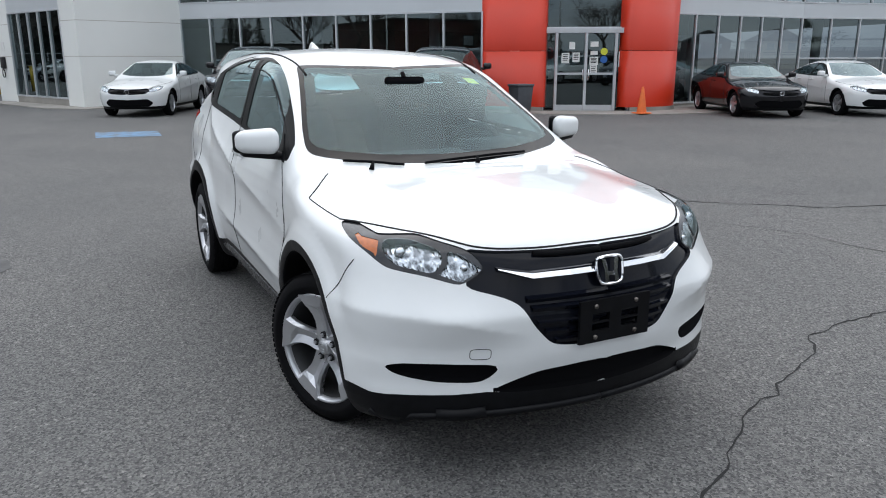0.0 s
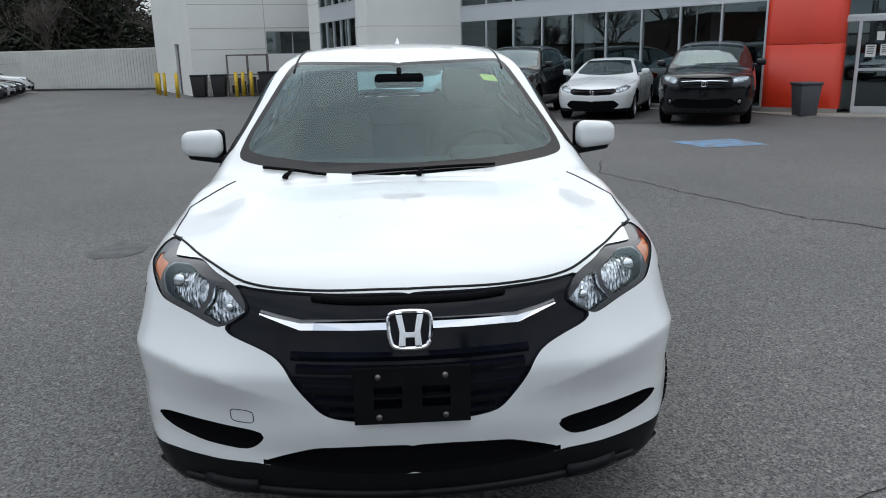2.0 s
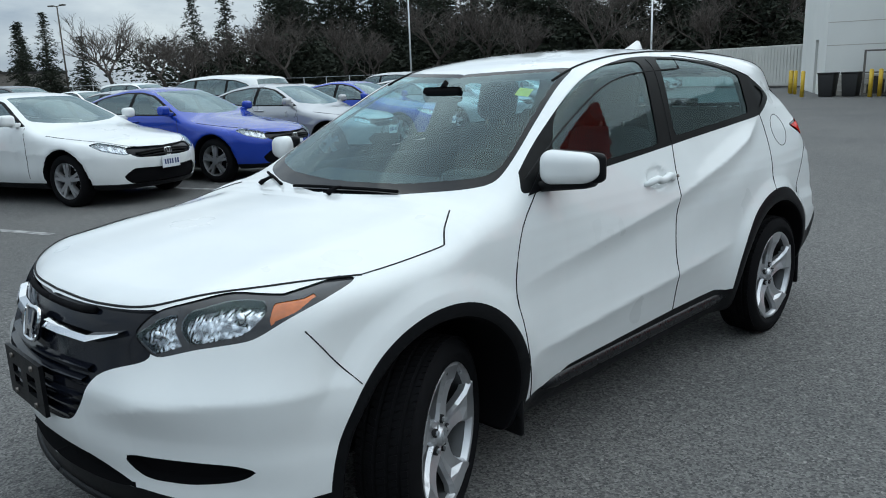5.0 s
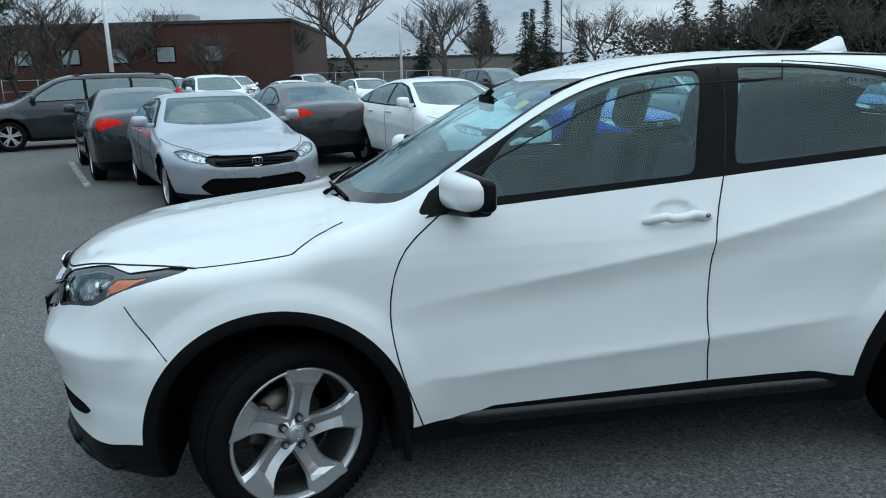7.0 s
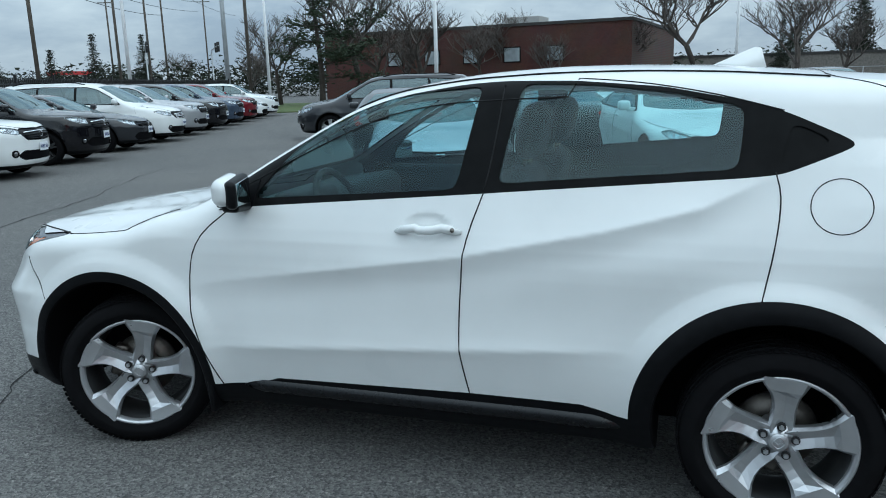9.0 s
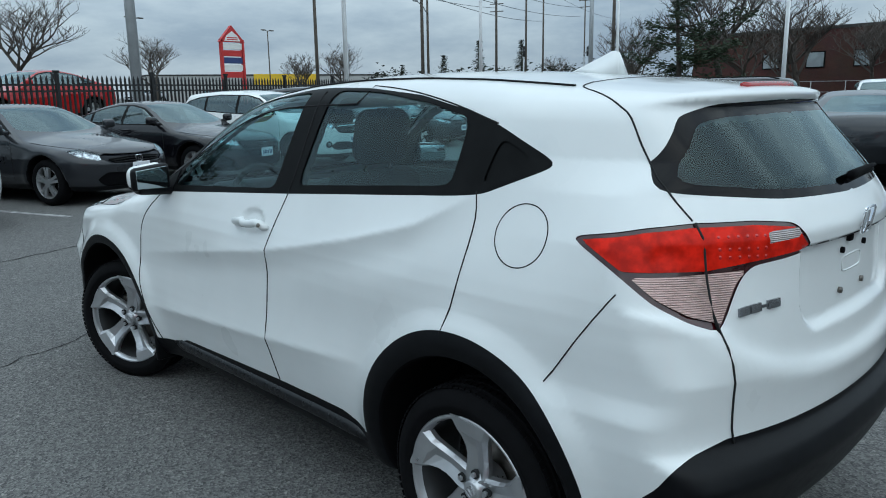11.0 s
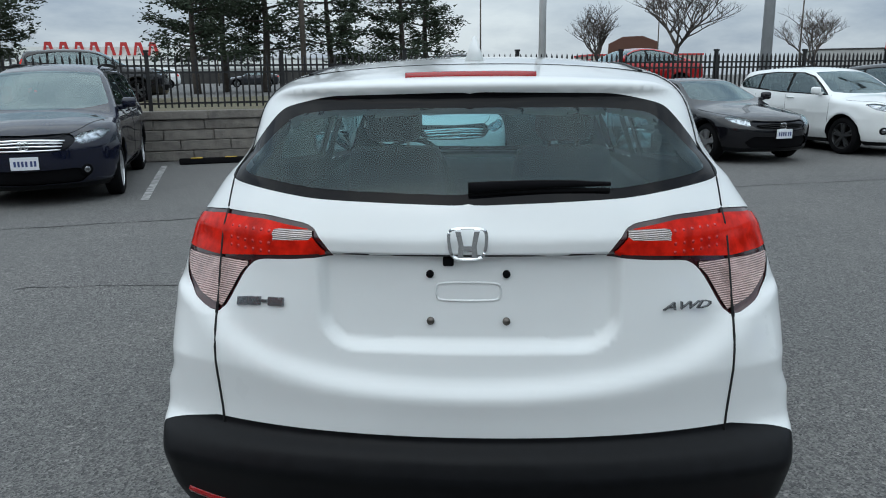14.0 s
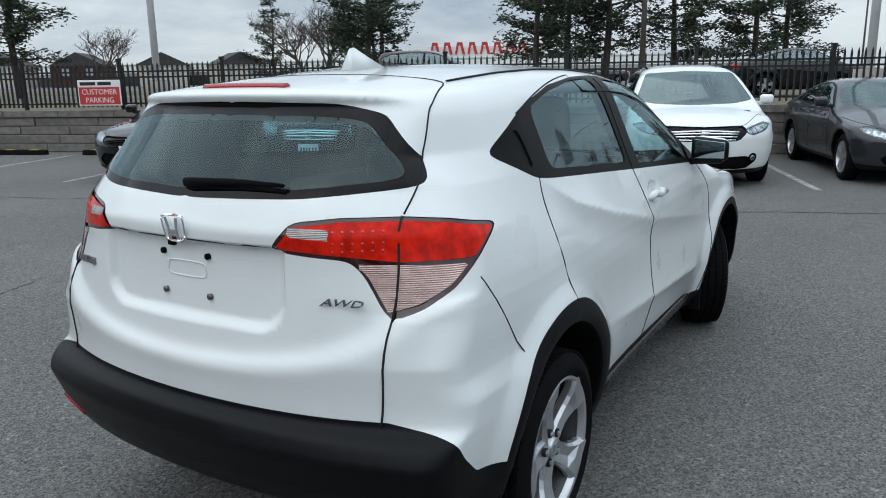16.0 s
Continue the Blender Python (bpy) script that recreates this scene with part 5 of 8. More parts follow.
SUV = dict(name="suv", axles=(-1.35, 1.31), R=0.355, lo=-2.4, hi=2.36, top=1.74,
           W=[(0.15, 0.72), (0.28, 0.83), (0.45, 0.90), (0.62, 0.905), (0.85, 0.915), (1.0, 0.905), (1.12, 0.87), (1.25, 0.82), (1.45, 0.74), (1.6, 0.66), (1.7, 0.55)],
           T=[(-2.6, 0.78), (-2.28, 0.93), (-2.16, 1.0), (-1.9, 1.055), (-1.4, 1.10), (-1.08, 1.125), (-0.95, 1.18), (-0.45, 1.48), (-0.25, 1.58), (0.0, 1.64), (0.4, 1.675), (1.0, 1.675), (1.6, 1.64), (2.0, 1.585)],
           F=[(0.15, -2.1), (0.3, -2.24), (0.5, -2.28), (0.8, -2.28), (0.95, -2.22), (1.1, -2.1)],
           Rr=[(0.25, 2.08), (0.45, 2.22), (0.7, 2.24), (1.0, 2.21), (1.15, 2.17), (1.5, 1.97), (1.56, 1.95), (1.6, 1.98), (1.66, 1.9)],
           DLO=[(-0.90, 1.115), (-0.62, 1.31), (-0.32, 1.49), (0.0, 1.565), (0.8, 1.585), (1.4, 1.54), (1.72, 1.46), (1.88, 1.36), (1.75, 1.25), (0.4, 1.155)],
           posts=(0.25, 1.18), shield=[(-0.02, 1.14), (0.5, 1.155), (0.74, 1.185), (0.60, 1.56), (-0.02, 1.585)], shy=(-1.2, 0.2),
           back=[(-0.02, 1.56), (0.52, 1.54), (0.66, 1.22), (-0.02, 1.19)], bky=1.5,
           hl=[(1.78, 0.86), (1.55, 0.82), (1.20, 0.87), (0.95, 0.96), (1.15, 0.985), (1.5, 0.95)], tl=[(1.60, 1.10), (1.50, 1.0), (1.25, 0.95), (1.16, 1.16), (1.18, 1.38), (1.30, 1.36), (1.35, 1.16)],
           grille=[(-0.02, 0.93), (0.48, 0.945), (0.54, 0.86), (0.42, 0.72), (-0.02, 0.70)], intake=[(-0.02, 0.52), (0.50, 0.54), (0.62, 0.44), (0.5, 0.36), (-0.02, 0.35)],
           badge=0.83, plate=0.58, seat_z=0.42, belt=1.15, mirror=(0.93, -0.72, 1.14))
VAN = dict(name="minivan", axles=(-1.58, 1.42), R=0.345, lo=-2.68, hi=2.64, top=1.80,
           W=[(0.15, 0.78), (0.28, 0.90), (0.45, 0.965), (0.8, 0.975), (1.0, 0.955), (1.12, 0.91), (1.3, 0.84), (1.5, 0.76), (1.65, 0.67), (1.76, 0.52)],
           T=[(-2.9, 0.70), (-2.5, 0.86), (-2.38, 0.94), (-2.1, 1.02), (-1.7, 1.08), (-1.5, 1.11), (-1.35, 1.18), (-0.8, 1.48), (-0.5, 1.63), (-0.2, 1.70), (0.4, 1.74), (1.6, 1.735), (2.3, 1.67)],
           F=[(0.15, -2.35), (0.28, -2.5), (0.5, -2.55), (0.72, -2.55), (0.88, -2.48), (1.0, -2.35)],
           Rr=[(0.25, 2.4), (0.45, 2.52), (0.7, 2.54), (1.0, 2.5), (1.2, 2.46), (1.6, 2.28), (1.7, 2.2)],
           DLO=[(-1.15, 1.09), (-0.85, 1.32), (-0.48, 1.53), (-0.2, 1.60), (1.0, 1.625), (2.0, 1.57), (2.3, 1.48), (2.25, 1.24), (1.3, 1.17), (0.4, 1.125)],
           posts=(0.12, 1.15), shield=[(-0.02, 1.12), (0.55, 1.14), (0.82, 1.19), (0.64, 1.60), (-0.02, 1.635)], shy=(-1.75, -0.1),
           back=[(-0.02, 1.62), (0.56, 1.60), (0.70, 1.24), (-0.02, 1.20)], bky=2.0,
           hl=[(1.96, 0.80), (1.75, 0.735), (1.38, 0.79), (1.10, 0.88), (1.3, 0.915), (1.7, 0.865)], tl=[(1.80, 1.12), (1.62, 1.02), (1.45, 0.95), (1.38, 1.10), (1.42, 1.36), (1.55, 1.34)],
           grille=[(-0.02, 0.86), (0.50, 0.875), (0.56, 0.79), (0.44, 0.67), (-0.02, 0.65)], intake=[(-0.02, 0.44), (0.56, 0.46), (0.68, 0.38), (0.56, 0.28), (-0.02, 0.27)],
           badge=0.77, plate=0.54, seat_z=0.42, belt=1.13, mirror=(0.98, -1.02, 1.12))


def car_field(s):
    def f(x, y, z, only_side=False):
        w = stab(z, s["W"], 0.05)
        w = w - 0.15 * np.clip((s["lo"] + 0.95 - y) / 0.8, 0, 2) ** 2.3
        w = w - 0.11 * np.clip((y - s["hi"] + 0.95) / 0.85, 0, 2) ** 2
        for yc in s["axles"]:
            w = w + 0.018 * np.exp(-((np.hypot(y - yc, z - s["R"]) - s["R"] - 0.09) / 0.08) ** 2)
        zc = 0.72 * s["belt"] + 0.07 * y
        w = w + 0.012 * np.exp(-np.abs(z - zc) / 0.07)
        fs = (x - w) * 0.97
        if only_side:
            return fs
        T = stab(y, s["T"], 0.06)
        a = s["shy"][0]
        hood = np.clip((a - y) / 0.3, 0, 1)
        ft = (z - T + hood * 0.075 * (x / 0.8) ** 2 + (1 - hood) * 0.05 * (x / 0.7) ** 2.4) * 0.9
        ff = (stab(z, s["F"], 0.03) + 0.34 * x ** 2 + 0.25 * x ** 4 - y) * 0.93
        fr = (y - stab(z, s["Rr"], 0.03) + 0.20 * x ** 2 + 0.1 * x ** 4) * 0.93
        v = smax(smax(smax(fs, ft, 0.08), ff, 0.13), fr, 0.12)
        v = smax(v, 0.20 - z, 0.04)
        for yc in s["axles"]:
            v = smax(v, -np.maximum(np.hypot(y - yc, z - s["R"]) - s["R"] - 0.055, 0.50 - x), 0.02)
        return v
    return f


def simple_wheel(parent, R, rim_mat, style=5):
    w = new("wheel")
    w.parent = parent
    bm = bmesh.new()
    ri = R * 0.69
    lathe(bm, [(ri, -0.09), (R - 0.05, -0.105), (R - 0.01, -0.085), (R, -0.06), (R, 0.06), (R - 0.01, 0.085), (R - 0.05, 0.105), (ri + 0.02, 0.103), (ri, 0.09)], 36)
    part("tyre", bm, "rubber", w)
    bm = bmesh.new()
    lathe(bm, [(ri * 0.9, -0.08), (ri * 0.93, 0.04), (ri * 1.0, 0.092), (ri * 1.02, 0.088), (ri * 0.98, -0.08)], 36)
    for k in range(style * 2):
        a = math.tau * (k // 2) / style + (0.16 if k % 2 else -0.16)
        vs = box(bm, 0.045, 0.085, -0.020, 0.020, 0.02, ri * 0.96)
        bmesh.ops.transform(bm, matrix=Matrix.Rotation(a, 4, "X"), verts=vs)
    cyl(bm, (0.0, 0, 0), (0.088, 0, 0), 0.065, 0.055, 20)
    part("rim", bm, rim_mat, w, smooth=False)
    bm = bmesh.new()
    cyl(bm, (-0.03, 0, 0), (-0.01, 0, 0), ri * 0.88, None, 24)
    part("brake_shadow", bm, "matte_black", w)
    return w


def make_car(s, h=0.044):
    car = empty(s["name"])
    fld = car_field(s)
    V, F = surface(fld, (0, s["lo"], 0.12), (1.06, s["hi"], s["top"]), h)
    far = 1.0
    sp = smooth_poly
    dl = sp(s["DLO"])
    p1, p2 = s["posts"]

    def side(V):
        return np.where(V[:, 0] > 0.42, np.maximum(poly_sd(V[:, 1], V[:, 2], dl), -0.035 - fld(*V.T, only_side=True)), far)

    def pane(V):
        d = side(V) + 0.022
        return np.maximum(d, np.maximum(0.035 - np.abs(V[:, 1] - p1), 0.03 - np.abs(V[:, 1] - p2)))

    def zone(poly, lo, hi):
        pp = sp(poly)
        return lambda V: np.where((V[:, 1] > lo) & (V[:, 1] < hi) & (V[:, 2] > 0.1), poly_sd(V[:, 0], V[:, 2], pp), far)

    def corner(poly, sgn):
        pp = sp(poly, 2)

        def g(V):
            mid = fld(V[:, 0], V[:, 1], V[:, 2] * 0 + (s["hl"][0][1] if sgn < 0 else s["tl"][0][1]))
            return np.where((V[:, 1] * sgn > 0.9) & (mid > -0.14), poly_sd(sgn * V[:, 1] - V[:, 0], V[:, 2], pp), far)
        return g

    def clad(V):
        return V[:, 2] - tab(V[:, 1], [(s["lo"], 0.26), (s["axles"][0], 0.30), (-0.7, 0.28), (0.6, 0.28), (s["axles"][1], 0.32), (s["hi"] - 0.3, 0.34), (s["hi"], 0.42)])

    def well(V):
        return np.minimum(np.hypot(V[:, 1] - s["axles"][0], V[:, 2] - s["R"]), np.hypot(V[:, 1] - s["axles"][1], V[:, 2] - s["R"])) - s["R"] - 0.065

    a, b = s["shy"]
    regs = [("wheel_housing", well), ("grille", zone(s["grille"], -9, s["lo"] + 0.75)), ("lower_intake", zone(s["intake"], -9, s["lo"] + 0.75)), ("lamp_bowl", lambda V, g=corner(s["hl"], -1): g(V) + 0.020), ("headlight", corner(s["hl"], -1)),
            ("taillight", corner(s["tl"], 1)), ("side_window", pane), ("window_surround", side),
            ("windscreen", zone(s["shield"], a - 0.15, b)), ("rear_window", zone(s["back"], s["bky"], 9)), ("lower_cladding", clad)]
    for _, fn in regs:
        V, F = imprint(V, F, fn)

    def classify(C, N):
        out = np.array(["body"] * len(C), dtype=object)
        for n, fn in reversed(regs):
            out[fn(C) < 0] = n
        return out

    res = panels(fld, V, F, classify)
    mats = {"body": "white_paint", "wheel_housing": "matte_black", "grille": "gloss_black", "lower_intake": "matte_black", "window_surround": "trim_grey",
            "windscreen": "dark_glass", "rear_window": "dark_glass", "lower_cladding": "black_plastic"}
    painted = []
    for n, m in mats.items():
        if n in res:
            v, f, k = both(*res[n])
            if n == "wheel_housing":
                cx = np.array([v[list(q)].mean(0) for q in f])
                for sx in (1, -1):
                    for sy in (1, -1):
                        sel = [q for q, c in zip(f, cx) if c[0] * sx > 0 and c[1] * sy > 0]
                        us = sorted({i for q in sel for i in q})
                        mp = {i: j for j, i in enumerate(us)}
                        mesh_part(n, v[us], [tuple(mp[i] for i in q) for q in sel], m, car, normals=k[us])
                continue
            o = mesh_part(n, v - (k * 0.02 if n in ("lower_intake", "grille") else 0), f, m, car, normals=k)
            if n == "body":
                painted.append(o)
    for n, m in (("headlight", "lamp_dark"), ("taillight", "red_lens"), ("side_window", "dark_glass")):
        for q in (res[n], other(*res[n])):
            o = mesh_part(n, q[0] - q[2] * (0.012 if n == "headlight" else 0), q[1], m, car, normals=q[2])
            if n == "headlight":
                mesh_part("lens", q[0] + q[2] * 0.002, q[1], "lens", o, normals=q[2])
                bowl = res["lamp_bowl"] if q is res[n] else other(*res["lamp_bowl"])
                mesh_part("reflector", bowl[0] - bowl[2] * 0.010, bowl[1], "lamp_bright", o, normals=bowl[2])
                mesh_part("lens", bowl[0] + bowl[2] * 0.002, bowl[1], "lens", o, normals=bowl[2])
    v, f, k = both(*[panels(fld, V, F, lambda C, N: np.array(["a"] * len(C)))["a"][i] for i in (0, 1, 2)])
    cen = np.array([v[list(q)].mean(0) for q in f])
    cc = np.column_stack([np.abs(cen[:, 0]), cen[:, 1], cen[:, 2]])
    hole = np.zeros(len(cc), bool)
    for n, fn in regs:
        if n in ("side_window", "windscreen", "rear_window"):
            hole |= fn(cc) < 0.01
    ok = (~hole) & (cen[:, 2] > 0.5) & (cen[:, 1] > a - 0.1)
    mesh_part("cabin_lining", v - k * 0.04, [f[i][::-1] for i in range(len(f)) if ok[i]], "interior", car, normals=-k)
    bm = bmesh.new()
    zb = s["belt"] - 0.10
    box(bm, -0.74, 0.74, a + 0.05, a + 0.55, zb - 0.2, zb + 0.02, 0.05)
    part("dashboard", bm, "interior", car)
    bm = bmesh.new()
    box(bm, -0.74, 0.74, a + 0.1, s["hi"] - 0.4, 0.35, 0.45)
    part("cabin_floor", bm, "interior", car)
    for x in (-0.38, 0.38):
        for y in (0.35, 1.15):
            bm = bmesh.new()
            box(bm, x - 0.24, x + 0.24, y - 0.08, y + 0.1, 0.45, s["belt"] + 0.02, 0.06)
            box(bm, x - 0.12, x + 0.12, y - 0.04, y + 0.08, s["belt"] + 0.0, s["belt"] + 0.20, 0.05)
            part("seat", bm, "seat_cloth", car)
    for sx in (1, -1):
        for yc in s["axles"]:
            w = simple_wheel(car, s["R"], "alloy" if s is not SUV else "alloy_dark")
            w.matrix_basis = Matrix.Translation((sx * (float(tab(0.45, s["W"])) - 0.115), yc, s["R"])) @ pose(0, 0, 0, 0, 0, 0 if sx > 0 else 180)
        mx, my, mz = s["mirror"]
        bm = bmesh.new()
        vs = box(bm, mx - 0.02, mx + 0.17, my - 0.06, my + 0.06, mz + 0.0, mz + 0.14, 0.045, 3)
        box(bm, mx - 0.10, mx + 0.03, my - 0.03, my + 0.03, mz - 0.02, mz + 0.04, 0.01)
        for q in bm.verts:
            q.co.x *= sx
        bmesh.ops.recalc_face_normals(bm, faces=bm.faces)
        painted.append(part("door_mirror", bm, "white_paint", car))
        P, n = on_surface(fld, [(sx * 0.9, p1 - 0.25 + 0.2 * i / 4, s["belt"] - 0.09) for i in range(5)])
        for dy in (0.0, p2 - p1 - 0.1):
            bm = bmesh.new()
            tube(bm, [tuple(p + q * 0.02 + np.array((0, dy, 0))) for p, q in zip(P, n)], 0.014, 6)
            painted.append(part("door_handle", bm, "white_paint", car))
    for yy in (a + 0.25, p1, p2 + 0.02):
        seam(fld, [(0.9, yy + 0.02, s["belt"] - 0.03), (0.9, yy - 0.05, s["belt"] * 0.72), (0.9, yy, 0.34)], car, 0.004, "panel_gap", step=0.06)
    seam(fld, [(0.0, s["lo"] + 0.2, s["hl"][-1][1] + 0.01), (0.35, s["lo"] + 0.24, s["hl"][-1][1] + 0.015), (0.6, s["lo"] + 0.40, s["hl"][-2][1] + 0.02), (0.80, s["lo"] + 0.95, s["hl"][-2][1] + 0.08), (0.82, a - 0.1, s["belt"] - 0.04)], car, 0.004, "panel_gap", step=0.06)
    P, n = on_surface(fld, [(0, s["lo"] + 0.1, s["badge"])])
    e = emblem(car, "chrome", 1.3)
    e.matrix_basis = Matrix.Translation(Vector(P[0]) + Vector((0, -0.01, 0)))
    zs = [p[1] for p in s["grille"]]
    bars = 4 if s is VAN else 3
    for i in range(bars):
        z = min(zs) + (max(zs) - min(zs)) * (i + 0.6) / (bars + 0.4)
        hw = 0.40 + 0.07 * i / (bars - 1)
        P, n = on_surface(fld, [(x, s["lo"] + 0.15, z + 0.05 * x * x) for x in np.linspace(-hw, hw, 11)])
        bm = bmesh.new()
        tube(bm, [tuple(p - q * 0.004) for p, q in zip(P, n)], 0.012 if i < bars - 1 else 0.015, 6)
        part("grille_bar", bm, "chrome" if s is VAN or (i == 2 and s is not SEDAN) else "trim_grey", car)
    for sx in (1, -1) if s is not SEDAN else ():
        # fog lamp in its pocket beside the intake
        zf = s["intake"][2][1] + 0.03
        P, n = on_surface(fld, [(sx * 0.70, s["lo"] + 0.25, zf)])
        c0, nn = Vector(P[0]), Vector(n[0])
        bm = bmesh.new()
        cyl(bm, c0 - nn * 0.02, c0 + nn * 0.004, 0.075, 0.07, 18)
        fog = part("fog_pocket", bm, "matte_black", car)
        bm = bmesh.new()
        cyl(bm, c0, c0 + nn * 0.008, 0.042, 0.036, 16)
        part("fog_lamp", bm, "lamp_bright", fog)
        if s is VAN:
            P, n = on_surface(fld, [(sx * 0.60, y, 1.70) for y in np.linspace(-0.1, 1.9, 9)])
            bm = bmesh.new()
            tube(bm, [tuple(p + q * o) for p, q, o in zip(P, n, (0.0, 0.045, 0.05, 0.05, 0.05, 0.05, 0.05, 0.045, 0.0))], 0.016, 6)
            part("roof_rail", bm, "trim_grey", car)
    P, n = on_surface(fld, [(0, s["lo"] + 0.1, s["plate"])])
    y0 = P[0][1] - 0.025
    bm = bmesh.new()
    box(bm, -0.152, 0.152, y0, y0 + 0.012, s["plate"] - 0.076, s["plate"] + 0.076, 0.004)
    pl = part("number_plate", bm, "plate", car, smooth=False)
    for i in range(6):
        x0 = -0.115 + i * 0.041 + (0.012 if i > 3 else 0)
        bm = bmesh.new()
        box(bm, x0, x0 + 0.024, y0 - 0.003, y0 - 0.0005, s["plate"] - 0.034, s["plate"] + 0.030)
        part("plate_bar", bm, "ink", pl, smooth=False)
    for o in painted:
        o.material_slots[0].link = "OBJECT"
        o.material_slots[0].material = M["white_paint"]
        o["painted"] = 1
    return car


PAINTS = {
    "white": M["white_paint"],
    "silver": paint("silver_paint", (0.42, 0.43, 0.45), 0.55, 0.30),
    "light grey": paint("light_grey_paint", (0.40, 0.43, 0.48), 0.45, 0.30),
    "dark grey": paint("dark_grey_paint", (0.026, 0.028, 0.033), 0.3, 0.30),
    "black": paint("black_paint", (0.004, 0.004, 0.006), 0.0, 0.25),
    "navy": paint("navy_paint", (0.004, 0.006, 0.018), 0.0, 0.25),
    "blue": paint("blue_paint", (0.012, 0.045, 0.36), 0.25, 0.25),
    "slate blue": paint("slate_blue_paint", (0.06, 0.085, 0.13), 0.4, 0.28),
    "bright red": paint("bright_red_paint", (0.34, 0.012, 0.014), 0.1, 0.25),
    "red": paint("red_paint", (0.16, 0.010, 0.018), 0.3, 0.25),
}
KINDS = {}
LOT = Matrix.Rotation(radians(20), 4, "Z")
PLACED = {}


def lot(a, b, z=0.0):
    return LOT @ Vector((a, b, z))


def park(kind, colour, x, y, heading, where, group, scale=(1, 1, 1), on_axle=True):
    """heading: degrees, 0 faces -y, turning to the left; x, y: middle of the front axle."""
    s = {"sedan": SEDAN, "suv": SUV, "minivan": VAN}[kind]
    m = Matrix.Translation((x, y, 0)) @ Matrix.Rotation(radians(heading), 4, "Z") @ Matrix.Diagonal((*scale, 1)) @ Matrix.Translation((0, -s["axles"][0], 0))
    if kind not in KINDS:
        KINDS[kind] = make_car(s)
        c = KINDS[kind]
        PLACED[kind] = c
        c.matrix_basis = m
    else:
        c = copy_thing(KINDS[kind], m)
        c.matrix_basis = m
    for o in c.children:
        if "painted" in o:
            o.material_slots[0].material = PAINTS[colour]
    tagged(c, f"{colour} {kind if kind != 'suv' else 'SUV'} {where}", "car", group)
    return c


# ---- car park: everything stands square to one axis, turned 20 degrees ----
def asphalt_material():
    m = bpy.data.materials.new("asphalt")
    m.use_nodes = True
    nt = m.node_tree
    b = nt.nodes["Principled BSDF"]
    tc = nt.nodes.new("ShaderNodeTexCoord")

    def noise_node(scale, detail, rough=0.55):
        n = nt.nodes.new("ShaderNodeTexNoise")
        n.inputs["Scale"].default_value = scale
        n.inputs["Detail"].default_value = detail
        n.inputs["Roughness"].default_value = rough
        nt.links.new(tc.outputs["Object"], n.inputs["Vector"])
        return n

    def ramp(src, p0, c0, p1, c1):
        r = nt.nodes.new("ShaderNodeValToRGB")
        r.color_ramp.elements[0].position, r.color_ramp.elements[1].position = p0, p1
        r.color_ramp.elements[0].color, r.color_ramp.elements[1].color = (*c0, 1), (*c1, 1)
        nt.links.new(src, r.inputs["Fac"])
        return r

    def mul(a, c, fac=1.0):
        x = nt.nodes.new("ShaderNodeMix")
        x.data_type, x.blend_type = "RGBA", "MULTIPLY"
        x.inputs["Factor"].default_value = fac
        nt.links.new(a, x.inputs["A"])
        nt.links.new(c, x.inputs["B"])
        return x.outputs["Result"]

    stone = nt.nodes.new("ShaderNodeTexVoronoi")
    stone.inputs["Scale"].default_value = 115.0
    nt.links.new(tc.outputs["Object"], stone.inputs["Vector"])
    chips = ramp(stone.outputs["Color"], 0.12, (0.053, 0.053, 0.054), 0.97, (0.214, 0.211, 0.206))
    fine = ramp(noise_node(420, 2).outputs["Fac"], 0.35, (0.70, 0.70, 0.70), 0.68, (1.18, 1.18, 1.16))
    patch = ramp(noise_node(0.35, 4).outputs["Fac"], 0.3, (0.84, 0.85, 0.86), 0.7, (1.08, 1.07, 1.06))
    stain = ramp(noise_node(1.7, 5, 0.65).outputs["Fac"], 0.28, (0.70, 0.70, 0.70), 0.42, (1.0, 1.0, 1.0))
    big = nt.nodes.new("ShaderNodeTexVoronoi")
    big.inputs["Scale"].default_value = 62.0
    nt.links.new(tc.outputs["Object"], big.inputs["Vector"])
    speck = ramp(big.outputs["Color"], 0.80, (1.0, 1.0, 1.0), 0.93, (1.6, 1.58, 1.54))
    col = mul(mul(mul(mul(chips.outputs["Color"], speck.outputs["Color"]), fine.outputs["Color"]), patch.outputs["Color"]), stain.outputs["Color"], 0.5)
    nt.links.new(col, b.inputs["Base Color"])
    b.inputs["Roughness"].default_value = 0.86
    b.inputs["Specular IOR Level"].default_value = 0.35
    bp = nt.nodes.new("ShaderNodeBump")
    bp.inputs["Strength"].default_value = 0.55
    bp.inputs["Distance"].default_value = 0.005
    nt.links.new(stone.outputs["Distance"], bp.inputs["Height"])
    nt.links.new(bp.outputs["Normal"], b.inputs["Normal"])
    return m


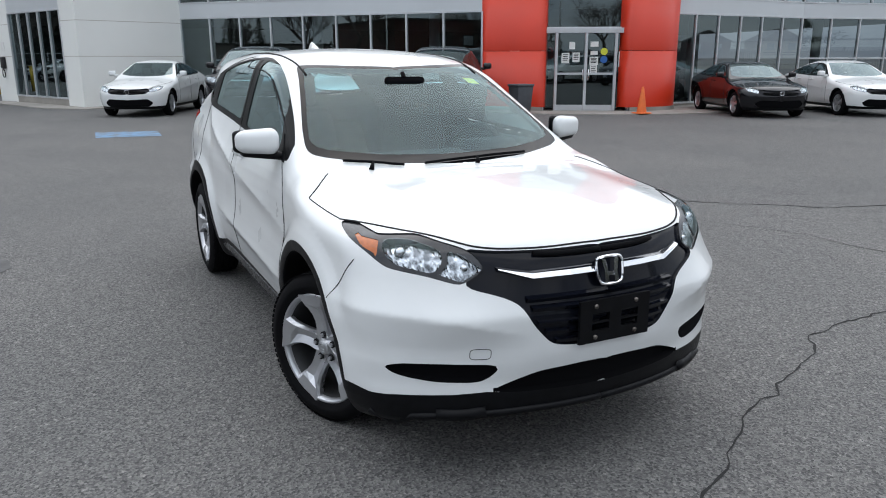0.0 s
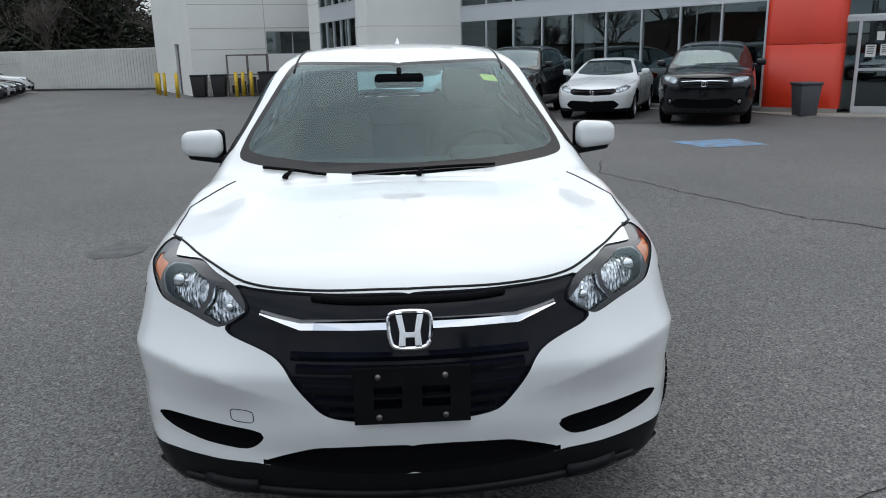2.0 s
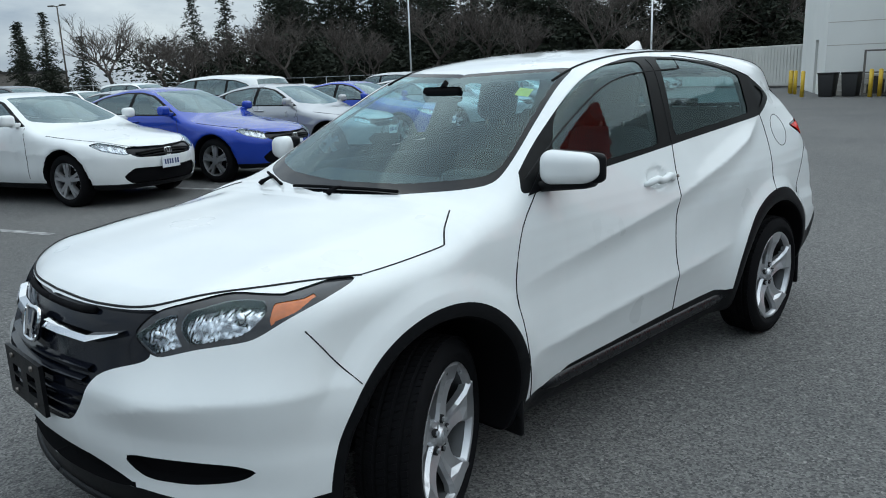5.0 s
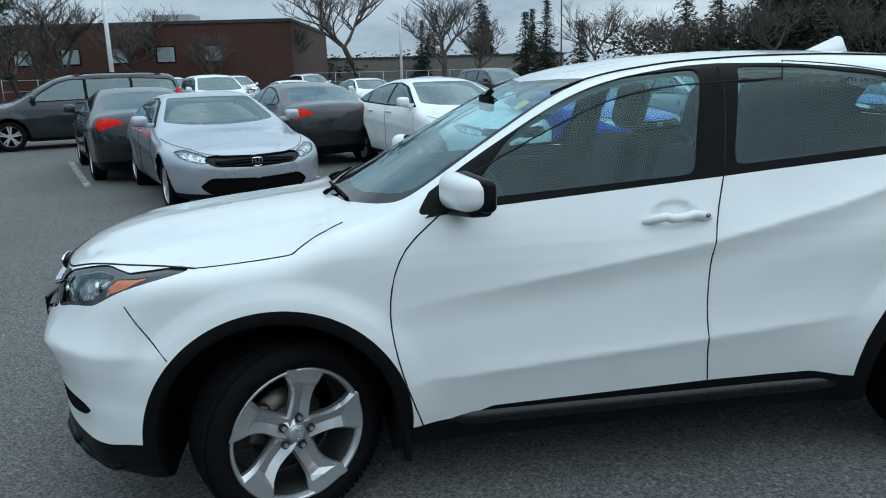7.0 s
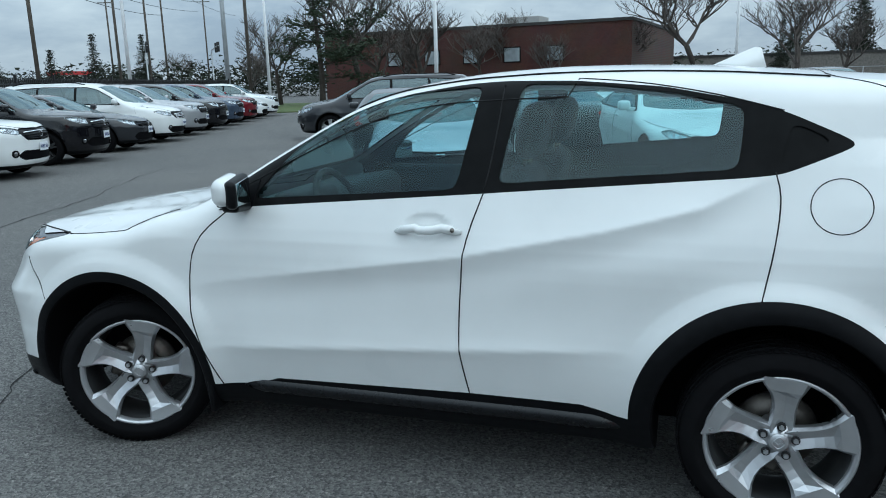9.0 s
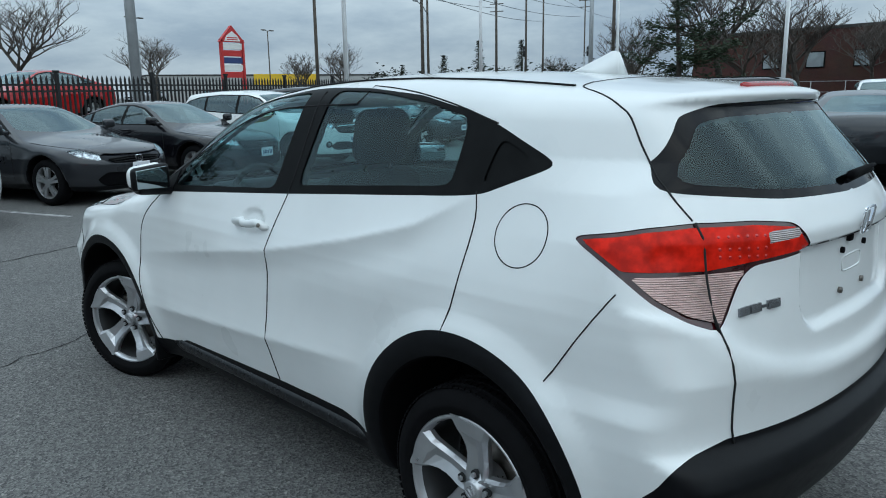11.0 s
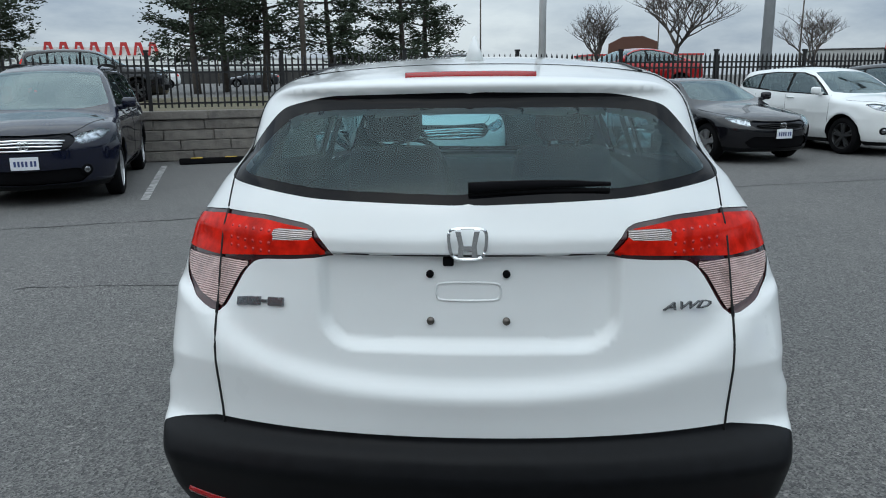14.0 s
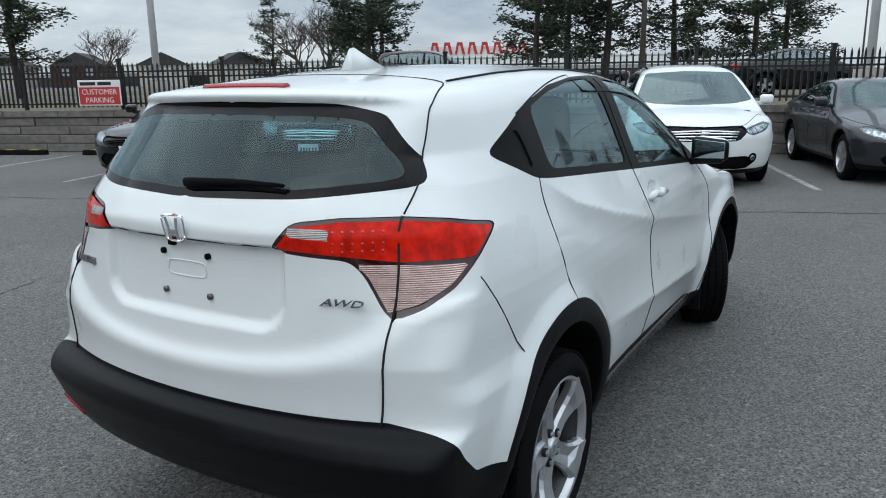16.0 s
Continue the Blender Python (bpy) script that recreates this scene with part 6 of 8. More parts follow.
def brick_material(name, c1, c2, mortar, scale):
    m = bpy.data.materials.new(name)
    m.use_nodes = True
    nt = m.node_tree
    b = nt.nodes["Principled BSDF"]
    tc = nt.nodes.new("ShaderNodeTexCoord")
    mp = nt.nodes.new("ShaderNodeMapping")
    mp.inputs["Rotation"].default_value = (radians(90), 0, 0)
    t = nt.nodes.new("ShaderNodeTexBrick")
    t.inputs["Scale"].default_value = scale
    t.inputs["Color1"].default_value, t.inputs["Color2"].default_value, t.inputs["Mortar"].default_value = (*c1, 1), (*c2, 1), (*mortar, 1)
    t.inputs["Mortar Size"].default_value = 0.012
    nt.links.new(tc.outputs["Object"], mp.inputs["Vector"])
    nt.links.new(mp.outputs["Vector"], t.inputs["Vector"])
    n = nt.nodes.new("ShaderNodeTexNoise")
    n.inputs["Scale"].default_value = 0.6
    nt.links.new(tc.outputs["Object"], n.inputs["Vector"])
    x = nt.nodes.new("ShaderNodeMix")
    x.data_type, x.blend_type = "RGBA", "MULTIPLY"
    x.inputs["Factor"].default_value = 0.5
    nt.links.new(t.outputs["Color"], x.inputs["A"])
    nt.links.new(n.outputs["Color"], x.inputs["B"])
    nt.links.new(x.outputs["Result"], b.inputs["Base Color"])
    b.inputs["Roughness"].default_value = 0.9
    return m


M.update({
    "asphalt": asphalt_material(),
    "concrete": mat("concrete", (0.33, 0.31, 0.28), 0.9, var=0.25, scale=1.5, bump=0.3, bscale=60),
    "grass": mat("grass", (0.075, 0.070, 0.036), 0.95, color2=(0.115, 0.098, 0.060), scale=0.8, detail=8, bump=0.6, bscale=30, bdist=0.03),
    "green_grass": mat("green_grass", (0.045, 0.09, 0.022), 0.95, color2=(0.10, 0.11, 0.04), scale=2.0, detail=8, bump=0.6, bscale=30, bdist=0.03),
    "render_white": mat("render_white", (0.78, 0.79, 0.76), 0.75, var=0.05, scale=0.5, bump=0.12, bscale=160, bdist=0.002),
    "band_white": mat("band_white", (0.62, 0.65, 0.67), 0.35, metal=0.2, var=0.05, scale=0.7),
    "red_panel": mat("red_panel", (0.62, 0.035, 0.010), 0.42, var=0.10, scale=0.7),
    "mullion": mat("mullion", (0.60, 0.62, 0.64), 0.35, metal=0.5, var=0.06, scale=3),
    # near-black: the unlit room's shade put into the colour of its surfaces
    "room_shade": mat("room_shade", (0.020, 0.022, 0.024), 0.8, var=0.4, scale=0.6),
    "shop_glass": glass("shop_glass", (0.30, 0.34, 0.36), 0.0, 0.14),
    "paper": mat("paper", (0.75, 0.75, 0.73), 0.7, var=0.05),
    "sign_blue": mat("sign_blue", (0.03, 0.13, 0.42), 0.6),
    "sign_yellow": mat("sign_yellow", (0.62, 0.62, 0.05), 0.6),
    "safety_yellow": mat("safety_yellow", (0.66, 0.44, 0.03), 0.55, var=0.2, scale=6),
    "orange": mat("orange", (0.80, 0.16, 0.03), 0.55, var=0.1, scale=8),
    "bin_black": mat("bin_black", (0.014, 0.014, 0.015), 0.6, var=0.3),
    "bin_grey": mat("bin_grey", (0.07, 0.075, 0.085), 0.6, var=0.2),
    "tank_white": mat("tank_white", (0.72, 0.72, 0.70), 0.4, var=0.12, scale=2),
    "stone": mat("stone", (0.20, 0.185, 0.165), 0.9, color2=(0.13, 0.12, 0.11), scale=5, detail=6, bump=0.8, bscale=22, bdist=0.03),
    "limestone": mat("limestone", (0.55, 0.53, 0.49), 0.9, color2=(0.42, 0.40, 0.37), scale=5, bump=0.6, bscale=25, bdist=0.02),
    "fence_black": mat("fence_black", (0.006, 0.006, 0.007), 0.45, var=0.2),
    "pole_white": mat("pole_white", (0.72, 0.73, 0.74), 0.4, var=0.1, scale=3),
    "pole_grey": mat("pole_grey", (0.42, 0.44, 0.46), 0.5, metal=0.3, var=0.15, scale=3),
    "pole_wood": mat("pole_wood", (0.10, 0.085, 0.07), 0.9, var=0.35, scale=4, bump=0.4, bscale=20),
    "wire": mat("wire", (0.08, 0.09, 0.10), 0.6),
    "bark": mat("bark", (0.055, 0.045, 0.038), 0.95, var=0.4, scale=6, bump=0.7, bscale=18, bdist=0.02),
    "twig": mat("twig", (0.10, 0.085, 0.075), 0.95, var=0.4, scale=3),
    "needles": mat("needles", (0.018, 0.032, 0.016), 0.85, color2=(0.030, 0.042, 0.020), scale=1.5),
    "needles_dark": mat("needles_dark", (0.011, 0.017, 0.010), 0.9, color2=(0.022, 0.027, 0.014), scale=0.8),
    "brick": brick_material("brick", (0.095, 0.033, 0.024), (0.066, 0.024, 0.018), (0.08, 0.06, 0.052), 3.2),
    "roof_dark": mat("roof_dark", (0.05, 0.048, 0.046), 0.9, var=0.3, scale=1),
    "stucco": mat("stucco", (0.50, 0.47, 0.42), 0.9, var=0.15, scale=0.3),
    "mall_grey": mat("mall_grey", (0.40, 0.40, 0.39), 0.85, var=0.15, scale=0.15),
    "mall_yellow": mat("mall_yellow", (0.70, 0.46, 0.02), 0.7, var=0.08, scale=0.3),
    "sign_red": mat("sign_red", (0.48, 0.03, 0.03), 0.5, var=0.1, scale=2),
    "blue_line": mat("blue_line", (0.13, 0.27, 0.44), 0.85, color2=(0.13, 0.15, 0.17), scale=5, detail=8),
    "white_line": mat("white_line", (0.40, 0.40, 0.39), 0.85, color2=(0.14, 0.14, 0.14), scale=8, detail=6),
    "crack": mat("crack", (0.014, 0.014, 0.014), 0.95),
    "oil": mat("oil", (0.030, 0.030, 0.031), 0.6, color2=(0.060, 0.060, 0.060), scale=9),
    "container": mat("container", (0.62, 0.62, 0.58), 0.6, var=0.1, scale=0.7),
})

# ground: one sheet; past the stone wall it stands higher
bm = bmesh.new()
A_ = [-900, -200, -60, -40, -20, -5, 10, 25, 60, 200, 900]
B_ = [-900, -300, -130, -70, -58, -40, -28, -14, -11.62, -11.60, -5, 0, 8, 20, 40, 60, 200, 900]
gv = {}
for a in A_:
    for b in B_:
        up = float(tab(a, [(-60, 0.0), (-40, 0.05), (-14, 0.55), (-5, 0.80), (900, 0.80)]))
        z = up if b < -11.61 else 0.0
        gv[a, b] = bm.verts.new(lot(a, b, z))
for i in range(len(A_) - 1):
    for j in range(len(B_) - 1):
        bm.faces.new((gv[A_[i], B_[j]], gv[A_[i + 1], B_[j]], gv[A_[i + 1], B_[j + 1]], gv[A_[i], B_[j + 1]]))
ground = part("ground", bm, "asphalt", None, smooth=False)
tagged(ground, "worn grey asphalt of a wide car park", "ground", kind="structure")


def strip(name, a0, a1, b0, b1, z0, z1, material, label, cat="ground"):
    bm = bmesh.new()
    box(bm, a0, a1, b0, b1, z0, z1)
    o = part(name, bm, material, None, smooth=False)
    o.matrix_basis = LOT
    return tagged(o, label, cat, kind="structure")


strip("grass_verge", -14, 60, -28, -11.9, 0.5, 0.812, "grass", "brown spring grass behind the black fence")
strip("grass_verge", 6, 60, -58, -38, 0.5, 0.815, "grass", "dull spring grass beyond the road")
strip("grass_strip", -60, -40, -11.6, -3.0, -0.2, 0.06, "green_grass", "green grass strip at the lot's far end")


def blob(name, cx, cy, rx, ry, material, label, z=0.004, seed=1, n=26, turn=0.0):
    rnd = random.Random(seed)
    bm = bmesh.new()
    pts = [(math.cos(t) * rx * rnd.uniform(0.8, 1.15), math.sin(t) * ry * rnd.uniform(0.8, 1.15)) for t in np.linspace(0, math.tau, n)[:-1]]
    c, s_ = math.cos(turn), math.sin(turn)
    bm.faces.new([bm.verts.new((cx + x * c - y * s_, cy + x * s_ + y * c, z)) for x, y in pts])
    return tagged(part(name, bm, material, None, smooth=False), label, "marking", kind="structure")


def quad_mark(name, pts, material, label, z=0.005):
    bm = bmesh.new()
    bm.faces.new([bm.verts.new((x, y, z)) for x, y in pts])
    return tagged(part(name, bm, material, None, smooth=False), label, "marking", kind="structure")


quad_mark("blue_marking", [(4.95, 7.9), (6.1, 8.1), (5.9, 9.1), (4.7, 8.9)], "blue_line", "worn blue paint square on the asphalt")
quad_mark("blue_marking", [(-1.1, 11.9), (0.1, 11.75), (0.15, 12.9), (-1.05, 13.1)], "blue_line", "worn blue paint square on the asphalt")
quad_mark("blue_marking", [(1.5, 9.7), (2.6, 9.6), (2.75, 10.6), (1.6, 10.7)], "blue_line", "worn blue paint square on the asphalt")
blob("oil_stain", -2.32, 2.13, 0.22, 0.30, "oil", "dark oil stain on the asphalt", 0.004, 3)
blob("oil_stain", 5.6, 13.0, 0.9, 0.3, "oil", "dark oil stain on the asphalt", 0.004, 5)


def crack(pts, w, seed):
    rnd = random.Random(seed)
    P = [np.array(p, float) for p in pts]
    line = [np.array((*p, 0)) for p in dense(P, 0.06)]
    L, R = [], []
    off = np.zeros(2)
    for i, p in enumerate(line):
        off = off * 0.9 + np.array((rnd.gauss(0, 0.012), rnd.gauss(0, 0.012)))
        d = line[min(i + 1, len(line) - 1)] - line[max(i - 1, 0)]
        d = d[:2] / max(np.linalg.norm(d[:2]), 1e-6)
        nrm = np.array((-d[1], d[0]))
        ww = w * rnd.uniform(0.35, 1.3)
        q = p[:2] + off
        L.append(q + nrm * ww)
        R.append(q - nrm * ww)
    bm = bmesh.new()
    a = [bm.verts.new((*q, 0.003)) for q in L]
    b = [bm.verts.new((*q, 0.003)) for q in R]
    for i in range(len(a) - 1):
        bm.faces.new((a[i], a[i + 1], b[i + 1], b[i]))
    bmesh.ops.recalc_face_normals(bm, faces=bm.faces)
    tagged(part("asphalt_crack", bm, "crack", None, smooth=False), "thin winding crack in the asphalt", "crack", kind="structure")


# ---- parked cars, row by row ----
def no_plate(c):
    for o in [o for o in c.children if o.name.startswith("number_plate")]:
        for q in list(o.children):
            bpy.data.objects.remove(q)
        bpy.data.objects.remove(o)
    return c


def rowcar(kind, colour, a, b, face, where, group, scale=(1, 1, 1)):
    p = lot(a, b)
    head = {"u": 90, "-u": -90, "v": 180, "-v": 0}[face] + 20
    return park(kind, colour, p.x, p.y, head, where, group, scale)


G1, G2, G3, G4 = "cars parked along the open lane", "cars parked by the stone wall", "cars parked behind the first row", "cars parked by the showroom"
for b, k, c in ((0.15, "sedan", "light grey"), (3.95, "sedan", "white"), (6.25, "sedan", "blue"), (9.35, "sedan", "silver"), (12.2, "sedan", "blue"), (15.2, "sedan", "silver"), (18.1, "sedan", "light grey"),
                (21.0, "sedan", "dark grey"), (23.9, "sedan", "white"), (26.8, "suv", "white"), (36.3, "sedan", "dark grey"), (39.1, "sedan", "silver"), (41.9, "sedan", "dark grey"), (44.7, "sedan", "black"), (47.5, "suv", "white"), (50.3, "sedan", "light grey")):
    o = rowcar(k, c, -6.6 if b != 3.95 else -6.95, b, "u", "parked in a row on asphalt", G1, (1, 1, 0.95) if b == 0.15 else (1, 1, 1.02))
    if b < 1:
        bare = o
for a, k, c, sc in ((6.35, "sedan", "black", (1, 1, 1)), (3.45, "minivan", "navy", (1, 1, 1)), (-1.95, "minivan", "white", (1, 1, 0.95)), (-4.85, "sedan", "dark grey", (1, 1, 1)), (-7.7, "sedan", "black", (1, 1, 1)), (-10.6, "suv", "white", (0.97, 0.95, 0.95)), (-13.4, "suv", "black", (1, 1, 1)),
                    (-16.3, "sedan", "dark grey", (1, 1.03, 1.02)), (-19.1, "minivan", "white", (1, 1, 1)), (-21.9, "suv", "silver", (1, 1, 1)), (-24.7, "suv", "black", (1, 1, 1)), (-27.5, "suv", "slate blue", (1, 1, 1)), (-30.3, "suv", "red", (1, 1, 1)),
                    (-33.1, "sedan", "white", (1, 1, 1)), (-35.9, "suv", "white", (1, 1, 1))):
    rowcar(k, c, a, {6.35: -7.4, 3.45: -7.35, -1.95: -7.55}.get(a, -7.75), "v", "with its nose to the lane", G2, sc)
for b, k, c in ((-0.35, "sedan", "dark grey"), (2.6, "sedan", "dark grey"), (5.5, "sedan", "dark grey"), (8.3, "sedan", "silver"), (11.2, "suv", "white"), (14.1, "sedan", "white"), (17.0, "sedan", "dark grey"), (20.0, "suv", "silver"), (23.0, "sedan", "white"), (26.0, "sedan", "light grey")):
    rowcar(k, c, -13.1, b, "-u", "parked nose-in on asphalt", G3)
for b, k, c in ((1.0, "sedan", "slate blue"), (3.9, "suv", "white"), (6.8, "sedan", "white"), (9.7, "sedan", "white"), (12.6, "sedan", "blue"), (15.5, "suv", "dark grey"), (18.4, "sedan", "white"), (21.3, "suv", "white"), (24.2, "sedan", "red"), (27.1, "suv", "silver")):
    rowcar(k, c, -23.0, b, "u", "in the back row of the lot", G3)
rowcar("minivan", "dark grey", -18.3, -2.35, "-v", "standing across the parking aisle", "")
for b in (6.5, 10.5, 15.5):
    rowcar("minivan", "white", -46, b, "u", "by the far fence", G3)
H4 = -25.5
for k, c, x, y, sc in (("sedan", "white", 0.30, 17.9, (1, 1.0, 1.02)), ("suv", "black", 2.75, 16.0, (1.07, 1.06, 1.09)), ("sedan", "white", 4.95, 14.6, (1.02, 1.05, 1.03)), ("suv", "black", 6.80, 12.5, (1.07, 1.14, 1.07)),
                       ("sedan", "black", 14.75, 9.75, (1, 0.97, 0.98)), ("sedan", "white", 17.45, 8.75, (1, 0.97, 1.0))):
    no_plate(park(k, c, x, y, H4, "parked before the showroom glass", G4, sc))
no_plate(bare)


# ---- showroom ----
def oriented(p0, p1):
    """Frame with x along p0->p1, z up, y pointing away to the left of it."""
    d = Vector((p1[0] - p0[0], p1[1] - p0[1], 0))
    return Matrix.Translation((p0[0], p0[1], 0)) @ Matrix.Rotation(math.atan2(d.y, d.x), 4, "Z"), d.length


def wall(name, p0, p1, z0, z1, material, label, thick=0.3, holes=()):
    """A wall whose outer face runs from p0 to p1; holes: (x0, x1, z0, z1) along it."""
    m, L = oriented(p0, p1)
    bm = bmesh.new()
    xs = sorted({0.0, L, *[h[0] for h in holes], *[h[1] for h in holes]})
    zs = sorted({z0, z1, *[h[2] for h in holes], *[h[3] for h in holes]})
    for i in range(len(xs) - 1):
        for j in range(len(zs) - 1):
            cx, cz = (xs[i] + xs[i + 1]) / 2, (zs[j] + zs[j + 1]) / 2
            if not any(h[0] < cx < h[1] and h[2] < cz < h[3] for h in holes):
                box(bm, xs[i], xs[i + 1], 0, thick, zs[j], zs[j + 1])
    bmesh.ops.remove_doubles(bm, verts=bm.verts, dist=0.0005)
    o = part(name, bm, material, None, smooth=False)
    o.matrix_basis = m
    return tagged(o, label, "wall", kind="structure")


def glazing(name, p0, p1, z0, z1, n, label, rows=1, inset=0.0, sill=0.12, deep=0.09, bar=0.055):
    m, L = oriented(p0, p1)
    e = empty(name, m)
    tagged(e, label, "window", kind="structure")
    for i in range(n + 1):
        x = L * i / n
        bm = bmesh.new()
        box(bm, x - bar / 2, x + bar / 2, inset - 0.02, inset + deep, z0, z1, 0.006, 1)
        part("mullion", bm, "mullion", e, smooth=False)
    for j in range(rows + 1):
        z = z0 + (z1 - z0) * j / rows
        bm = bmesh.new()
        box(bm, 0, L, inset - 0.012, inset + deep - 0.01, z - bar / 2, z + bar / 2, 0.006, 1)
        part("transom", bm, "mullion", e, smooth=False)
    for i in range(n):
        for j in range(rows):
            bm = bmesh.new()
            a, b = z0 + (z1 - z0) * j / rows, z0 + (z1 - z0) * (j + 1) / rows
            v = [bm.verts.new(p) for p in ((L * i / n, inset + 0.03, a), (L * (i + 1) / n, inset + 0.03, a), (L * (i + 1) / n, inset + 0.03, b), (L * i / n, inset + 0.03, b))]
            bm.faces.new(v)
            part("pane", bm, "shop_glass", e, smooth=False)
    return e


Q0, Q1 = (2.3, 23.3), (9.4, 15.3)
G_TOP, U_BOT, U_TOP, ROOF = 2.78, 3.26, 4.7, 6.4
glazing("window_1", Q0, Q1, 0.12, G_TOP, 9, "tall dark showroom glazing with aluminium mullions")
wall("wall_band_1", Q0, Q1, G_TOP, U_BOT, "band_white", "white metal band over the showroom glazing", 0.25)
glazing("window_2", Q0, Q1, U_BOT, U_TOP, 9, "upper row of dark showroom windows")
# parapet above the view, added only to show in reflections
wall("wall_parapet_1", Q0, Q1, U_TOP, ROOF, "render_white", "unseen white parapet over the showroom windows, added for reflections")
wall("wall_plinth_1", Q0, Q1, 0.0, 0.12, "concrete", "low concrete plinth under the glazing", 0.2)
B0, B1, B2, B3, B4 = (2.3, 23.3), (-0.93, 22.05), (-1.35, 23.0), (-2.9, 26.5), (-3.5, 28.1)
for i, (p, q) in enumerate(((B1, B0), (B2, B1), (B4, B3))):
    w_ = wall(f"wall_block_{i + 1}", p, q, 0.0, ROOF + 0.6, "render_white", "smooth white rendered wall with fine joints", 0.3)
    m_, L_ = oriented(p, q)
    for z in (1.55, 2.62, 3.7):
        bm = bmesh.new()
        box(bm, 0, L_, -0.003, 0.004, z, z + 0.018)
        j_ = part("joint", bm, "stucco", w_, smooth=False)
glazing("window_3", B3, B2, 0.25, G_TOP + 0.2, 5, "narrow bay of tall showroom windows")
wall("wall_band_2", B3, B2, G_TOP + 0.2, U_BOT + 0.25, "band_white", "white metal band over the window bay", 0.25)
glazing("window_4", B3, B2, U_BOT + 0.25, U_TOP + 0.3, 5, "upper windows of the narrow bay")
# the bay's parapet is out of view too, added for reflections
wall("wall_parapet_2", B3, B2, U_TOP + 0.3, ROOF + 0.6, "render_white", "unseen white parapet over the window bay, added for reflections")
wall("wall_plinth_2", B3, B2, 0.0, 0.25, "concrete", "low concrete plinth under the window bay", 0.25)
# charger on the pier
ch = empty("wall_charger", oriented(B4, B3)[0])
tagged(ch, "small black charging unit with coiled cable on a white wall", "charger")
bm = bmesh.new()
box(bm, 0.75, 1.0, -0.12, 0.0, 1.15, 1.55, 0.03)
part("unit", bm, "bin_black", ch)
bm = bmesh.new()
tube(bm, [(0.87 + 0.12 * math.sin(t * 2.2), -0.08, 1.2 - 0.35 * math.sin(t * 1.1)) for t in np.linspace(0, 3.0, 24)], 0.018, 6)
part("cable", bm, "rubber", ch)
bm = bmesh.new()
box(bm, 0.72, 1.02, -0.012, 0.0, 1.75, 2.05)
part("notice", bm, "paper", ch, smooth=False)
# red portal
P0, P1, P2, P3 = (9.4, 15.3), (10.62, 13.92), (12.72, 12.72), (15.1, 13.55)


def curved_panel(name, p0, p1, bulge, z0, z1, label, base=True):
    n = 10
    a, b = np.array(p0), np.array(p1)
    d = b - a
    nr = np.array((d[1], -d[0])) / np.linalg.norm(d)
    pts = [a + d * t + nr * bulge * math.sin(math.pi * t) for t in np.linspace(0, 1, n + 1)]
    e = empty(name)
    tagged(e, label, "panel", kind="structure")
    for k in range(5):
        za, zb = z0 + (z1 - z0) * k / 5 + 0.006, z0 + (z1 - z0) * (k + 1) / 5 - 0.006
        bm = bmesh.new()
        lo = [bm.verts.new((*p, za)) for p in pts]
        hi = [bm.verts.new((*p, zb)) for p in pts]
        lb = [bm.verts.new((*(p - nr * 0.4), za)) for p in pts]
        hb = [bm.verts.new((*(p - nr * 0.4), zb)) for p in pts]
        for i in range(n):
            bm.faces.new((lo[i], lo[i + 1], hi[i + 1], hi[i]))
            bm.faces.new((hi[i], hi[i + 1], hb[i + 1], hb[i]))
            bm.faces.new((lb[i + 1], lb[i], hb[i], hb[i + 1]))
        bm.faces.new((lo[0], hi[0], hb[0], lb[0]))
        bm.faces.new((lo[n], lb[n], hb[n], hi[n]))
        bmesh.ops.recalc_face_normals(bm, faces=bm.faces)
        part("panel_sheet", bm, "red_panel", e)
    bm = bmesh.new()
    q = [p + nr * 0.03 for p in pts]
    lo = [bm.verts.new((*p, 0.0)) for p in q]
    hi = [bm.verts.new((*p, 0.13)) for p in q]
    bk = [bm.verts.new((*(p - nr * 0.1), 0.13)) for p in q]
    for i in range(n):
        bm.faces.new((lo[i], lo[i + 1], hi[i + 1], hi[i]))
        bm.faces.new((hi[i], hi[i + 1], bk[i + 1], bk[i]))
    bmesh.ops.recalc_face_normals(bm, faces=bm.faces)
    part("base_kerb", bm, "concrete", e, smooth=False)
    return e


curved_panel("red_panel_1", P0, P1, 0.05, 0.12, ROOF + 1.5, "bright orange-red metal cladding panel beside the entrance")
curved_panel("red_panel_2", P2, P3, 0.55, 0.12, ROOF + 1.5, "curved orange-red metal cladding panel beside the entrance")
glazing("window_5", P1, P2, 2.30, ROOF + 1.5, 1, "large glass pane over the entrance doors", rows=2, inset=0.25)
dm, dL = oriented(P1, P2)
door = empty("door_1", dm)
tagged(door, "double glazed entrance doors in an aluminium frame with paper notices", "door", kind="structure")
xs_ = [0.0, 0.36, 1.19, 2.02, dL]
for i, x in enumerate(xs_):
    bm = bmesh.new()
    box(bm, x - 0.04, x + 0.04, 0.18, 0.34, 0.0, 2.28, 0.008, 1)
    part("door_post", bm, "mullion", door, smooth=False)
bm = bmesh.new()
box(bm, 0, dL, 0.18, 0.34, 2.16, 2.30, 0.008, 1)
part("header_bar", bm, "mullion", door, smooth=False)
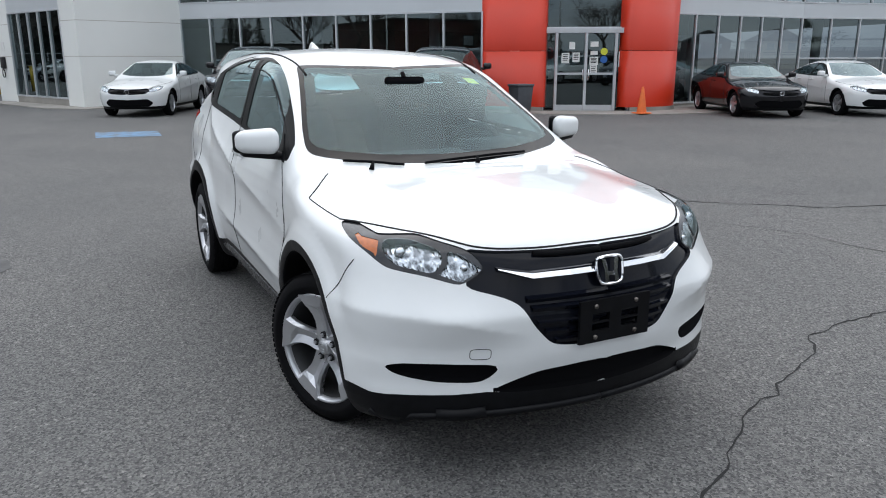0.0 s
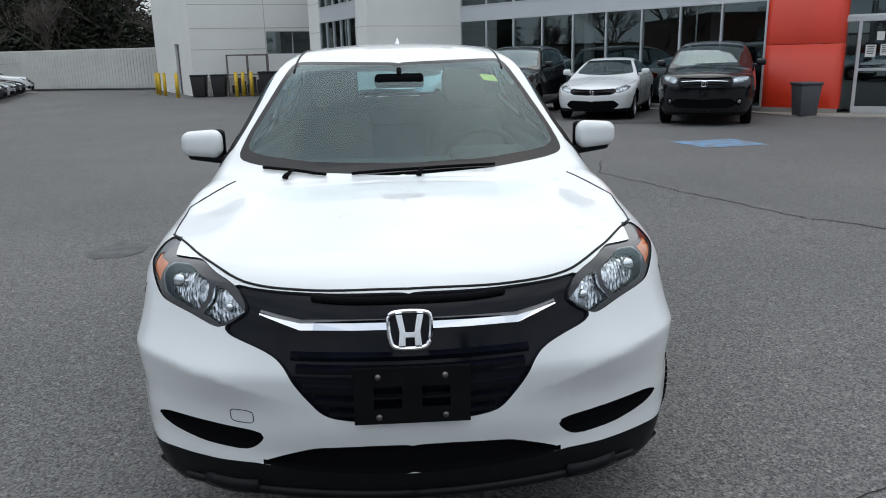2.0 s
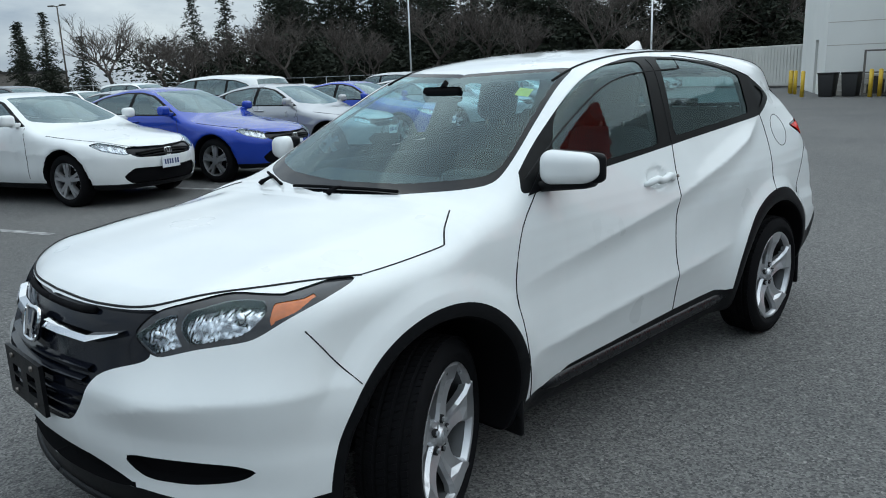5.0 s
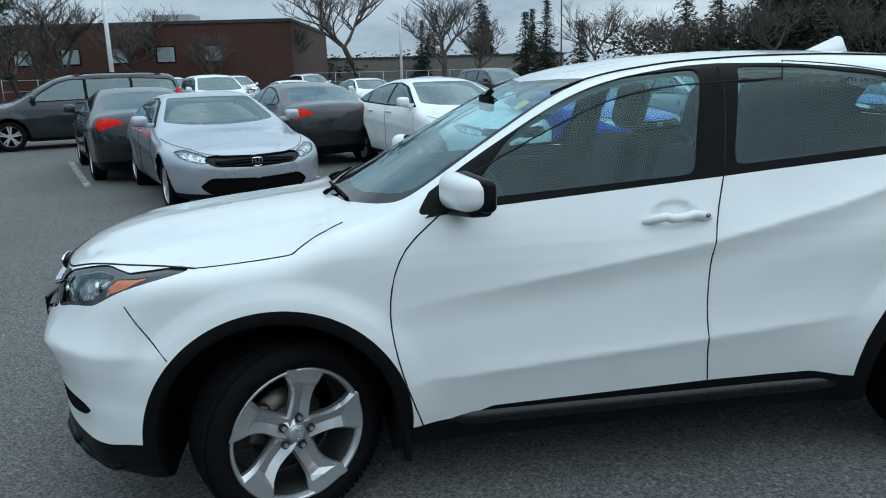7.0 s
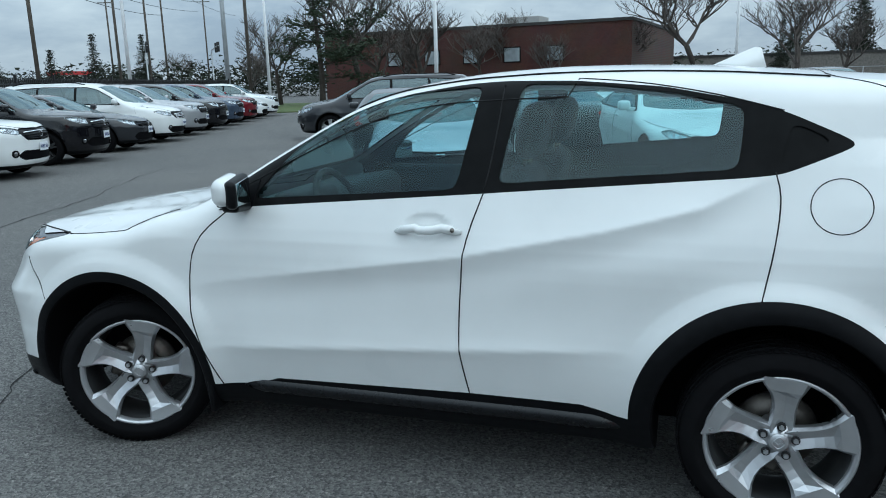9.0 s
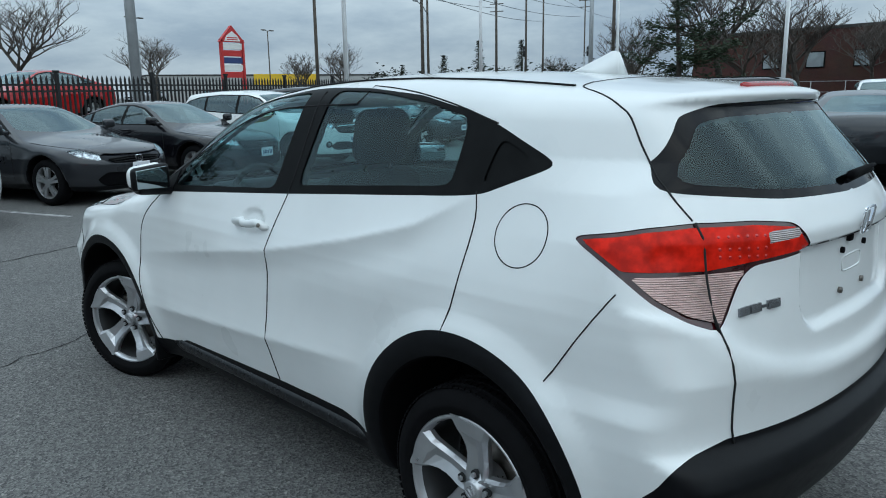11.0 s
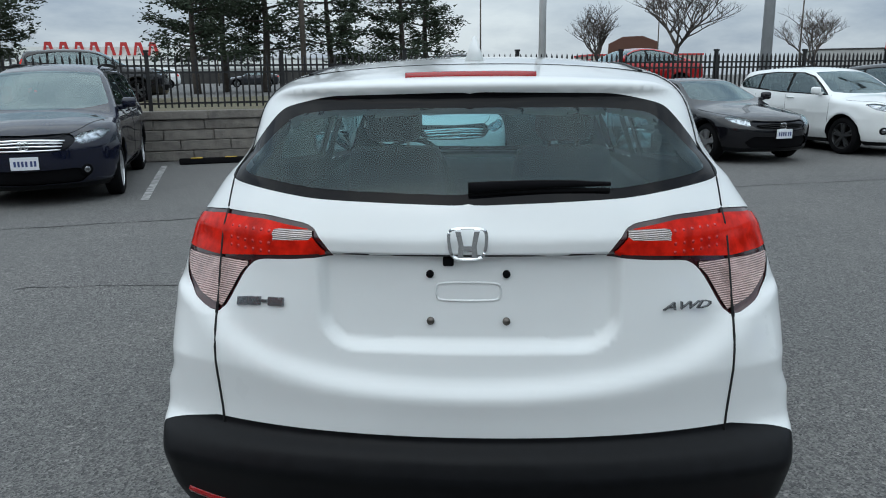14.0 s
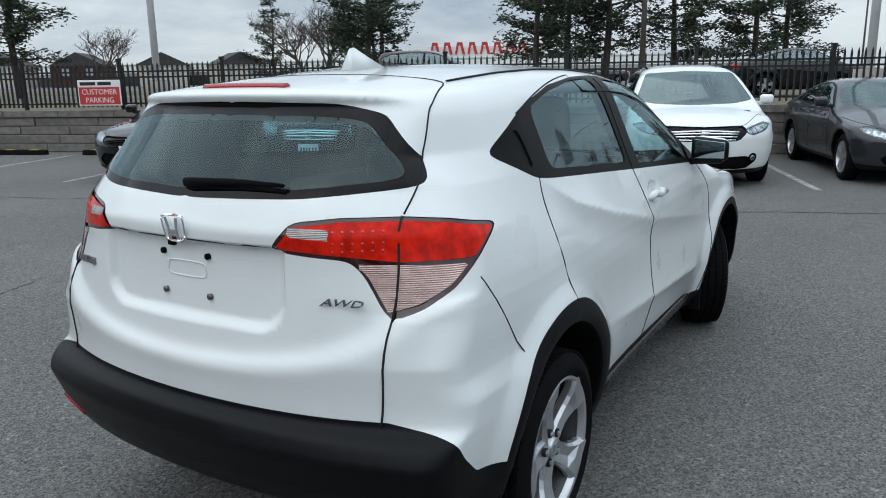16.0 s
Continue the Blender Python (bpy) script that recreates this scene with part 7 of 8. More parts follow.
for i in range(4):
    bm = bmesh.new()
    bm.faces.new([bm.verts.new(p) for p in ((xs_[i], 0.26, 0.1), (xs_[i + 1], 0.26, 0.1), (xs_[i + 1], 0.26, 2.2), (xs_[i], 0.26, 2.2))])
    part("door_pane", bm, "shop_glass", door, smooth=False)
    if i in (1, 2):
        for z0, z1 in ((0.02, 0.18), (1.02, 1.08)):
            bm = bmesh.new()
            box(bm, xs_[i] + 0.03, xs_[i + 1] - 0.03, 0.22, 0.30, z0, z1)
            part("door_rail", bm, "mullion", door, smooth=False)
        bm = bmesh.new()
        x = xs_[2] + (-0.08 if i == 1 else 0.08)
        tube(bm, [(x, 0.24, 0.85), (x, 0.16, 0.88), (x, 0.16, 1.16), (x, 0.24, 1.19)], 0.016, 8)
        part("pull_handle", bm, "chrome", door)
for x, z, w, h, mt in ((0.62, 1.48, 0.22, 0.28, "paper"), (0.92, 1.50, 0.20, 0.26, "paper"), (0.80, 1.82, 0.16, 0.20, "paper"), (1.42, 1.86, 0.22, 0.14, "paper"), (1.42, 1.62, 0.2, 0.1, "paper"), (1.42, 1.40, 0.24, 0.22, "paper"),
                       (1.42, 1.15, 0.2, 0.26, "paper"), (1.70, 1.66, 0.20, 0.20, "sign_yellow"), (1.70, 1.44, 0.20, 0.20, "sign_blue"), (2.22, 1.45, 0.22, 0.42, "paper")):
    e = empty("door_notice", dm)
    tagged(e, "small printed notice stuck to the entrance glass", "notice", "notices on the entrance doors")
    bm = bmesh.new()
    if mt in ("sign_yellow", "sign_blue"):
        bm.faces.new([bm.verts.new((x + w / 2 * math.cos(t), 0.252, z + h / 2 * math.sin(t))) for t in np.linspace(0, math.tau, 17)[:-1]])
    else:
        box(bm, x - w / 2, x + w / 2, 0.247, 0.252, z - h / 2, z + h / 2)
    part("sheet", bm, mt, e, smooth=False)
    if mt == "paper" and h > 0.2:
        for k in range(4):
            bm = bmesh.new()
            box(bm, x - w * 0.35, x + w * (0.35 - 0.08 * (k % 2)), 0.244, 0.246, z + h * 0.3 - k * h * 0.18, z + h * 0.3 - k * h * 0.18 + 0.02)
            part("print_bar", bm, "trim_grey", e, smooth=False)
R0, R1, R2 = (15.1, 13.75), (21.0, 13.9), (29.0, 12.2)
glazing("window_6", R0, R1, 0.12, G_TOP, 6, "tall dark showroom glazing with aluminium mullions")
glazing("window_7", R1, R2, 0.12, G_TOP, 7, "showroom glazing with a side entrance", rows=2)
for i, (p, q) in enumerate(((R0, R1), (R1, R2))):
    wall(f"wall_band_{i + 3}", p, q, G_TOP, U_BOT, "band_white", "white metal band over the showroom glazing", 0.25)
    glazing(f"window_{i + 8}", p, q, U_BOT, U_TOP, 6, "upper row of dark showroom windows")
    # again an unseen parapet, there for reflections only
    wall(f"wall_parapet_{i + 3}", p, q, U_TOP, ROOF, "render_white", "unseen white parapet over the showroom windows, added for reflections")
    wall(f"wall_plinth_{i + 3}", p, q, 0.0, 0.12, "concrete", "low concrete plinth under the glazing", 0.2)
# the room behind the glass, its floor, columns, roof; indoor shade is in the colour
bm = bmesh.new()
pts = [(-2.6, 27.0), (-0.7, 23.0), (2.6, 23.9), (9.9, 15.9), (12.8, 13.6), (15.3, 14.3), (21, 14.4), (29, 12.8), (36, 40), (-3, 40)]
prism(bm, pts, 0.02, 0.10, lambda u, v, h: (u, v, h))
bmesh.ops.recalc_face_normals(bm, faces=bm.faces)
tagged(part("showroom_floor", bm, "room_shade", None, smooth=False), "showroom floor behind the glass, coloured as if in shade", "floor", kind="structure")
bm = bmesh.new()
prism(bm, pts, ROOF - 0.4, ROOF - 0.1, lambda u, v, h: (u, v, h))
bmesh.ops.recalc_face_normals(bm, faces=bm.faces)
tagged(part("roof_slab", bm, "roof_dark", None, smooth=False), "flat roof of the showroom", "roof", kind="structure")
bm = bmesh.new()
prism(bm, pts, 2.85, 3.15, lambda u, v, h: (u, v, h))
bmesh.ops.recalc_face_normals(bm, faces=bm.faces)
tagged(part("ceiling", bm, "room_shade", None, smooth=False), "showroom ceiling, coloured as if in shade", "ceiling", kind="structure")
wall("wall_inner_1", (-3, 33.5), (36, 33.5), 0.1, ROOF - 0.4, "room_shade", "inner wall of the showroom, coloured as if in shade")
for x, y in ((6.2, 20.6), (9.5, 18.6), (18.2, 16.0), (24.0, 15.6), (12.2, 18.0)):
    bm = bmesh.new()
    cyl(bm, (x, y, 0.1), (x, y, 2.86), 0.17, None, 18)
    tagged(part("column", bm, "render_white", None), "round white column inside the showroom", "column", kind="structure")
# pale pavement before the doors
bm = bmesh.new()
prism(bm, [(8.9, 15.3), (9.4, 13.5), (11.3, 12.1), (13.0, 11.35), (16.0, 11.0), (22.0, 11.4), (29, 10.2), (29, 12.3), (21, 14.0), (15.2, 13.9), (12.75, 12.9), (10.7, 14.1)], -0.1, 0.025, lambda u, v, h: (u, v, h))
bmesh.ops.recalc_face_normals(bm, faces=bm.faces)
tagged(part("pavement_1", bm, "concrete", None, smooth=False), "pale concrete pavement before the showroom", "pavement", kind="structure")
bm = bmesh.new()
prism(bm, [(-3.6, 27.6), (-3.5, 25.8), (-2.0, 22.0), (-0.9, 21.2), (2.6, 22.3), (8.9, 15.0), (9.4, 15.5), (2.4, 23.5), (-0.9, 22.2), (-2.9, 26.7)], -0.1, 0.022, lambda u, v, h: (u, v, h))
bmesh.ops.recalc_face_normals(bm, faces=bm.faces)
tagged(part("pavement_2", bm, "concrete", None, smooth=False), "pale concrete kerb along the showroom glass", "pavement", kind="structure")
# service wing
S0, S1, S2 = (-9.9, 34.2), (-2.6, 36.0), (-15.0, 45.5)
wing = wall("wall_wing_1", S0, S1, 0.0, 7.0, "render_white", "white rendered wall of the service wing", 0.3, holes=((3.6, 6.2, 1.95, 3.05),))
glazing("window_10", (S0[0] + 3.6 * 0.971, S0[1] + 3.6 * 0.2394), (S0[0] + 6.2 * 0.971, S0[1] + 6.2 * 0.2394), 1.95, 3.05, 2, "dark strip window in the service wing", inset=0.1)
mS, LS = oriented(S0, S1)
for z in (2.2, 3.2, 4.3):
    bm = bmesh.new()
    box(bm, 0, 3.55 if z < 3.1 else LS, -0.006, 0.0, z, z + 0.03)
    part("joint", bm, "stucco", wing, smooth=False).matrix_basis = Matrix()
for x in (3.55, 6.3):
    bm = bmesh.new()
    box(bm, x, x + 0.03, -0.006, 0.0, 0.95, 7.0)
    part("joint", bm, "stucco", wing, smooth=False)
rnd = random.Random(7)
blk = []
for L_ in (0.55, 0.8, 1.05):
    bm = bmesh.new()
    box(bm, 0, L_ - 0.012, -0.07, 0.0, 0.006, 0.228, 0.018, 1)
    me = bpy.data.meshes.new("stone_block")
    bm.to_mesh(me)
    bm.free()
    me.materials.append(M["limestone"])
    blk.append((L_, me))
for r in range(4):
    x = -0.2 * (r % 2)
    while x < LS - 0.6:
        L_, me = blk[rnd.randrange(3)]
        o = new("stone_block", me)
        o.parent = wing
        o.matrix_basis = Matrix.Translation((max(x, 0), 0, r * 0.235))
        x += L_
gable = wall("wall_wing_2", S2, S0, 0.0, 7.0, "render_white", "white rendered gable of the service wing", 0.3, holes=((7.6, 8.9, 0.0, 2.6),))
dd = empty("door_2", oriented(S2, S0)[0])
tagged(dd, "dark service door in the white gable", "door", kind="structure")
bm = bmesh.new()
box(bm, 7.62, 8.88, 0.12, 0.18, 0.02, 2.58, 0.01, 1)
part("door_leaf", bm, "bin_grey", dd, smooth=False)
wall("wall_wing_3", (S1[0] + 0.2, 48), (S2[0], 48), 0, 7.0, "render_white", "white back wall of the service wing")
bm = bmesh.new()
prism(bm, [S0, S1, (-2.4, 48.2), (-15.2, 48.2), S2], 6.9, 7.05, lambda u, v, h: (u, v, h))
bmesh.ops.recalc_face_normals(bm, faces=bm.faces)
tagged(part("roof_wing", bm, "roof_dark", None, smooth=False), "flat roof of the service wing", "roof", kind="structure")


def bollard(x, y, h=1.15, r=0.085):
    bm = bmesh.new()
    cyl(bm, (0, 0, 0), (0, 0, h - r * 0.5), r, None, 16)
    vs = bmesh.ops.create_uvsphere(bm, u_segments=16, v_segments=8, radius=r)["verts"]
    for v in vs:
        v.co.z = v.co.z * 0.6 + h - r * 0.5
    o = part("bollard", bm, "safety_yellow", None)
    o.matrix_basis = Matrix.Translation((x, y, 0))
    tagged(o, "yellow steel bollard by the service wing", "bollard", "yellow bollards")


for x, y in ((-10.4, 33.0), (-12.0, 36.5), (-12.6, 37.6), (-13.1, 38.8), (-7.6, 32.9), (-7.35, 33.3), (-6.9, 33.0), (-5.3, 33.8), (-3.9, 34.0)):
    bollard(x, y)


def bin_(x, y, h, w, material, label, lid=True):
    e = empty("waste_bin", Matrix.Translation((x, y, 0)))
    tagged(e, label, "bin")
    bm = bmesh.new()
    vs = box(bm, -w / 2, w / 2, -w * 0.5, w * 0.5, 0.02, h - 0.06, 0.03)
    for v in vs:
        if v.co.z < h * 0.5:
            v.co.x *= 0.82
            v.co.y *= 0.82
    part("body", bm, material, e)
    bm = bmesh.new()
    box(bm, -w * 0.54, w * 0.54, -w * 0.55, w * 0.55, h - 0.07, h, 0.025)
    part("lid", bm, material, e)


bin_(-9.4, 33.2, 1.05, 0.68, "bin_black", "black wheeled waste bin by the wall")
bin_(-8.5, 33.4, 1.05, 0.68, "bin_black", "black wheeled waste bin by the wall")
bin_(-5.95, 32.8, 1.15, 1.0, "bin_black", "large black waste bin by the bollards")
bin_(9.64, 13.55, 0.80, 0.50, "bin_grey", "grey plastic litter bin beside the red panel")
cage = empty("tyre_cage", Matrix.Translation((-7.2, 33.9, 0)) @ Matrix.Rotation(radians(14), 4, "Z"))
tagged(cage, "open steel storage cage by the service wall", "cage")
for x in (-0.95, 0, 0.95):
    for y in (-0.4, 0.4):
        bm = bmesh.new()
        box(bm, x - 0.03, x + 0.03, y - 0.03, y + 0.03, 0, 1.95)
        part("upright", bm, "stone", cage, smooth=False)
for z in (0.1, 1.0, 1.92):
    for y in (-0.4, 0.4):
        bm = bmesh.new()
        box(bm, -0.95, 0.95, y - 0.02, y + 0.02, z - 0.03, z + 0.03)
        part("rail", bm, "stone", cage, smooth=False)
for i in range(7):
    bm = bmesh.new()
    box(bm, -0.8 + i * 0.24, -0.62 + i * 0.24, -0.25, 0.2, 0.13, 0.5 + 0.5 * ((i * 37) % 10) / 10, 0.02)
    part("stored_carton", bm, "roof_dark", cage, smooth=False)
tank = empty("storage_tank", Matrix.Translation((-4.6, 35.0, 0)))
tagged(tank, "white horizontal storage tank by the service wall", "tank")
bm = bmesh.new()
cyl(bm, (-1.25, 0, 0.72), (1.35, 0, 0.72), 0.60, None, 28)
bmesh.ops.bevel(bm, geom=[e_ for e_ in bm.edges if abs(e_.verts[0].co.x - e_.verts[1].co.x) < 1e-4], offset=0.08, segments=3, affect="EDGES")
part("vessel", bm, "tank_white", tank)
for x in (-0.8, 0.9):
    bm = bmesh.new()
    box(bm, x - 0.1, x + 0.1, -0.45, 0.45, 0, 0.3)
    part("cradle", bm, "concrete", tank, smooth=False)
bm = bmesh.new()
box(bm, -7.2, 7.2, -1.2, 1.2, 0.12, 2.7, 0.02, 1)
for i in range(58):
    box(bm, -7.1 + i * 0.245, -6.98 + i * 0.245, -1.235, -1.19, 0.25, 2.6)
cont = part("shipping_container", bm, "container", None, smooth=False)
cont.matrix_basis = Matrix.Translation((-21.2, 51.0, 0)) @ Matrix.Rotation(radians(-17), 4, "Z")
tagged(cont, "long cream ribbed storage container by the trees", "container")
cone = empty("traffic_cone", Matrix.Translation((12.35, 11.75, 0.025)))
tagged(cone, "orange traffic cone on the pavement", "cone")
bm = bmesh.new()
lathe(bm, [(0.135, 0.03), (0.03, 0.70), (0.025, 0.71), (0.0005, 0.71)], 20)
bmesh.ops.transform(bm, matrix=Matrix.Rotation(radians(-90), 4, "Y"), verts=bm.verts)
part("cone_body", bm, "orange", cone)
bm = bmesh.new()
box(bm, -0.19, 0.19, -0.19, 0.19, 0, 0.035, 0.01, 1)
part("cone_base", bm, "orange", cone)

# ---- stone wall and black fence ----
WB = -11.42
swall = tagged(empty("stone_wall", LOT), "low grey retaining wall of long split stone blocks", "wall", kind="structure")
bm = bmesh.new()
box(bm, -14, 30, WB - 0.16, WB - 0.05, 0, 0.78)
part("core", bm, "stone", swall, smooth=False)
rnd = random.Random(11)
blocks = []
for L_ in (0.9, 1.25, 1.6):
    for q in range(2):
        bm = bmesh.new()
        vs = box(bm, 0.006, L_ - 0.006, -0.10, 0.0, 0.005, 0.187, 0.012, 1)
        for v in vs:
            if v.co.y > -0.03:
                v.co.y += rnd.uniform(-0.012, 0.014)
        me = bpy.data.meshes.new("wall_block")
        bm.to_mesh(me)
        bm.free()
        me.materials.append(M["stone"])
        blocks.append((L_, me))
for r in range(4):
    x = -14 - rnd.random()
    while x < 28:
        L_, me = blocks[rnd.randrange(6)]
        o = new("wall_block", me)
        o.parent = swall
        o.matrix_basis = Matrix.Translation((x, WB + 0.04 - r * 0.012 + rnd.uniform(-0.008, 0.008), r * 0.192))
        x += L_
for i in range(31):
    bm = bmesh.new()
    box(bm, -14 + i * 1.4 + 0.005, -14 + (i + 1) * 1.4 - 0.005, WB - 0.24, WB + 0.05, 0.772, 0.925, 0.012, 1)
    part("cap_stone", bm, "stone", swall, smooth=False)
fence = tagged(empty("fence", LOT), "black steel picket fence with pointed tops", "fence", kind="structure")
F0, F1, FB = -46.0, 34.0, WB - 0.12
bm = bmesh.new()
box(bm, -0.0165, 0.0165, -0.0165, 0.0165, 0.98, 1.86)
vs = [v for v in bm.verts if v.co.z > 1.8]
tip = bmesh.ops.extrude_discrete_faces(bm, faces=[f for f in bm.faces if f.normal.z > 0.9])["faces"]
for v in tip[0].verts:
    v.co.z += 0.075
    v.co.x *= 0.15
    v.co.y *= 0.15
pick_me = bpy.data.meshes.new("picket")
bm.to_mesh(pick_me)
bm.free()
pick_me.materials.append(M["fence_black"])
tmpl = [tuple(v.co) for v in pick_me.vertices]
tf = [tuple(p.vertices) for p in pick_me.polygons]
sv_, sf_ = [], []
x = F0
while x < F1:
    if -12.0 < x < 22.0:
        o = new("picket", pick_me)
        o.parent = fence
        o.matrix_basis = Matrix.Translation((x, FB, 0))
    else:
        k = len(sv_)
        sv_ += [(p[0] + x, p[1] + FB, p[2] if x > -14 else (p[2] if p[2] > 1 else 0.2)) for p in tmpl]
        sf_ += [tuple(i + k for i in f) for f in tf]
    x += 0.118
far_p = mesh_part("far_pickets", sv_, sf_, "fence_black", fence, smooth=False)
far_p["kind"] = "stuff"
x = F0
while x < F1:
    bm = bmesh.new()
    box(bm, -0.035, 0.035, -0.035, 0.035, 0.9 if x > -14 else 0.0, 1.98, 0.004, 1)
    box(bm, -0.045, 0.045, -0.045, 0.045, 1.98, 2.02)
    part("fence_post", bm, "fence_black", fence, smooth=False).matrix_basis = Matrix.Translation((x, FB, 0))
    for z in (1.06, 1.62, 1.74):
        bm = bmesh.new()
        box(bm, 0.03, 2.39, -0.018, 0.018, z - 0.018, z + 0.018)
        part("fence_rail", bm, "fence_black", fence, smooth=False).matrix_basis = Matrix.Translation((x, FB, 0))
    x += 2.42


def park_sign(x, y):
    e = empty("parking_sign", Matrix.Translation((x, y, 0)) @ Matrix.Rotation(radians(20 + 180), 4, "Z"))
    tagged(e, "red and white customer parking sign on the black fence", "sign", "parking signs")
    bm = bmesh.new()
    box(bm, -0.52, 0.52, -0.02, 0.0, 1.02, 1.57, 0.01, 1)
    part("board", bm, "paper", e, smooth=False)
    bm = bmesh.new()
    box(bm, -0.49, 0.49, -0.024, -0.019, 1.05, 1.42)
    part("red_field", bm, "sign_red", e, smooth=False)
    for x0, x1 in ((-0.45, -0.08), (-0.02, 0.30)):
        bm = bmesh.new()
        box(bm, x0, x1, -0.024, -0.019, 1.46, 1.53)
        part("print_bar", bm, "bin_black", e, smooth=False)
    for t, z in (("CUSTOMER", 1.265), ("PARKING", 1.09)):
        text_thing("lettering", t, 0.165, "paper", Matrix.Translation((0, -0.0255, z)) @ pose(0, 0, 0, 90), e, extrude=0.001)


park_sign(*(lot(10.05, WB + 0.10).xy))
park_sign(*(lot(5.1, WB + 0.10).xy))


def wheel_stop(a, b):
    e = empty("wheel_stop", LOT @ Matrix.Translation((a, b, 0)))
    tagged(e, "black rubber wheel stop with worn yellow marks", "wheel stop", "wheel stops")
    bm = bmesh.new()
    vs = box(bm, -0.9, 0.9, -0.075, 0.075, 0.0, 0.11, 0.02, 2)
    for v in vs:
        if v.co.z > 0.05:
            v.co.y *= 0.62
    part("block", bm, "rubber", e)
    for x in (-0.6, 0.0, 0.6):
        bm = bmesh.new()
        box(bm, x - 0.1, x + 0.1, -0.05, 0.05, 0.108, 0.1135)
        part("mark", bm, "safety_yellow", e, smooth=False)


for a in (1.05, 6.6, 9.3, 12.0, 14.7, 17.4, -1.95):
    wheel_stop(a, -10.75)


# ---- poles and wires ----
def lamp_post(x, y, h=9.0, heads=2, material="pole_white", label="tall white parking lot lamp post", base=True, z0=0.0, turn=20):
    e = empty("lamp_post", Matrix.Translation((x, y, z0)) @ Matrix.Rotation(radians(turn), 4, "Z"))
    tagged(e, label, "lamp post", "lamp posts")
    if base:
        bm = bmesh.new()
        cyl(bm, (0, 0, -0.1), (0, 0, 0.75), 0.28, None, 20)
        part("concrete_base", bm, "concrete", e)
    bm = bmesh.new()
    cyl(bm, (0, 0, 0.0), (0, 0, h), 0.085, 0.06, 14)
    part("pole", bm, material, e)
    for k in range(heads):
        s_ = 1 if k == 0 else -1
        bm = bmesh.new()
        cyl(bm, (0, 0, h - 0.05), (s_ * 0.5, 0, h + 0.02), 0.035, None, 8)
        part("arm", bm, material, e)
        bm = bmesh.new()
        box(bm, s_ * 0.75 - 0.3, s_ * 0.75 + 0.3, -0.17, 0.17, h - 0.02, h + 0.09, 0.03)
        part("lamp_head", bm, material, e)


for x, y, h, z0 in ((-1.2, -13.5, 8.5, 0.8), (13.0, -8.5, 8.5, 0.8), (-13.5, -17.9, 8.5, 0.5), (-24.6, -22.0, 8.5, 0.2), (-34.5, -20.9, 8.5, 0), (-25.6, -8.3, 6.3, 0), (-41.6, 3.7, 7.5, 0), (-49, 45, 11, 0), (-28.5, 51.5, 7.0, 0)):
    lamp_post(x, y, h, z0=z0)
for x, y in ((0.8, -66.5), (-29.5, -72), (-48, -78), (30, -80), (-20, -90), (-73, 23.5)):
    lamp_post(x, y, 8.6, 2, "pole_wood", "dark street lamp post beyond the fence", False, 0.4)


def util_pole(x, y, h=11.0, cross=2, r=0.15, material="pole_wood", z0=0.0, lamp=False):
    e = empty("utility_pole", Matrix.Translation((x, y, z0)) @ Matrix.Rotation(radians(20 + 90), 4, "Z"))
    tagged(e, "tall weathered wooden utility pole with crossarms" if material == "pole_wood" else "thick grey steel pole at the roadside", "pole", "utility poles")
    bm = bmesh.new()
    cyl(bm, (0, 0, -0.2), (0, 0, h), r, r * 0.7, 12)
    part("pole", bm, material, e)
    for k in range(cross):
        bm = bmesh.new()
        box(bm, -1.1, 1.1, -0.06, 0.06, h - 0.5 - k * 1.1, h - 0.38 - k * 1.1)
        part("crossarm", bm, material, e, smooth=False)
    if lamp:
        bm = bmesh.new()
        tube(bm, [(0, 0, h * 0.72), (0, -1.2, h * 0.78), (0, -2.4, h * 0.80)], 0.05, 6)
        part("lamp_arm", bm, "pole_grey", e)
        bm = bmesh.new()
        box(bm, -0.13, 0.13, -3.0, -2.3, h * 0.795, h * 0.825, 0.02)
        part("lamp_head", bm, "pole_grey", e)


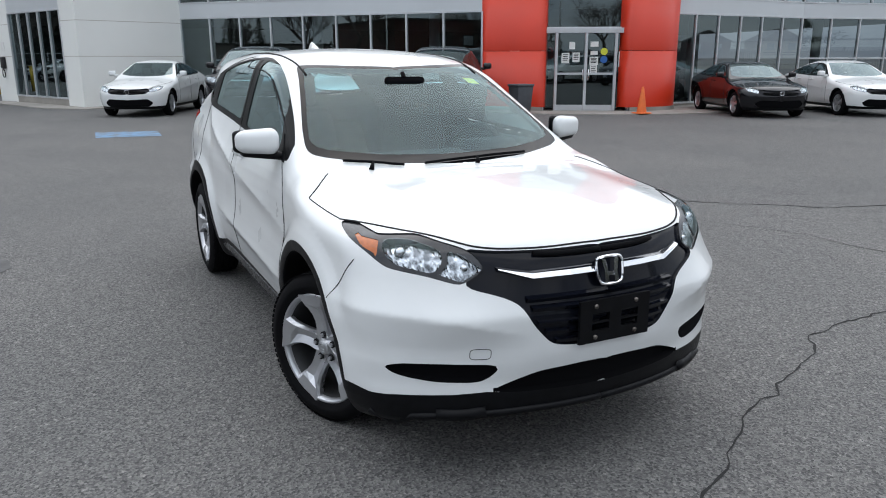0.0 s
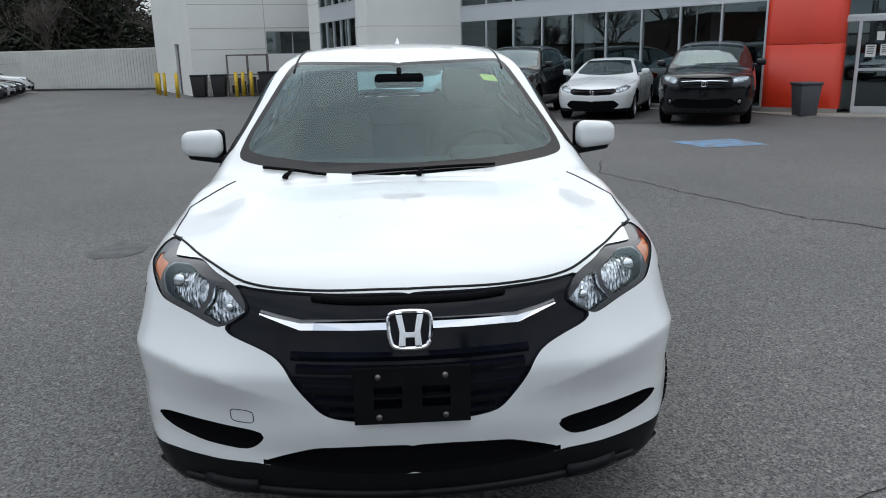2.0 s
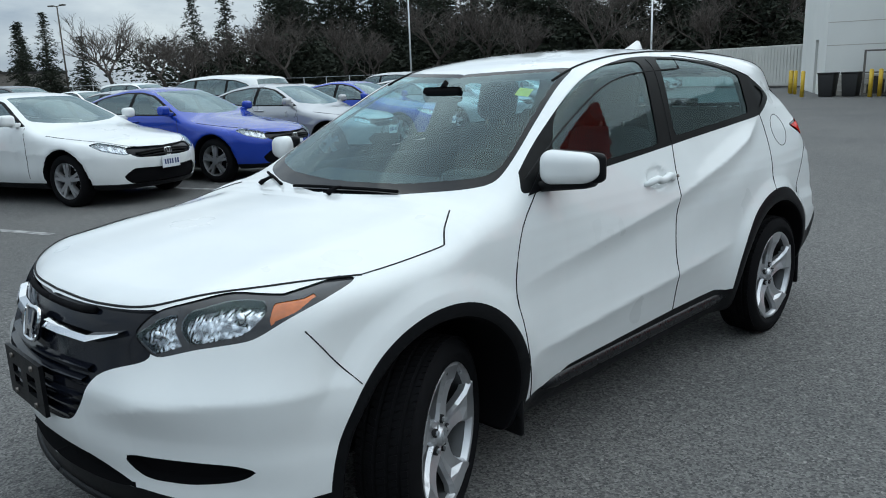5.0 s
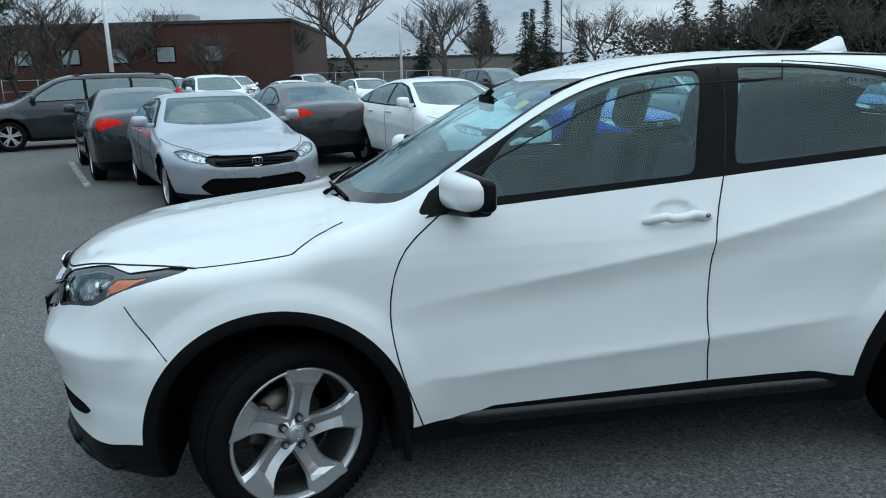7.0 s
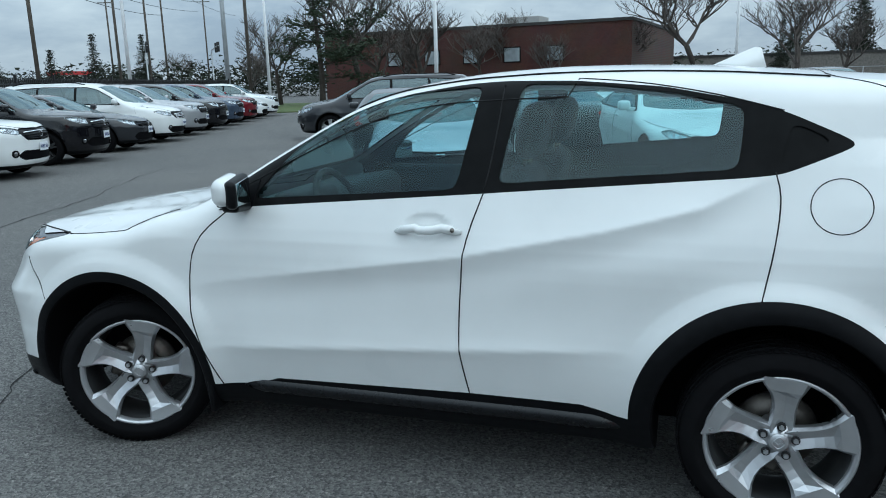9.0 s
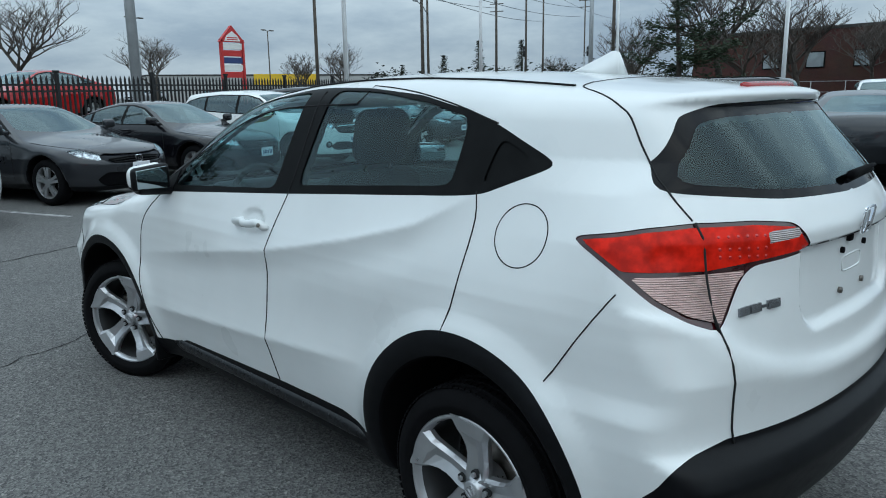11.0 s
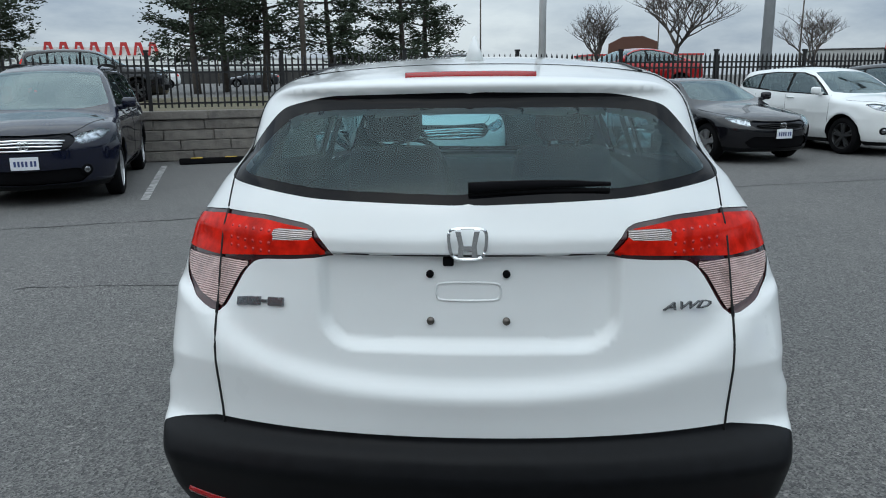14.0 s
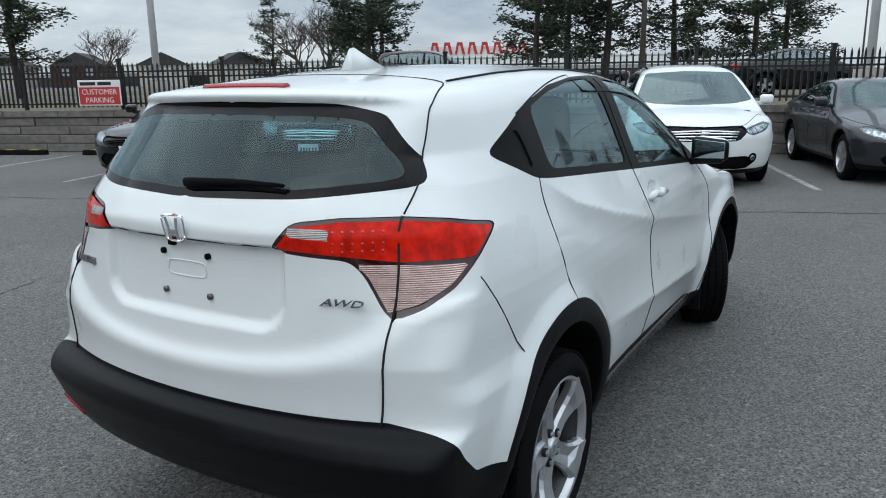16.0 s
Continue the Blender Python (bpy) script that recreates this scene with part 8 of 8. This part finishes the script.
util_pole(-13.1, -33.8, 14, 0, 0.27, "pole_grey", 0.6)
for x, y, h, l in ((9.4, -35.1, 11, False), (-32.4, -46.2, 12, True), (-52.9, -55.4, 13, True), (-39.1, -41.5, 13, True), (-58.0, -50.5, 14, True), (-72, -58, 15, False), (-84.6, -65.2, 16, False), (-110, -76, 17, False), (-87.9, -76.8, 15, False), (28, -39, 12, False)):
    util_pole(x, y, h, 2, lamp=l)
util_pole(-55.5, -37.1, 16, 0, 0.22, "pole_grey")
util_pole(-57.5, -36.1, 14, 1, 0.18)
for (x0, y0, z0), (x1, y1, z1) in (((60, -28, 11.0), (9.4, -35.1, 10.6)), ((9.4, -35.1, 10.6), (-39, -41.5, 12.5)), ((-39, -41.5, 12.5), (-58, -50.5, 13.4)), ((-58, -50.5, 13.4), (-84.6, -65.2, 15.4)), ((-84.6, -65.2, 15.4), (-150, -95, 17)),
                                   ((60, -29, 8.2), (9.4, -35.1, 7.6)), ((9.4, -35.1, 7.6), (-39, -41.5, 9.0)), ((-39, -41.5, 9.0), (-84.6, -65.2, 11.0)), ((60, -27.5, 11.9), (-39, -40.6, 13.2)), ((-39, -41.0, 11.4), (-110, -77, 15.5)), ((-39, -42.2, 10.2), (-110, -77, 14.0)), ((-32.4, -46.2, 11.0), (-87.9, -76.8, 14.0))):
    bm = bmesh.new()
    tube(bm, [(x0 + (x1 - x0) * t, y0 + (y1 - y0) * t, z0 + (z1 - z0) * t - 2.2 * t * (1 - t) * math.hypot(x1 - x0, y1 - y0) / 50) for t in np.linspace(0, 1, 14)], 0.03, 4)
    tagged(part("overhead_wire", bm, "wire", None), "sagging overhead wire between poles", "wire", "overhead wires")


# ---- trees ----
def tri_cloud(rnd, centres, size, n, flat=1.0):
    v, f = [], []
    for c, r in centres:
        for _ in range(n):
            d = np.array([rnd.gauss(0, 1) for _ in range(3)])
            p = c + d * r * 0.5 * np.array((1, 1, flat))
            a = rnd.random() * math.tau
            e1 = np.array((math.cos(a), math.sin(a), rnd.uniform(-0.5, 0.6)))
            e2 = np.array([rnd.gauss(0, 1) for _ in range(3)])
            e2 -= e1 * e1.dot(e2) / e1.dot(e1)
            e2 /= max(np.linalg.norm(e2), 1e-6)
            s = size * rnd.uniform(0.6, 1.5)
            k = len(v)
            v += [p - e2 * s * 0.22, p + e1 * s, p + e2 * s * 0.22]
            f.append((k, k + 1, k + 2))
    return v, f


def pine(seed, h, spread, lay=16, needle="needles", top_bare=False):
    rnd = random.Random(seed)
    e = empty("pine_tree")
    bm = bmesh.new()
    tube(bm, [(0.12 * math.sin(z * 0.7 + seed), 0.1 * math.cos(z * 0.5 + seed), z) for z in np.linspace(-0.2, h * 0.97, 12)], [0.2 * (1 - 0.88 * t) * h / 10 for t in np.linspace(0, 1, 12)], 8)
    cen = []
    for k in range(lay):
        t = 0.16 + 0.84 * (k + rnd.random() * 0.6) / lay
        z = h * t
        L = spread * (1.0 - t) ** 0.55 * rnd.uniform(0.55, 1.15) + 0.25
        for q in range(rnd.choice((2, 3, 3, 4))):
            a = rnd.random() * math.tau
            r = L * rnd.uniform(0.6, 1.1)
            rise = rnd.uniform(-0.05, 0.28) * r
            end = np.array((math.cos(a) * r, math.sin(a) * r, z + rise))
            tube(bm, [(0, 0, z), tuple(end * np.array((0.5, 0.5, 1)) - np.array((0, 0, rise * 0.6))), tuple(end)], [0.05, 0.035, 0.012], 4)
            for s in np.linspace(0.35, 1.05, max(3, int(r / 0.35))):
                p = np.array((end[0] * s, end[1] * s, z + rise * s * s))
                cen.append((p + np.array([rnd.gauss(0, 0.14) for _ in range(3)]), rnd.uniform(0.34, 0.62)))
    part("trunk", bm, "bark", e)
    v, f = tri_cloud(rnd, cen, 0.21, 34, 0.55)
    mesh_part("crown", v, f, needle, e, smooth=False)
    return e


def spruce(seed, h, spread, needle="needles_dark"):
    rnd = random.Random(seed)
    e = empty("spruce_tree")
    bm = bmesh.new()
    cyl(bm, (0, 0, -0.2), (0, 0, h), 0.16 * h / 10, 0.02, 8)
    part("trunk", bm, "bark", e)
    cen = []
    k = 0
    z = h * 0.06
    while z < h:
        t = z / h
        L = spread * (1 - t) ** 0.85 + 0.12
        for q in range(max(4, int(9 * (1 - t)) + 3)):
            a = rnd.random() * math.tau
            r = L * rnd.uniform(0.7, 1.12)
            for s in np.linspace(0.3, 1, max(2, int(r / 0.5))):
                cen.append((np.array((math.cos(a) * r * s, math.sin(a) * r * s, z - 0.30 * r * s * s)), 0.5))
        z += 0.5 * rnd.uniform(0.8, 1.2)
    v, f = tri_cloud(rnd, cen, 0.34, 11, 0.5)
    mesh_part("crown", v, f, needle, e, smooth=False)
    return e


def bare_tree(seed, h, upright=0.55, depth=5):
    rnd = random.Random(seed)
    e = empty("bare_tree")
    v, f = [], []
    tv = bmesh.new()

    def limb(p, d, L, r, k):
        n = 3
        pts = [p]
        for i in range(n):
            d = (d + Vector((rnd.gauss(0, 0.13), rnd.gauss(0, 0.13), rnd.gauss(0.03, 0.08)))).normalized()
            p = p + d * L / n
            pts.append(p)
        if k == 0:
            tube(tv, pts, [r, r * 0.9, r * 0.8, r * 0.7], 8)
        else:
            s = Vector((d.y, -d.x, 0.1)).normalized()
            t = d.cross(s)
            b = len(v)
            for i, q in enumerate(pts):
                rr = r * (1 - 0.45 * i / n)
                for a in range(3):
                    v.append(q + (s * math.cos(a * 2.094) + t * math.sin(a * 2.094)) * rr)
            for i in range(n):
                for a in range(3):
                    f.append((b + i * 3 + a, b + i * 3 + (a + 1) % 3, b + i * 3 + 3 + (a + 1) % 3, b + i * 3 + 3 + a))
        if k >= depth:
            return
        for q in range(rnd.choice((3, 4, 4)) if k else 6):
            at = pts[-1] if q < 2 else pts[rnd.choice((2, 2, 3, 1) if k else (2, 3, 3))]
            a = rnd.random() * math.tau
            out = Vector((math.cos(a), math.sin(a), 0))
            limb(at, (d * upright + out * rnd.uniform(0.35, 0.75) + Vector((0, 0, 0.18))).normalized(), L * rnd.uniform(0.55, 0.82), max(r * 0.56, 0.006), k + 1)

    limb(Vector((0, 0, -0.1)), Vector((0, 0, 1)), h * 0.30, 0.022 * h, 0)
    part("trunk", tv, "bark", e)
    mesh_part("crown", v, f, "twig", e, smooth=False)
    return e


def plant(src, spots, label, group, cat="tree"):
    rnd = random.Random(len(spots) * 7 + 1)
    first = {}
    for i, (x, y, z, s) in enumerate(spots):
        t = src[i % len(src)]
        m = Matrix.Translation((x, y, z)) @ Matrix.Rotation(rnd.random() * math.tau, 4, "Z") @ Matrix.Diagonal((s * rnd.uniform(0.92, 1.08), s * rnd.uniform(0.92, 1.08), s, 1))
        if i < len(src):
            o = t
        else:
            o = copy_thing(t, m)
        o.matrix_basis = m
        tagged(o, label, cat, group)


plant([pine(1, 10, 3.4), pine(2, 11, 3.2, 18), pine(3, 10, 3.8, 14)],
      [(14.4, -33.5, .8, 1.0), (11.8, -36.5, .8, 1.05), (9.0, -39.5, .8, 1.0), (5.1, -41.0, .8, .98), (25.2, -33.6, .8, 1.0), (14.6, -38.5, .8, 1.1), (26.5, -36.0, .8, .72), (37.1, -19.5, .8, .95), (45.9, -47.9, .8, .8),
       (33.0, -42, .8, .8), (4.0, -46, .8, .95), (-46.0, -23.5, 0, 1.15)], "dark green pine with open layered boughs", "roadside pines")
plant([spruce(21, 14, 3.2), spruce(22, 16, 3.6), spruce(23, 11, 2.6)],
      [(lot(a, b).x, lot(a, b).y, 0, s) for a, b, s in [(-62 + i * 2.7 + ((i * 37) % 7) * 0.35, 66 + ((i * 53) % 11) * 1.1, 0.85 + ((i * 29) % 9) * 0.045) for i in range(27)]] +
      [(lot(a, b).x, lot(a, b).y, 0, s) for a, b, s in [(-64 + i * 2.3 + ((i * 41) % 7) * 0.4, 74 + ((i * 31) % 9) * 1.2, 0.95 + ((i * 23) % 9) * 0.045) for i in range(34)]] +
      [(lot(a, b).x, lot(a, b).y, 0, s) for a, b, s in [(-75 - ((i * 31) % 9) * 1.2, 8 + i * 3.4, 0.46 + ((i * 29) % 9) * 0.045) for i in range(9, 17)]] +
      [(-74, 20, 0, .52), (-68.6, 20.6, 0, .50), (-68.1, -68.5, 0, .55), (-71.4, -65.3, 0, .56), (-76, -62, 0, .5), (-64, -72, 0, .45)], "tall dark evergreen at the edge of the lot", "dark evergreens")
plant([bare_tree(31, 10), bare_tree(32, 11, 0.5), bare_tree(33, 9, 0.6)],
      [(-9.9, -65.6, .5, .95), (-13.5, -54.7, .5, .95), (-28.2, -65.5, .5, .95), (-49.0, -28.4, 0, .9), (-61.8, 2.2, 0, 1.25), (-56.1, 8.4, 0, 1.2), (-70, 14, 0, .9), (-48.2, -21.3, 0, 1.15), (-52.5, -21.0, 0, 1.0), (-54.5, -18.5, 0, 1.1), (-62.4, 23.6, 0, 0.85), (-68.6, 34.2, 0, .9), (-70.5, 41.3, 0, 1.0), (-66, 30, 0, .8), (34.4, -38.9, .8, .8), (36.3, -43.1, .8, .85), (34.1, -44.8, .8, .8), (71.7, -48.7, .5, 1.0), (-42, -62, .3, .7), (-55, -72, .3, .8),
       (-80, -50, 0, .8), (-95, -70, 0, .9), (-100, -60, 0, .8), (-66, -5, 0, .95), (-64, -14, 0, 1.0)] +
      [(lot(a, b).x, lot(a, b).y, 0, s) for a, b, s in [(-60 + i * 5.0, 60 + ((i * 17) % 5), 0.8 + ((i * 7) % 5) * 0.1) for i in range(14)]] +
      [(-61.0, -22 + i * 6.5, 0, .78) for i in range(3)], "leafless deciduous tree with fine bare twigs", "bare trees")


# ---- distance ----
def building(name, x0, x1, y0, y1, h, material, label, m=None, roof="roof_dark", wins=(), win_z=(3.0, 4.0), win_mat="shop_glass", parapet=0.25):
    e = empty(name, m or Matrix())
    tagged(e, label, "building")
    bm = bmesh.new()
    box(bm, x0, x1, y0, y1, 0, h)
    part("wall", bm, material, e, smooth=False)
    bm = bmesh.new()
    box(bm, x0 - 0.1, x1 + 0.1, y0 - 0.1, y1 + 0.1, h, h + parapet)
    part("roof", bm, roof, e, smooth=False)
    for (x, w) in wins:
        bm = bmesh.new()
        box(bm, x - w / 2 - 0.1, x + w / 2 + 0.1, y1 + 0.0, y1 + 0.06, win_z[0] - 0.1, win_z[1] + 0.1)
        wn = part("window", bm, "trim_grey", e, smooth=False)
        bm = bmesh.new()
        box(bm, x - w / 2, x + w / 2, y1 + 0.05, y1 + 0.075, win_z[0], win_z[1])
        part("pane", bm, win_mat, wn, smooth=False)
    return e


M["pale_glass"] = mat("pale_glass", (0.34, 0.38, 0.40), 0.1, coat=0.3, var=0.3, scale=1.5)
bk = building("brick_building", -30, 0, -22, 0, 6.0, "brick", "long low dark red brick building with small square windows", Matrix.Translation((-62.0, -3.1, 0)) @ Matrix.Rotation(radians(-98), 4, "Z") @ Matrix.Diagonal((-1, 1, 1, 1)),
              wins=[(-26 + i * 3.9, 1.4) for i in range(1, 6)], win_z=(3.05, 4.2), win_mat="pale_glass")
bm = bmesh.new()
box(bm, -13, -9.6, -8, -5, 6.25, 7.2, 0.05)
part("rooftop_unit", bm, "mall_grey", bk, smooth=False)
building("low_grey_block", -14, 14, -10, 0, 3.3, "stone", "low grey-brown block behind the far cars", Matrix.Translation((-86, 14, 0)) @ Matrix.Rotation(radians(-90), 4, "Z"))
m_mall = Matrix.Rotation(radians(20), 4, "Z") @ Matrix.Translation((0, 0, 0.5))
mall = building("shopping_mall", -30, 130, -175, -140, 4.4, "mall_grey", "long low pale shopping mall across the road", m_mall, "mall_grey")
bm = bmesh.new()
box(bm, -30, 130, -140, -139.8, 2.9, 4.3)
part("fascia", bm, "render_white", mall, smooth=False)
bm = bmesh.new()
box(bm, -30, 130, -140, -139.7, 0.2, 2.2)
part("shop_front", bm, "roof_dark", mall, smooth=False)
sg = empty("mall_sign", Matrix.Translation((66, -126, 2.2)) @ Matrix.Rotation(radians(27.4), 4, "Z"))
tagged(sg, "row of large red upright sign shapes on a white fascia", "sign")
bm = bmesh.new()
box(bm, -14, 14, -0.5, 0, 2.4, 5.0)
part("board", bm, "render_white", sg, smooth=False)
for i in range(8):
    x = -8.6 + i * 2.35
    bm = bmesh.new()
    prism(bm, [(x, 3.6), (x + 0.5, 3.6), (x + 0.9, 5.2), (x + 1.2, 5.2), (x + 1.5, 3.6), (x + 1.9, 3.6), (x + 1.5, 5.8), (x + 0.5, 5.8)], 0.02, 0.25, lambda u, v, h: (u, h, v))
    bmesh.ops.recalc_face_normals(bm, faces=bm.faces)
    part("letter_shape", bm, "sign_red", sg, smooth=False)
bg = building("burger_restaurant", -8, 8, -8, 0, 3.4, "stucco", "small burger restaurant with a brown arched sign", Matrix.Translation((-21.5, -104, 0.6)) @ Matrix.Rotation(radians(8), 4, "Z"), "sign_red")
bm = bmesh.new()
prism(bm, [(-3.5, 3.2), (3.2, 3.2), (3.4, 5.2), (1.2, 6.0), (-1.5, 5.9), (-3.4, 5.0)], 0.1, 0.5, lambda u, v, h: (-u + 2.0, h, v))
bmesh.ops.recalc_face_normals(bm, faces=bm.faces)
part("arched_sign", bm, mat("sign_brown", (0.09, 0.035, 0.02), 0.6), bg, smooth=False)
bm = bmesh.new()
for k in range(5):
    box(bm, -1.2 + k * 0.95, -0.6 + k * 0.95, 0.5, 0.56, 3.5, 4.2)
part("sign_bars", bm, "safety_yellow", bg, smooth=False)
yb = building("yellow_store", -22, 22, -15, 0, 4.6, "mall_grey", "long low store with a yellow fascia", Matrix.Translation((-74, -118, 0.3)) @ Matrix.Rotation(radians(-14), 4, "Z"))
bm = bmesh.new()
box(bm, -8, 4, 0, 0.4, 3.0, 4.9)
part("fascia", bm, "mall_yellow", yb, smooth=False)
ps = empty("plaza_sign", Matrix.Translation((-29.5, -53.8, 0.4)) @ Matrix.Rotation(radians(180 + 8), 4, "Z") @ Matrix.Diagonal((1.3, 1.0, 1.0, 1)))
tagged(ps, "tall red framed plaza sign with a gabled top", "sign")
for x in (-0.85, 0.75):
    bm = bmesh.new()
    box(bm, x, x + 0.14, -0.15, 0.15, 0, 5.5)
    part("post", bm, "sign_red", ps, smooth=False)
bm = bmesh.new()
prism(bm, [(-0.95, 5.3), (0.95, 5.3), (0.0, 6.6)], -0.15, 0.15, lambda u, v, h: (u, h, v))
bmesh.ops.recalc_face_normals(bm, faces=bm.faces)
part("gable", bm, "sign_red", ps, smooth=False)
for sy in (-0.17, 0.15):
    bm = bmesh.new()
    prism(bm, [(-0.60, 5.38), (0.60, 5.38), (0.42, 5.78), (0.0, 6.15), (-0.42, 5.78)], sy, sy + 0.02, lambda u, v, h: (u, h, v))
    bmesh.ops.recalc_face_normals(bm, faces=bm.faces)
    crest = part("sign_crest", bm, "paper", ps, smooth=False)
    for z in (5.46, 5.60):
        bm = bmesh.new()
        box(bm, -0.40, 0.40, sy - 0.004, sy + 0.024, z, z + 0.08)
        part("sign_bar", bm, "sign_red", crest, smooth=False)
for k, c in enumerate(("paper", "sign_red", "ink", "paper", "sign_red")):
    bm = bmesh.new()
    box(bm, -0.72, 0.72, -0.1, 0.1, 4.75 - k * 0.56, 5.22 - k * 0.56)
    part("sign_board", bm, c, ps, smooth=False)


def house(x, y, turn, wall_m, w=9.0):
    e = empty("house", Matrix.Translation((x, y, 0.5)) @ Matrix.Rotation(radians(turn), 4, "Z"))
    tagged(e, "two-storey brick house with a brown gabled roof", "house", "houses beyond the fence")
    bm = bmesh.new()
    box(bm, -w / 2, w / 2, -5, 5, 0, 4.2)
    part("wall", bm, wall_m, e, smooth=False)
    bm = bmesh.new()
    prism(bm, [(-w / 2 - 0.4, 4.2), (w / 2 + 0.4, 4.2), (0, 6.6)], -5.3, 5.3, lambda u, v, h: (u, h, v))
    bmesh.ops.recalc_face_normals(bm, faces=bm.faces)
    part("roof", bm, "roof_dark", e, smooth=False)
    for sx in (-2.2, 2.0):
        bm = bmesh.new()
        box(bm, sx - 0.7, sx + 0.7, 5.0, 5.08, 2.4, 3.7)
        part("window", bm, "pale_glass", e, smooth=False)


for i, (x, y) in enumerate(((138, -76), (131, -88), (122, -99), (146, -62), (112, -108))):
    house(x, y, 35 + i * 6, "stucco" if i % 2 == 0 else "brick")
building("red_kiosk", -2.5, 2.5, -4, 0, 3.6, "mall_grey", "small filling station kiosk with a red canopy", Matrix.Translation((-88, -84, 0.2)) @ Matrix.Rotation(radians(-30), 4, "Z"), "sign_red", parapet=0.5)
# traffic signals at the far junction
for x, y in ((-80, -55), (-74, -60)):
    e = empty("traffic_signal", Matrix.Translation((x, y, 0)) @ Matrix.Rotation(radians(40), 4, "Z"))
    tagged(e, "grey traffic signal on a long mast arm", "traffic signal", "traffic signals")
    bm = bmesh.new()
    tube(bm, [(0, 0, 0), (0, 0, 5.6), (0.6, 0, 6.0), (7.5, 0, 6.2)], 0.09, 8)
    part("mast", bm, "pole_grey", e)
    for xx in (5.2, 7.3):
        bm = bmesh.new()
        box(bm, xx - 0.2, xx + 0.2, -0.15, 0.15, 5.5, 6.6, 0.04)
        part("signal_head", bm, "bin_black", e)
# far cars on the road and in the plaza
for k, c, x, y, hd in (("suv", "black", 11.5, -21.0, -70), ("sedan", "bright red", -2.6, -18.4, 110), ("sedan", "black", -0.6, -22.6, -70), ("sedan", "white", 6.6, -37.5, 110), ("sedan", "silver", -28, -70, 110), ("sedan", "red", -40, -80, 110), ("suv", "white", 30, -60, 110), ("sedan", "dark grey", 22, -62, 110), ("suv", "dark grey", 45, -55, 110)):
    o = park(k, c, x, y, hd, "beyond the black fence", "cars beyond the fence")
    o.matrix_basis = Matrix.Translation((0, 0, 0.81)) @ o.matrix_basis
# wire mesh fence at the back of the lot
wf = tagged(empty("mesh_fence", LOT), "grey chain-link fence behind the parked cars", "fence", kind="structure")
for i in range(34):
    bm = bmesh.new()
    cyl(bm, (-66 + i * 2.5, 57, 0), (-66 + i * 2.5, 57, 1.9), 0.035, None, 8)
    part("fence_post", bm, "pole_grey", wf)
for i in range(24):
    bm = bmesh.new()
    cyl(bm, (-66, -3 + i * 2.5, 0), (-66, -3 + i * 2.5, 1.9), 0.035, None, 8)
    part("fence_post", bm, "pole_grey", wf)
for z in (0.15, 1.0, 1.85):
    bm = bmesh.new()
    cyl(bm, (-66, 57, z), (19, 57, z), 0.022, None, 6)
    part("fence_rail", bm, "pole_grey", wf)
    bm = bmesh.new()
    cyl(bm, (-66, -3, z), (-66, 57, z), 0.022, None, 6)
    part("fence_rail", bm, "pole_grey", wf)
# dark thicket under the evergreens
rnd = random.Random(5)
cen = [(np.array(lot(-72 + rnd.random() * 92, 62 + rnd.random() * 18, 0)) + np.array((0, 0, rnd.uniform(0.2, 5.5))), 2.0) for _ in range(520)]
cen += [(np.array(lot(-80 - rnd.random() * 10, rnd.random() * 66, 0)) + np.array((0, 0, rnd.uniform(0.2, 2.6))), 1.8) for _ in range(230)]
cen += [(np.array(lot(-98 - rnd.random() * 12, -62 + rnd.random() * 64, 0)) + np.array((0, 0, rnd.uniform(0.2, 3.6))), 2.0) for _ in range(230)]
v, f = tri_cloud(rnd, cen, 0.55, 60, 0.8)
th = mesh_part("thicket", v, f, "needles_dark", None, smooth=False)
tagged(th, "dense dark undergrowth below the evergreens", "undergrowth", kind="stuff")
# cracks and worn lines
crack([(3.62, 2.49), (3.3, 3.4), (2.9, 4.6), (2.6, 5.6), (2.9, 6.6)], 0.010, 2)
crack([(3.62, 2.49), (4.4, 1.6), (5.2, 0.9), (7.0, 0.2)], 0.012, 3)
crack([(-0.3, -2.75), (0.16, -2.45), (0.5, -2.26), (0.91, -2.06), (1.32, -1.91), (1.72, -1.75), (1.93, -1.6), (2.24, -1.56), (2.68, -1.48), (3.4, -1.35)], 0.006, 4)
crack([(3.6, 1.2), (3.82, 0.45), (3.96, 0.03), (3.93, -0.35), (4.0, -0.63), (4.3, -1.5)], 0.005, 5)
crack([(9.5, -2.0), (5.4, -3.4), (2.6, -4.4), (0.0, -5.2), (-2.4, -6.2), (-5.0, -7.0), (-9.0, -8.6)], 0.013, 6)
for a in (-0.4, 2.2, 4.9, 7.6, 10.4, 13.0, -3.4):
    p = [lot(a - 0.05, -10.6), lot(a + 0.05, -10.6), lot(a + 0.05, -6.6), lot(a - 0.05, -6.6)]
    quad_mark("bay_line", [(q.x, q.y) for q in p], "white_line", "worn white parking bay line", 0.004)
for b in (-1.35, 1.75, 4.8, 7.8):
    e0 = -9.6 if b < 0 else -5.6
    p = [lot(-13.8, b - 0.05), lot(e0, b - 0.05), lot(e0, b + 0.05), lot(-13.8, b + 0.05)]
    quad_mark("bay_line", [(q.x, q.y) for q in p], "white_line", "worn white parking bay line", 0.004)
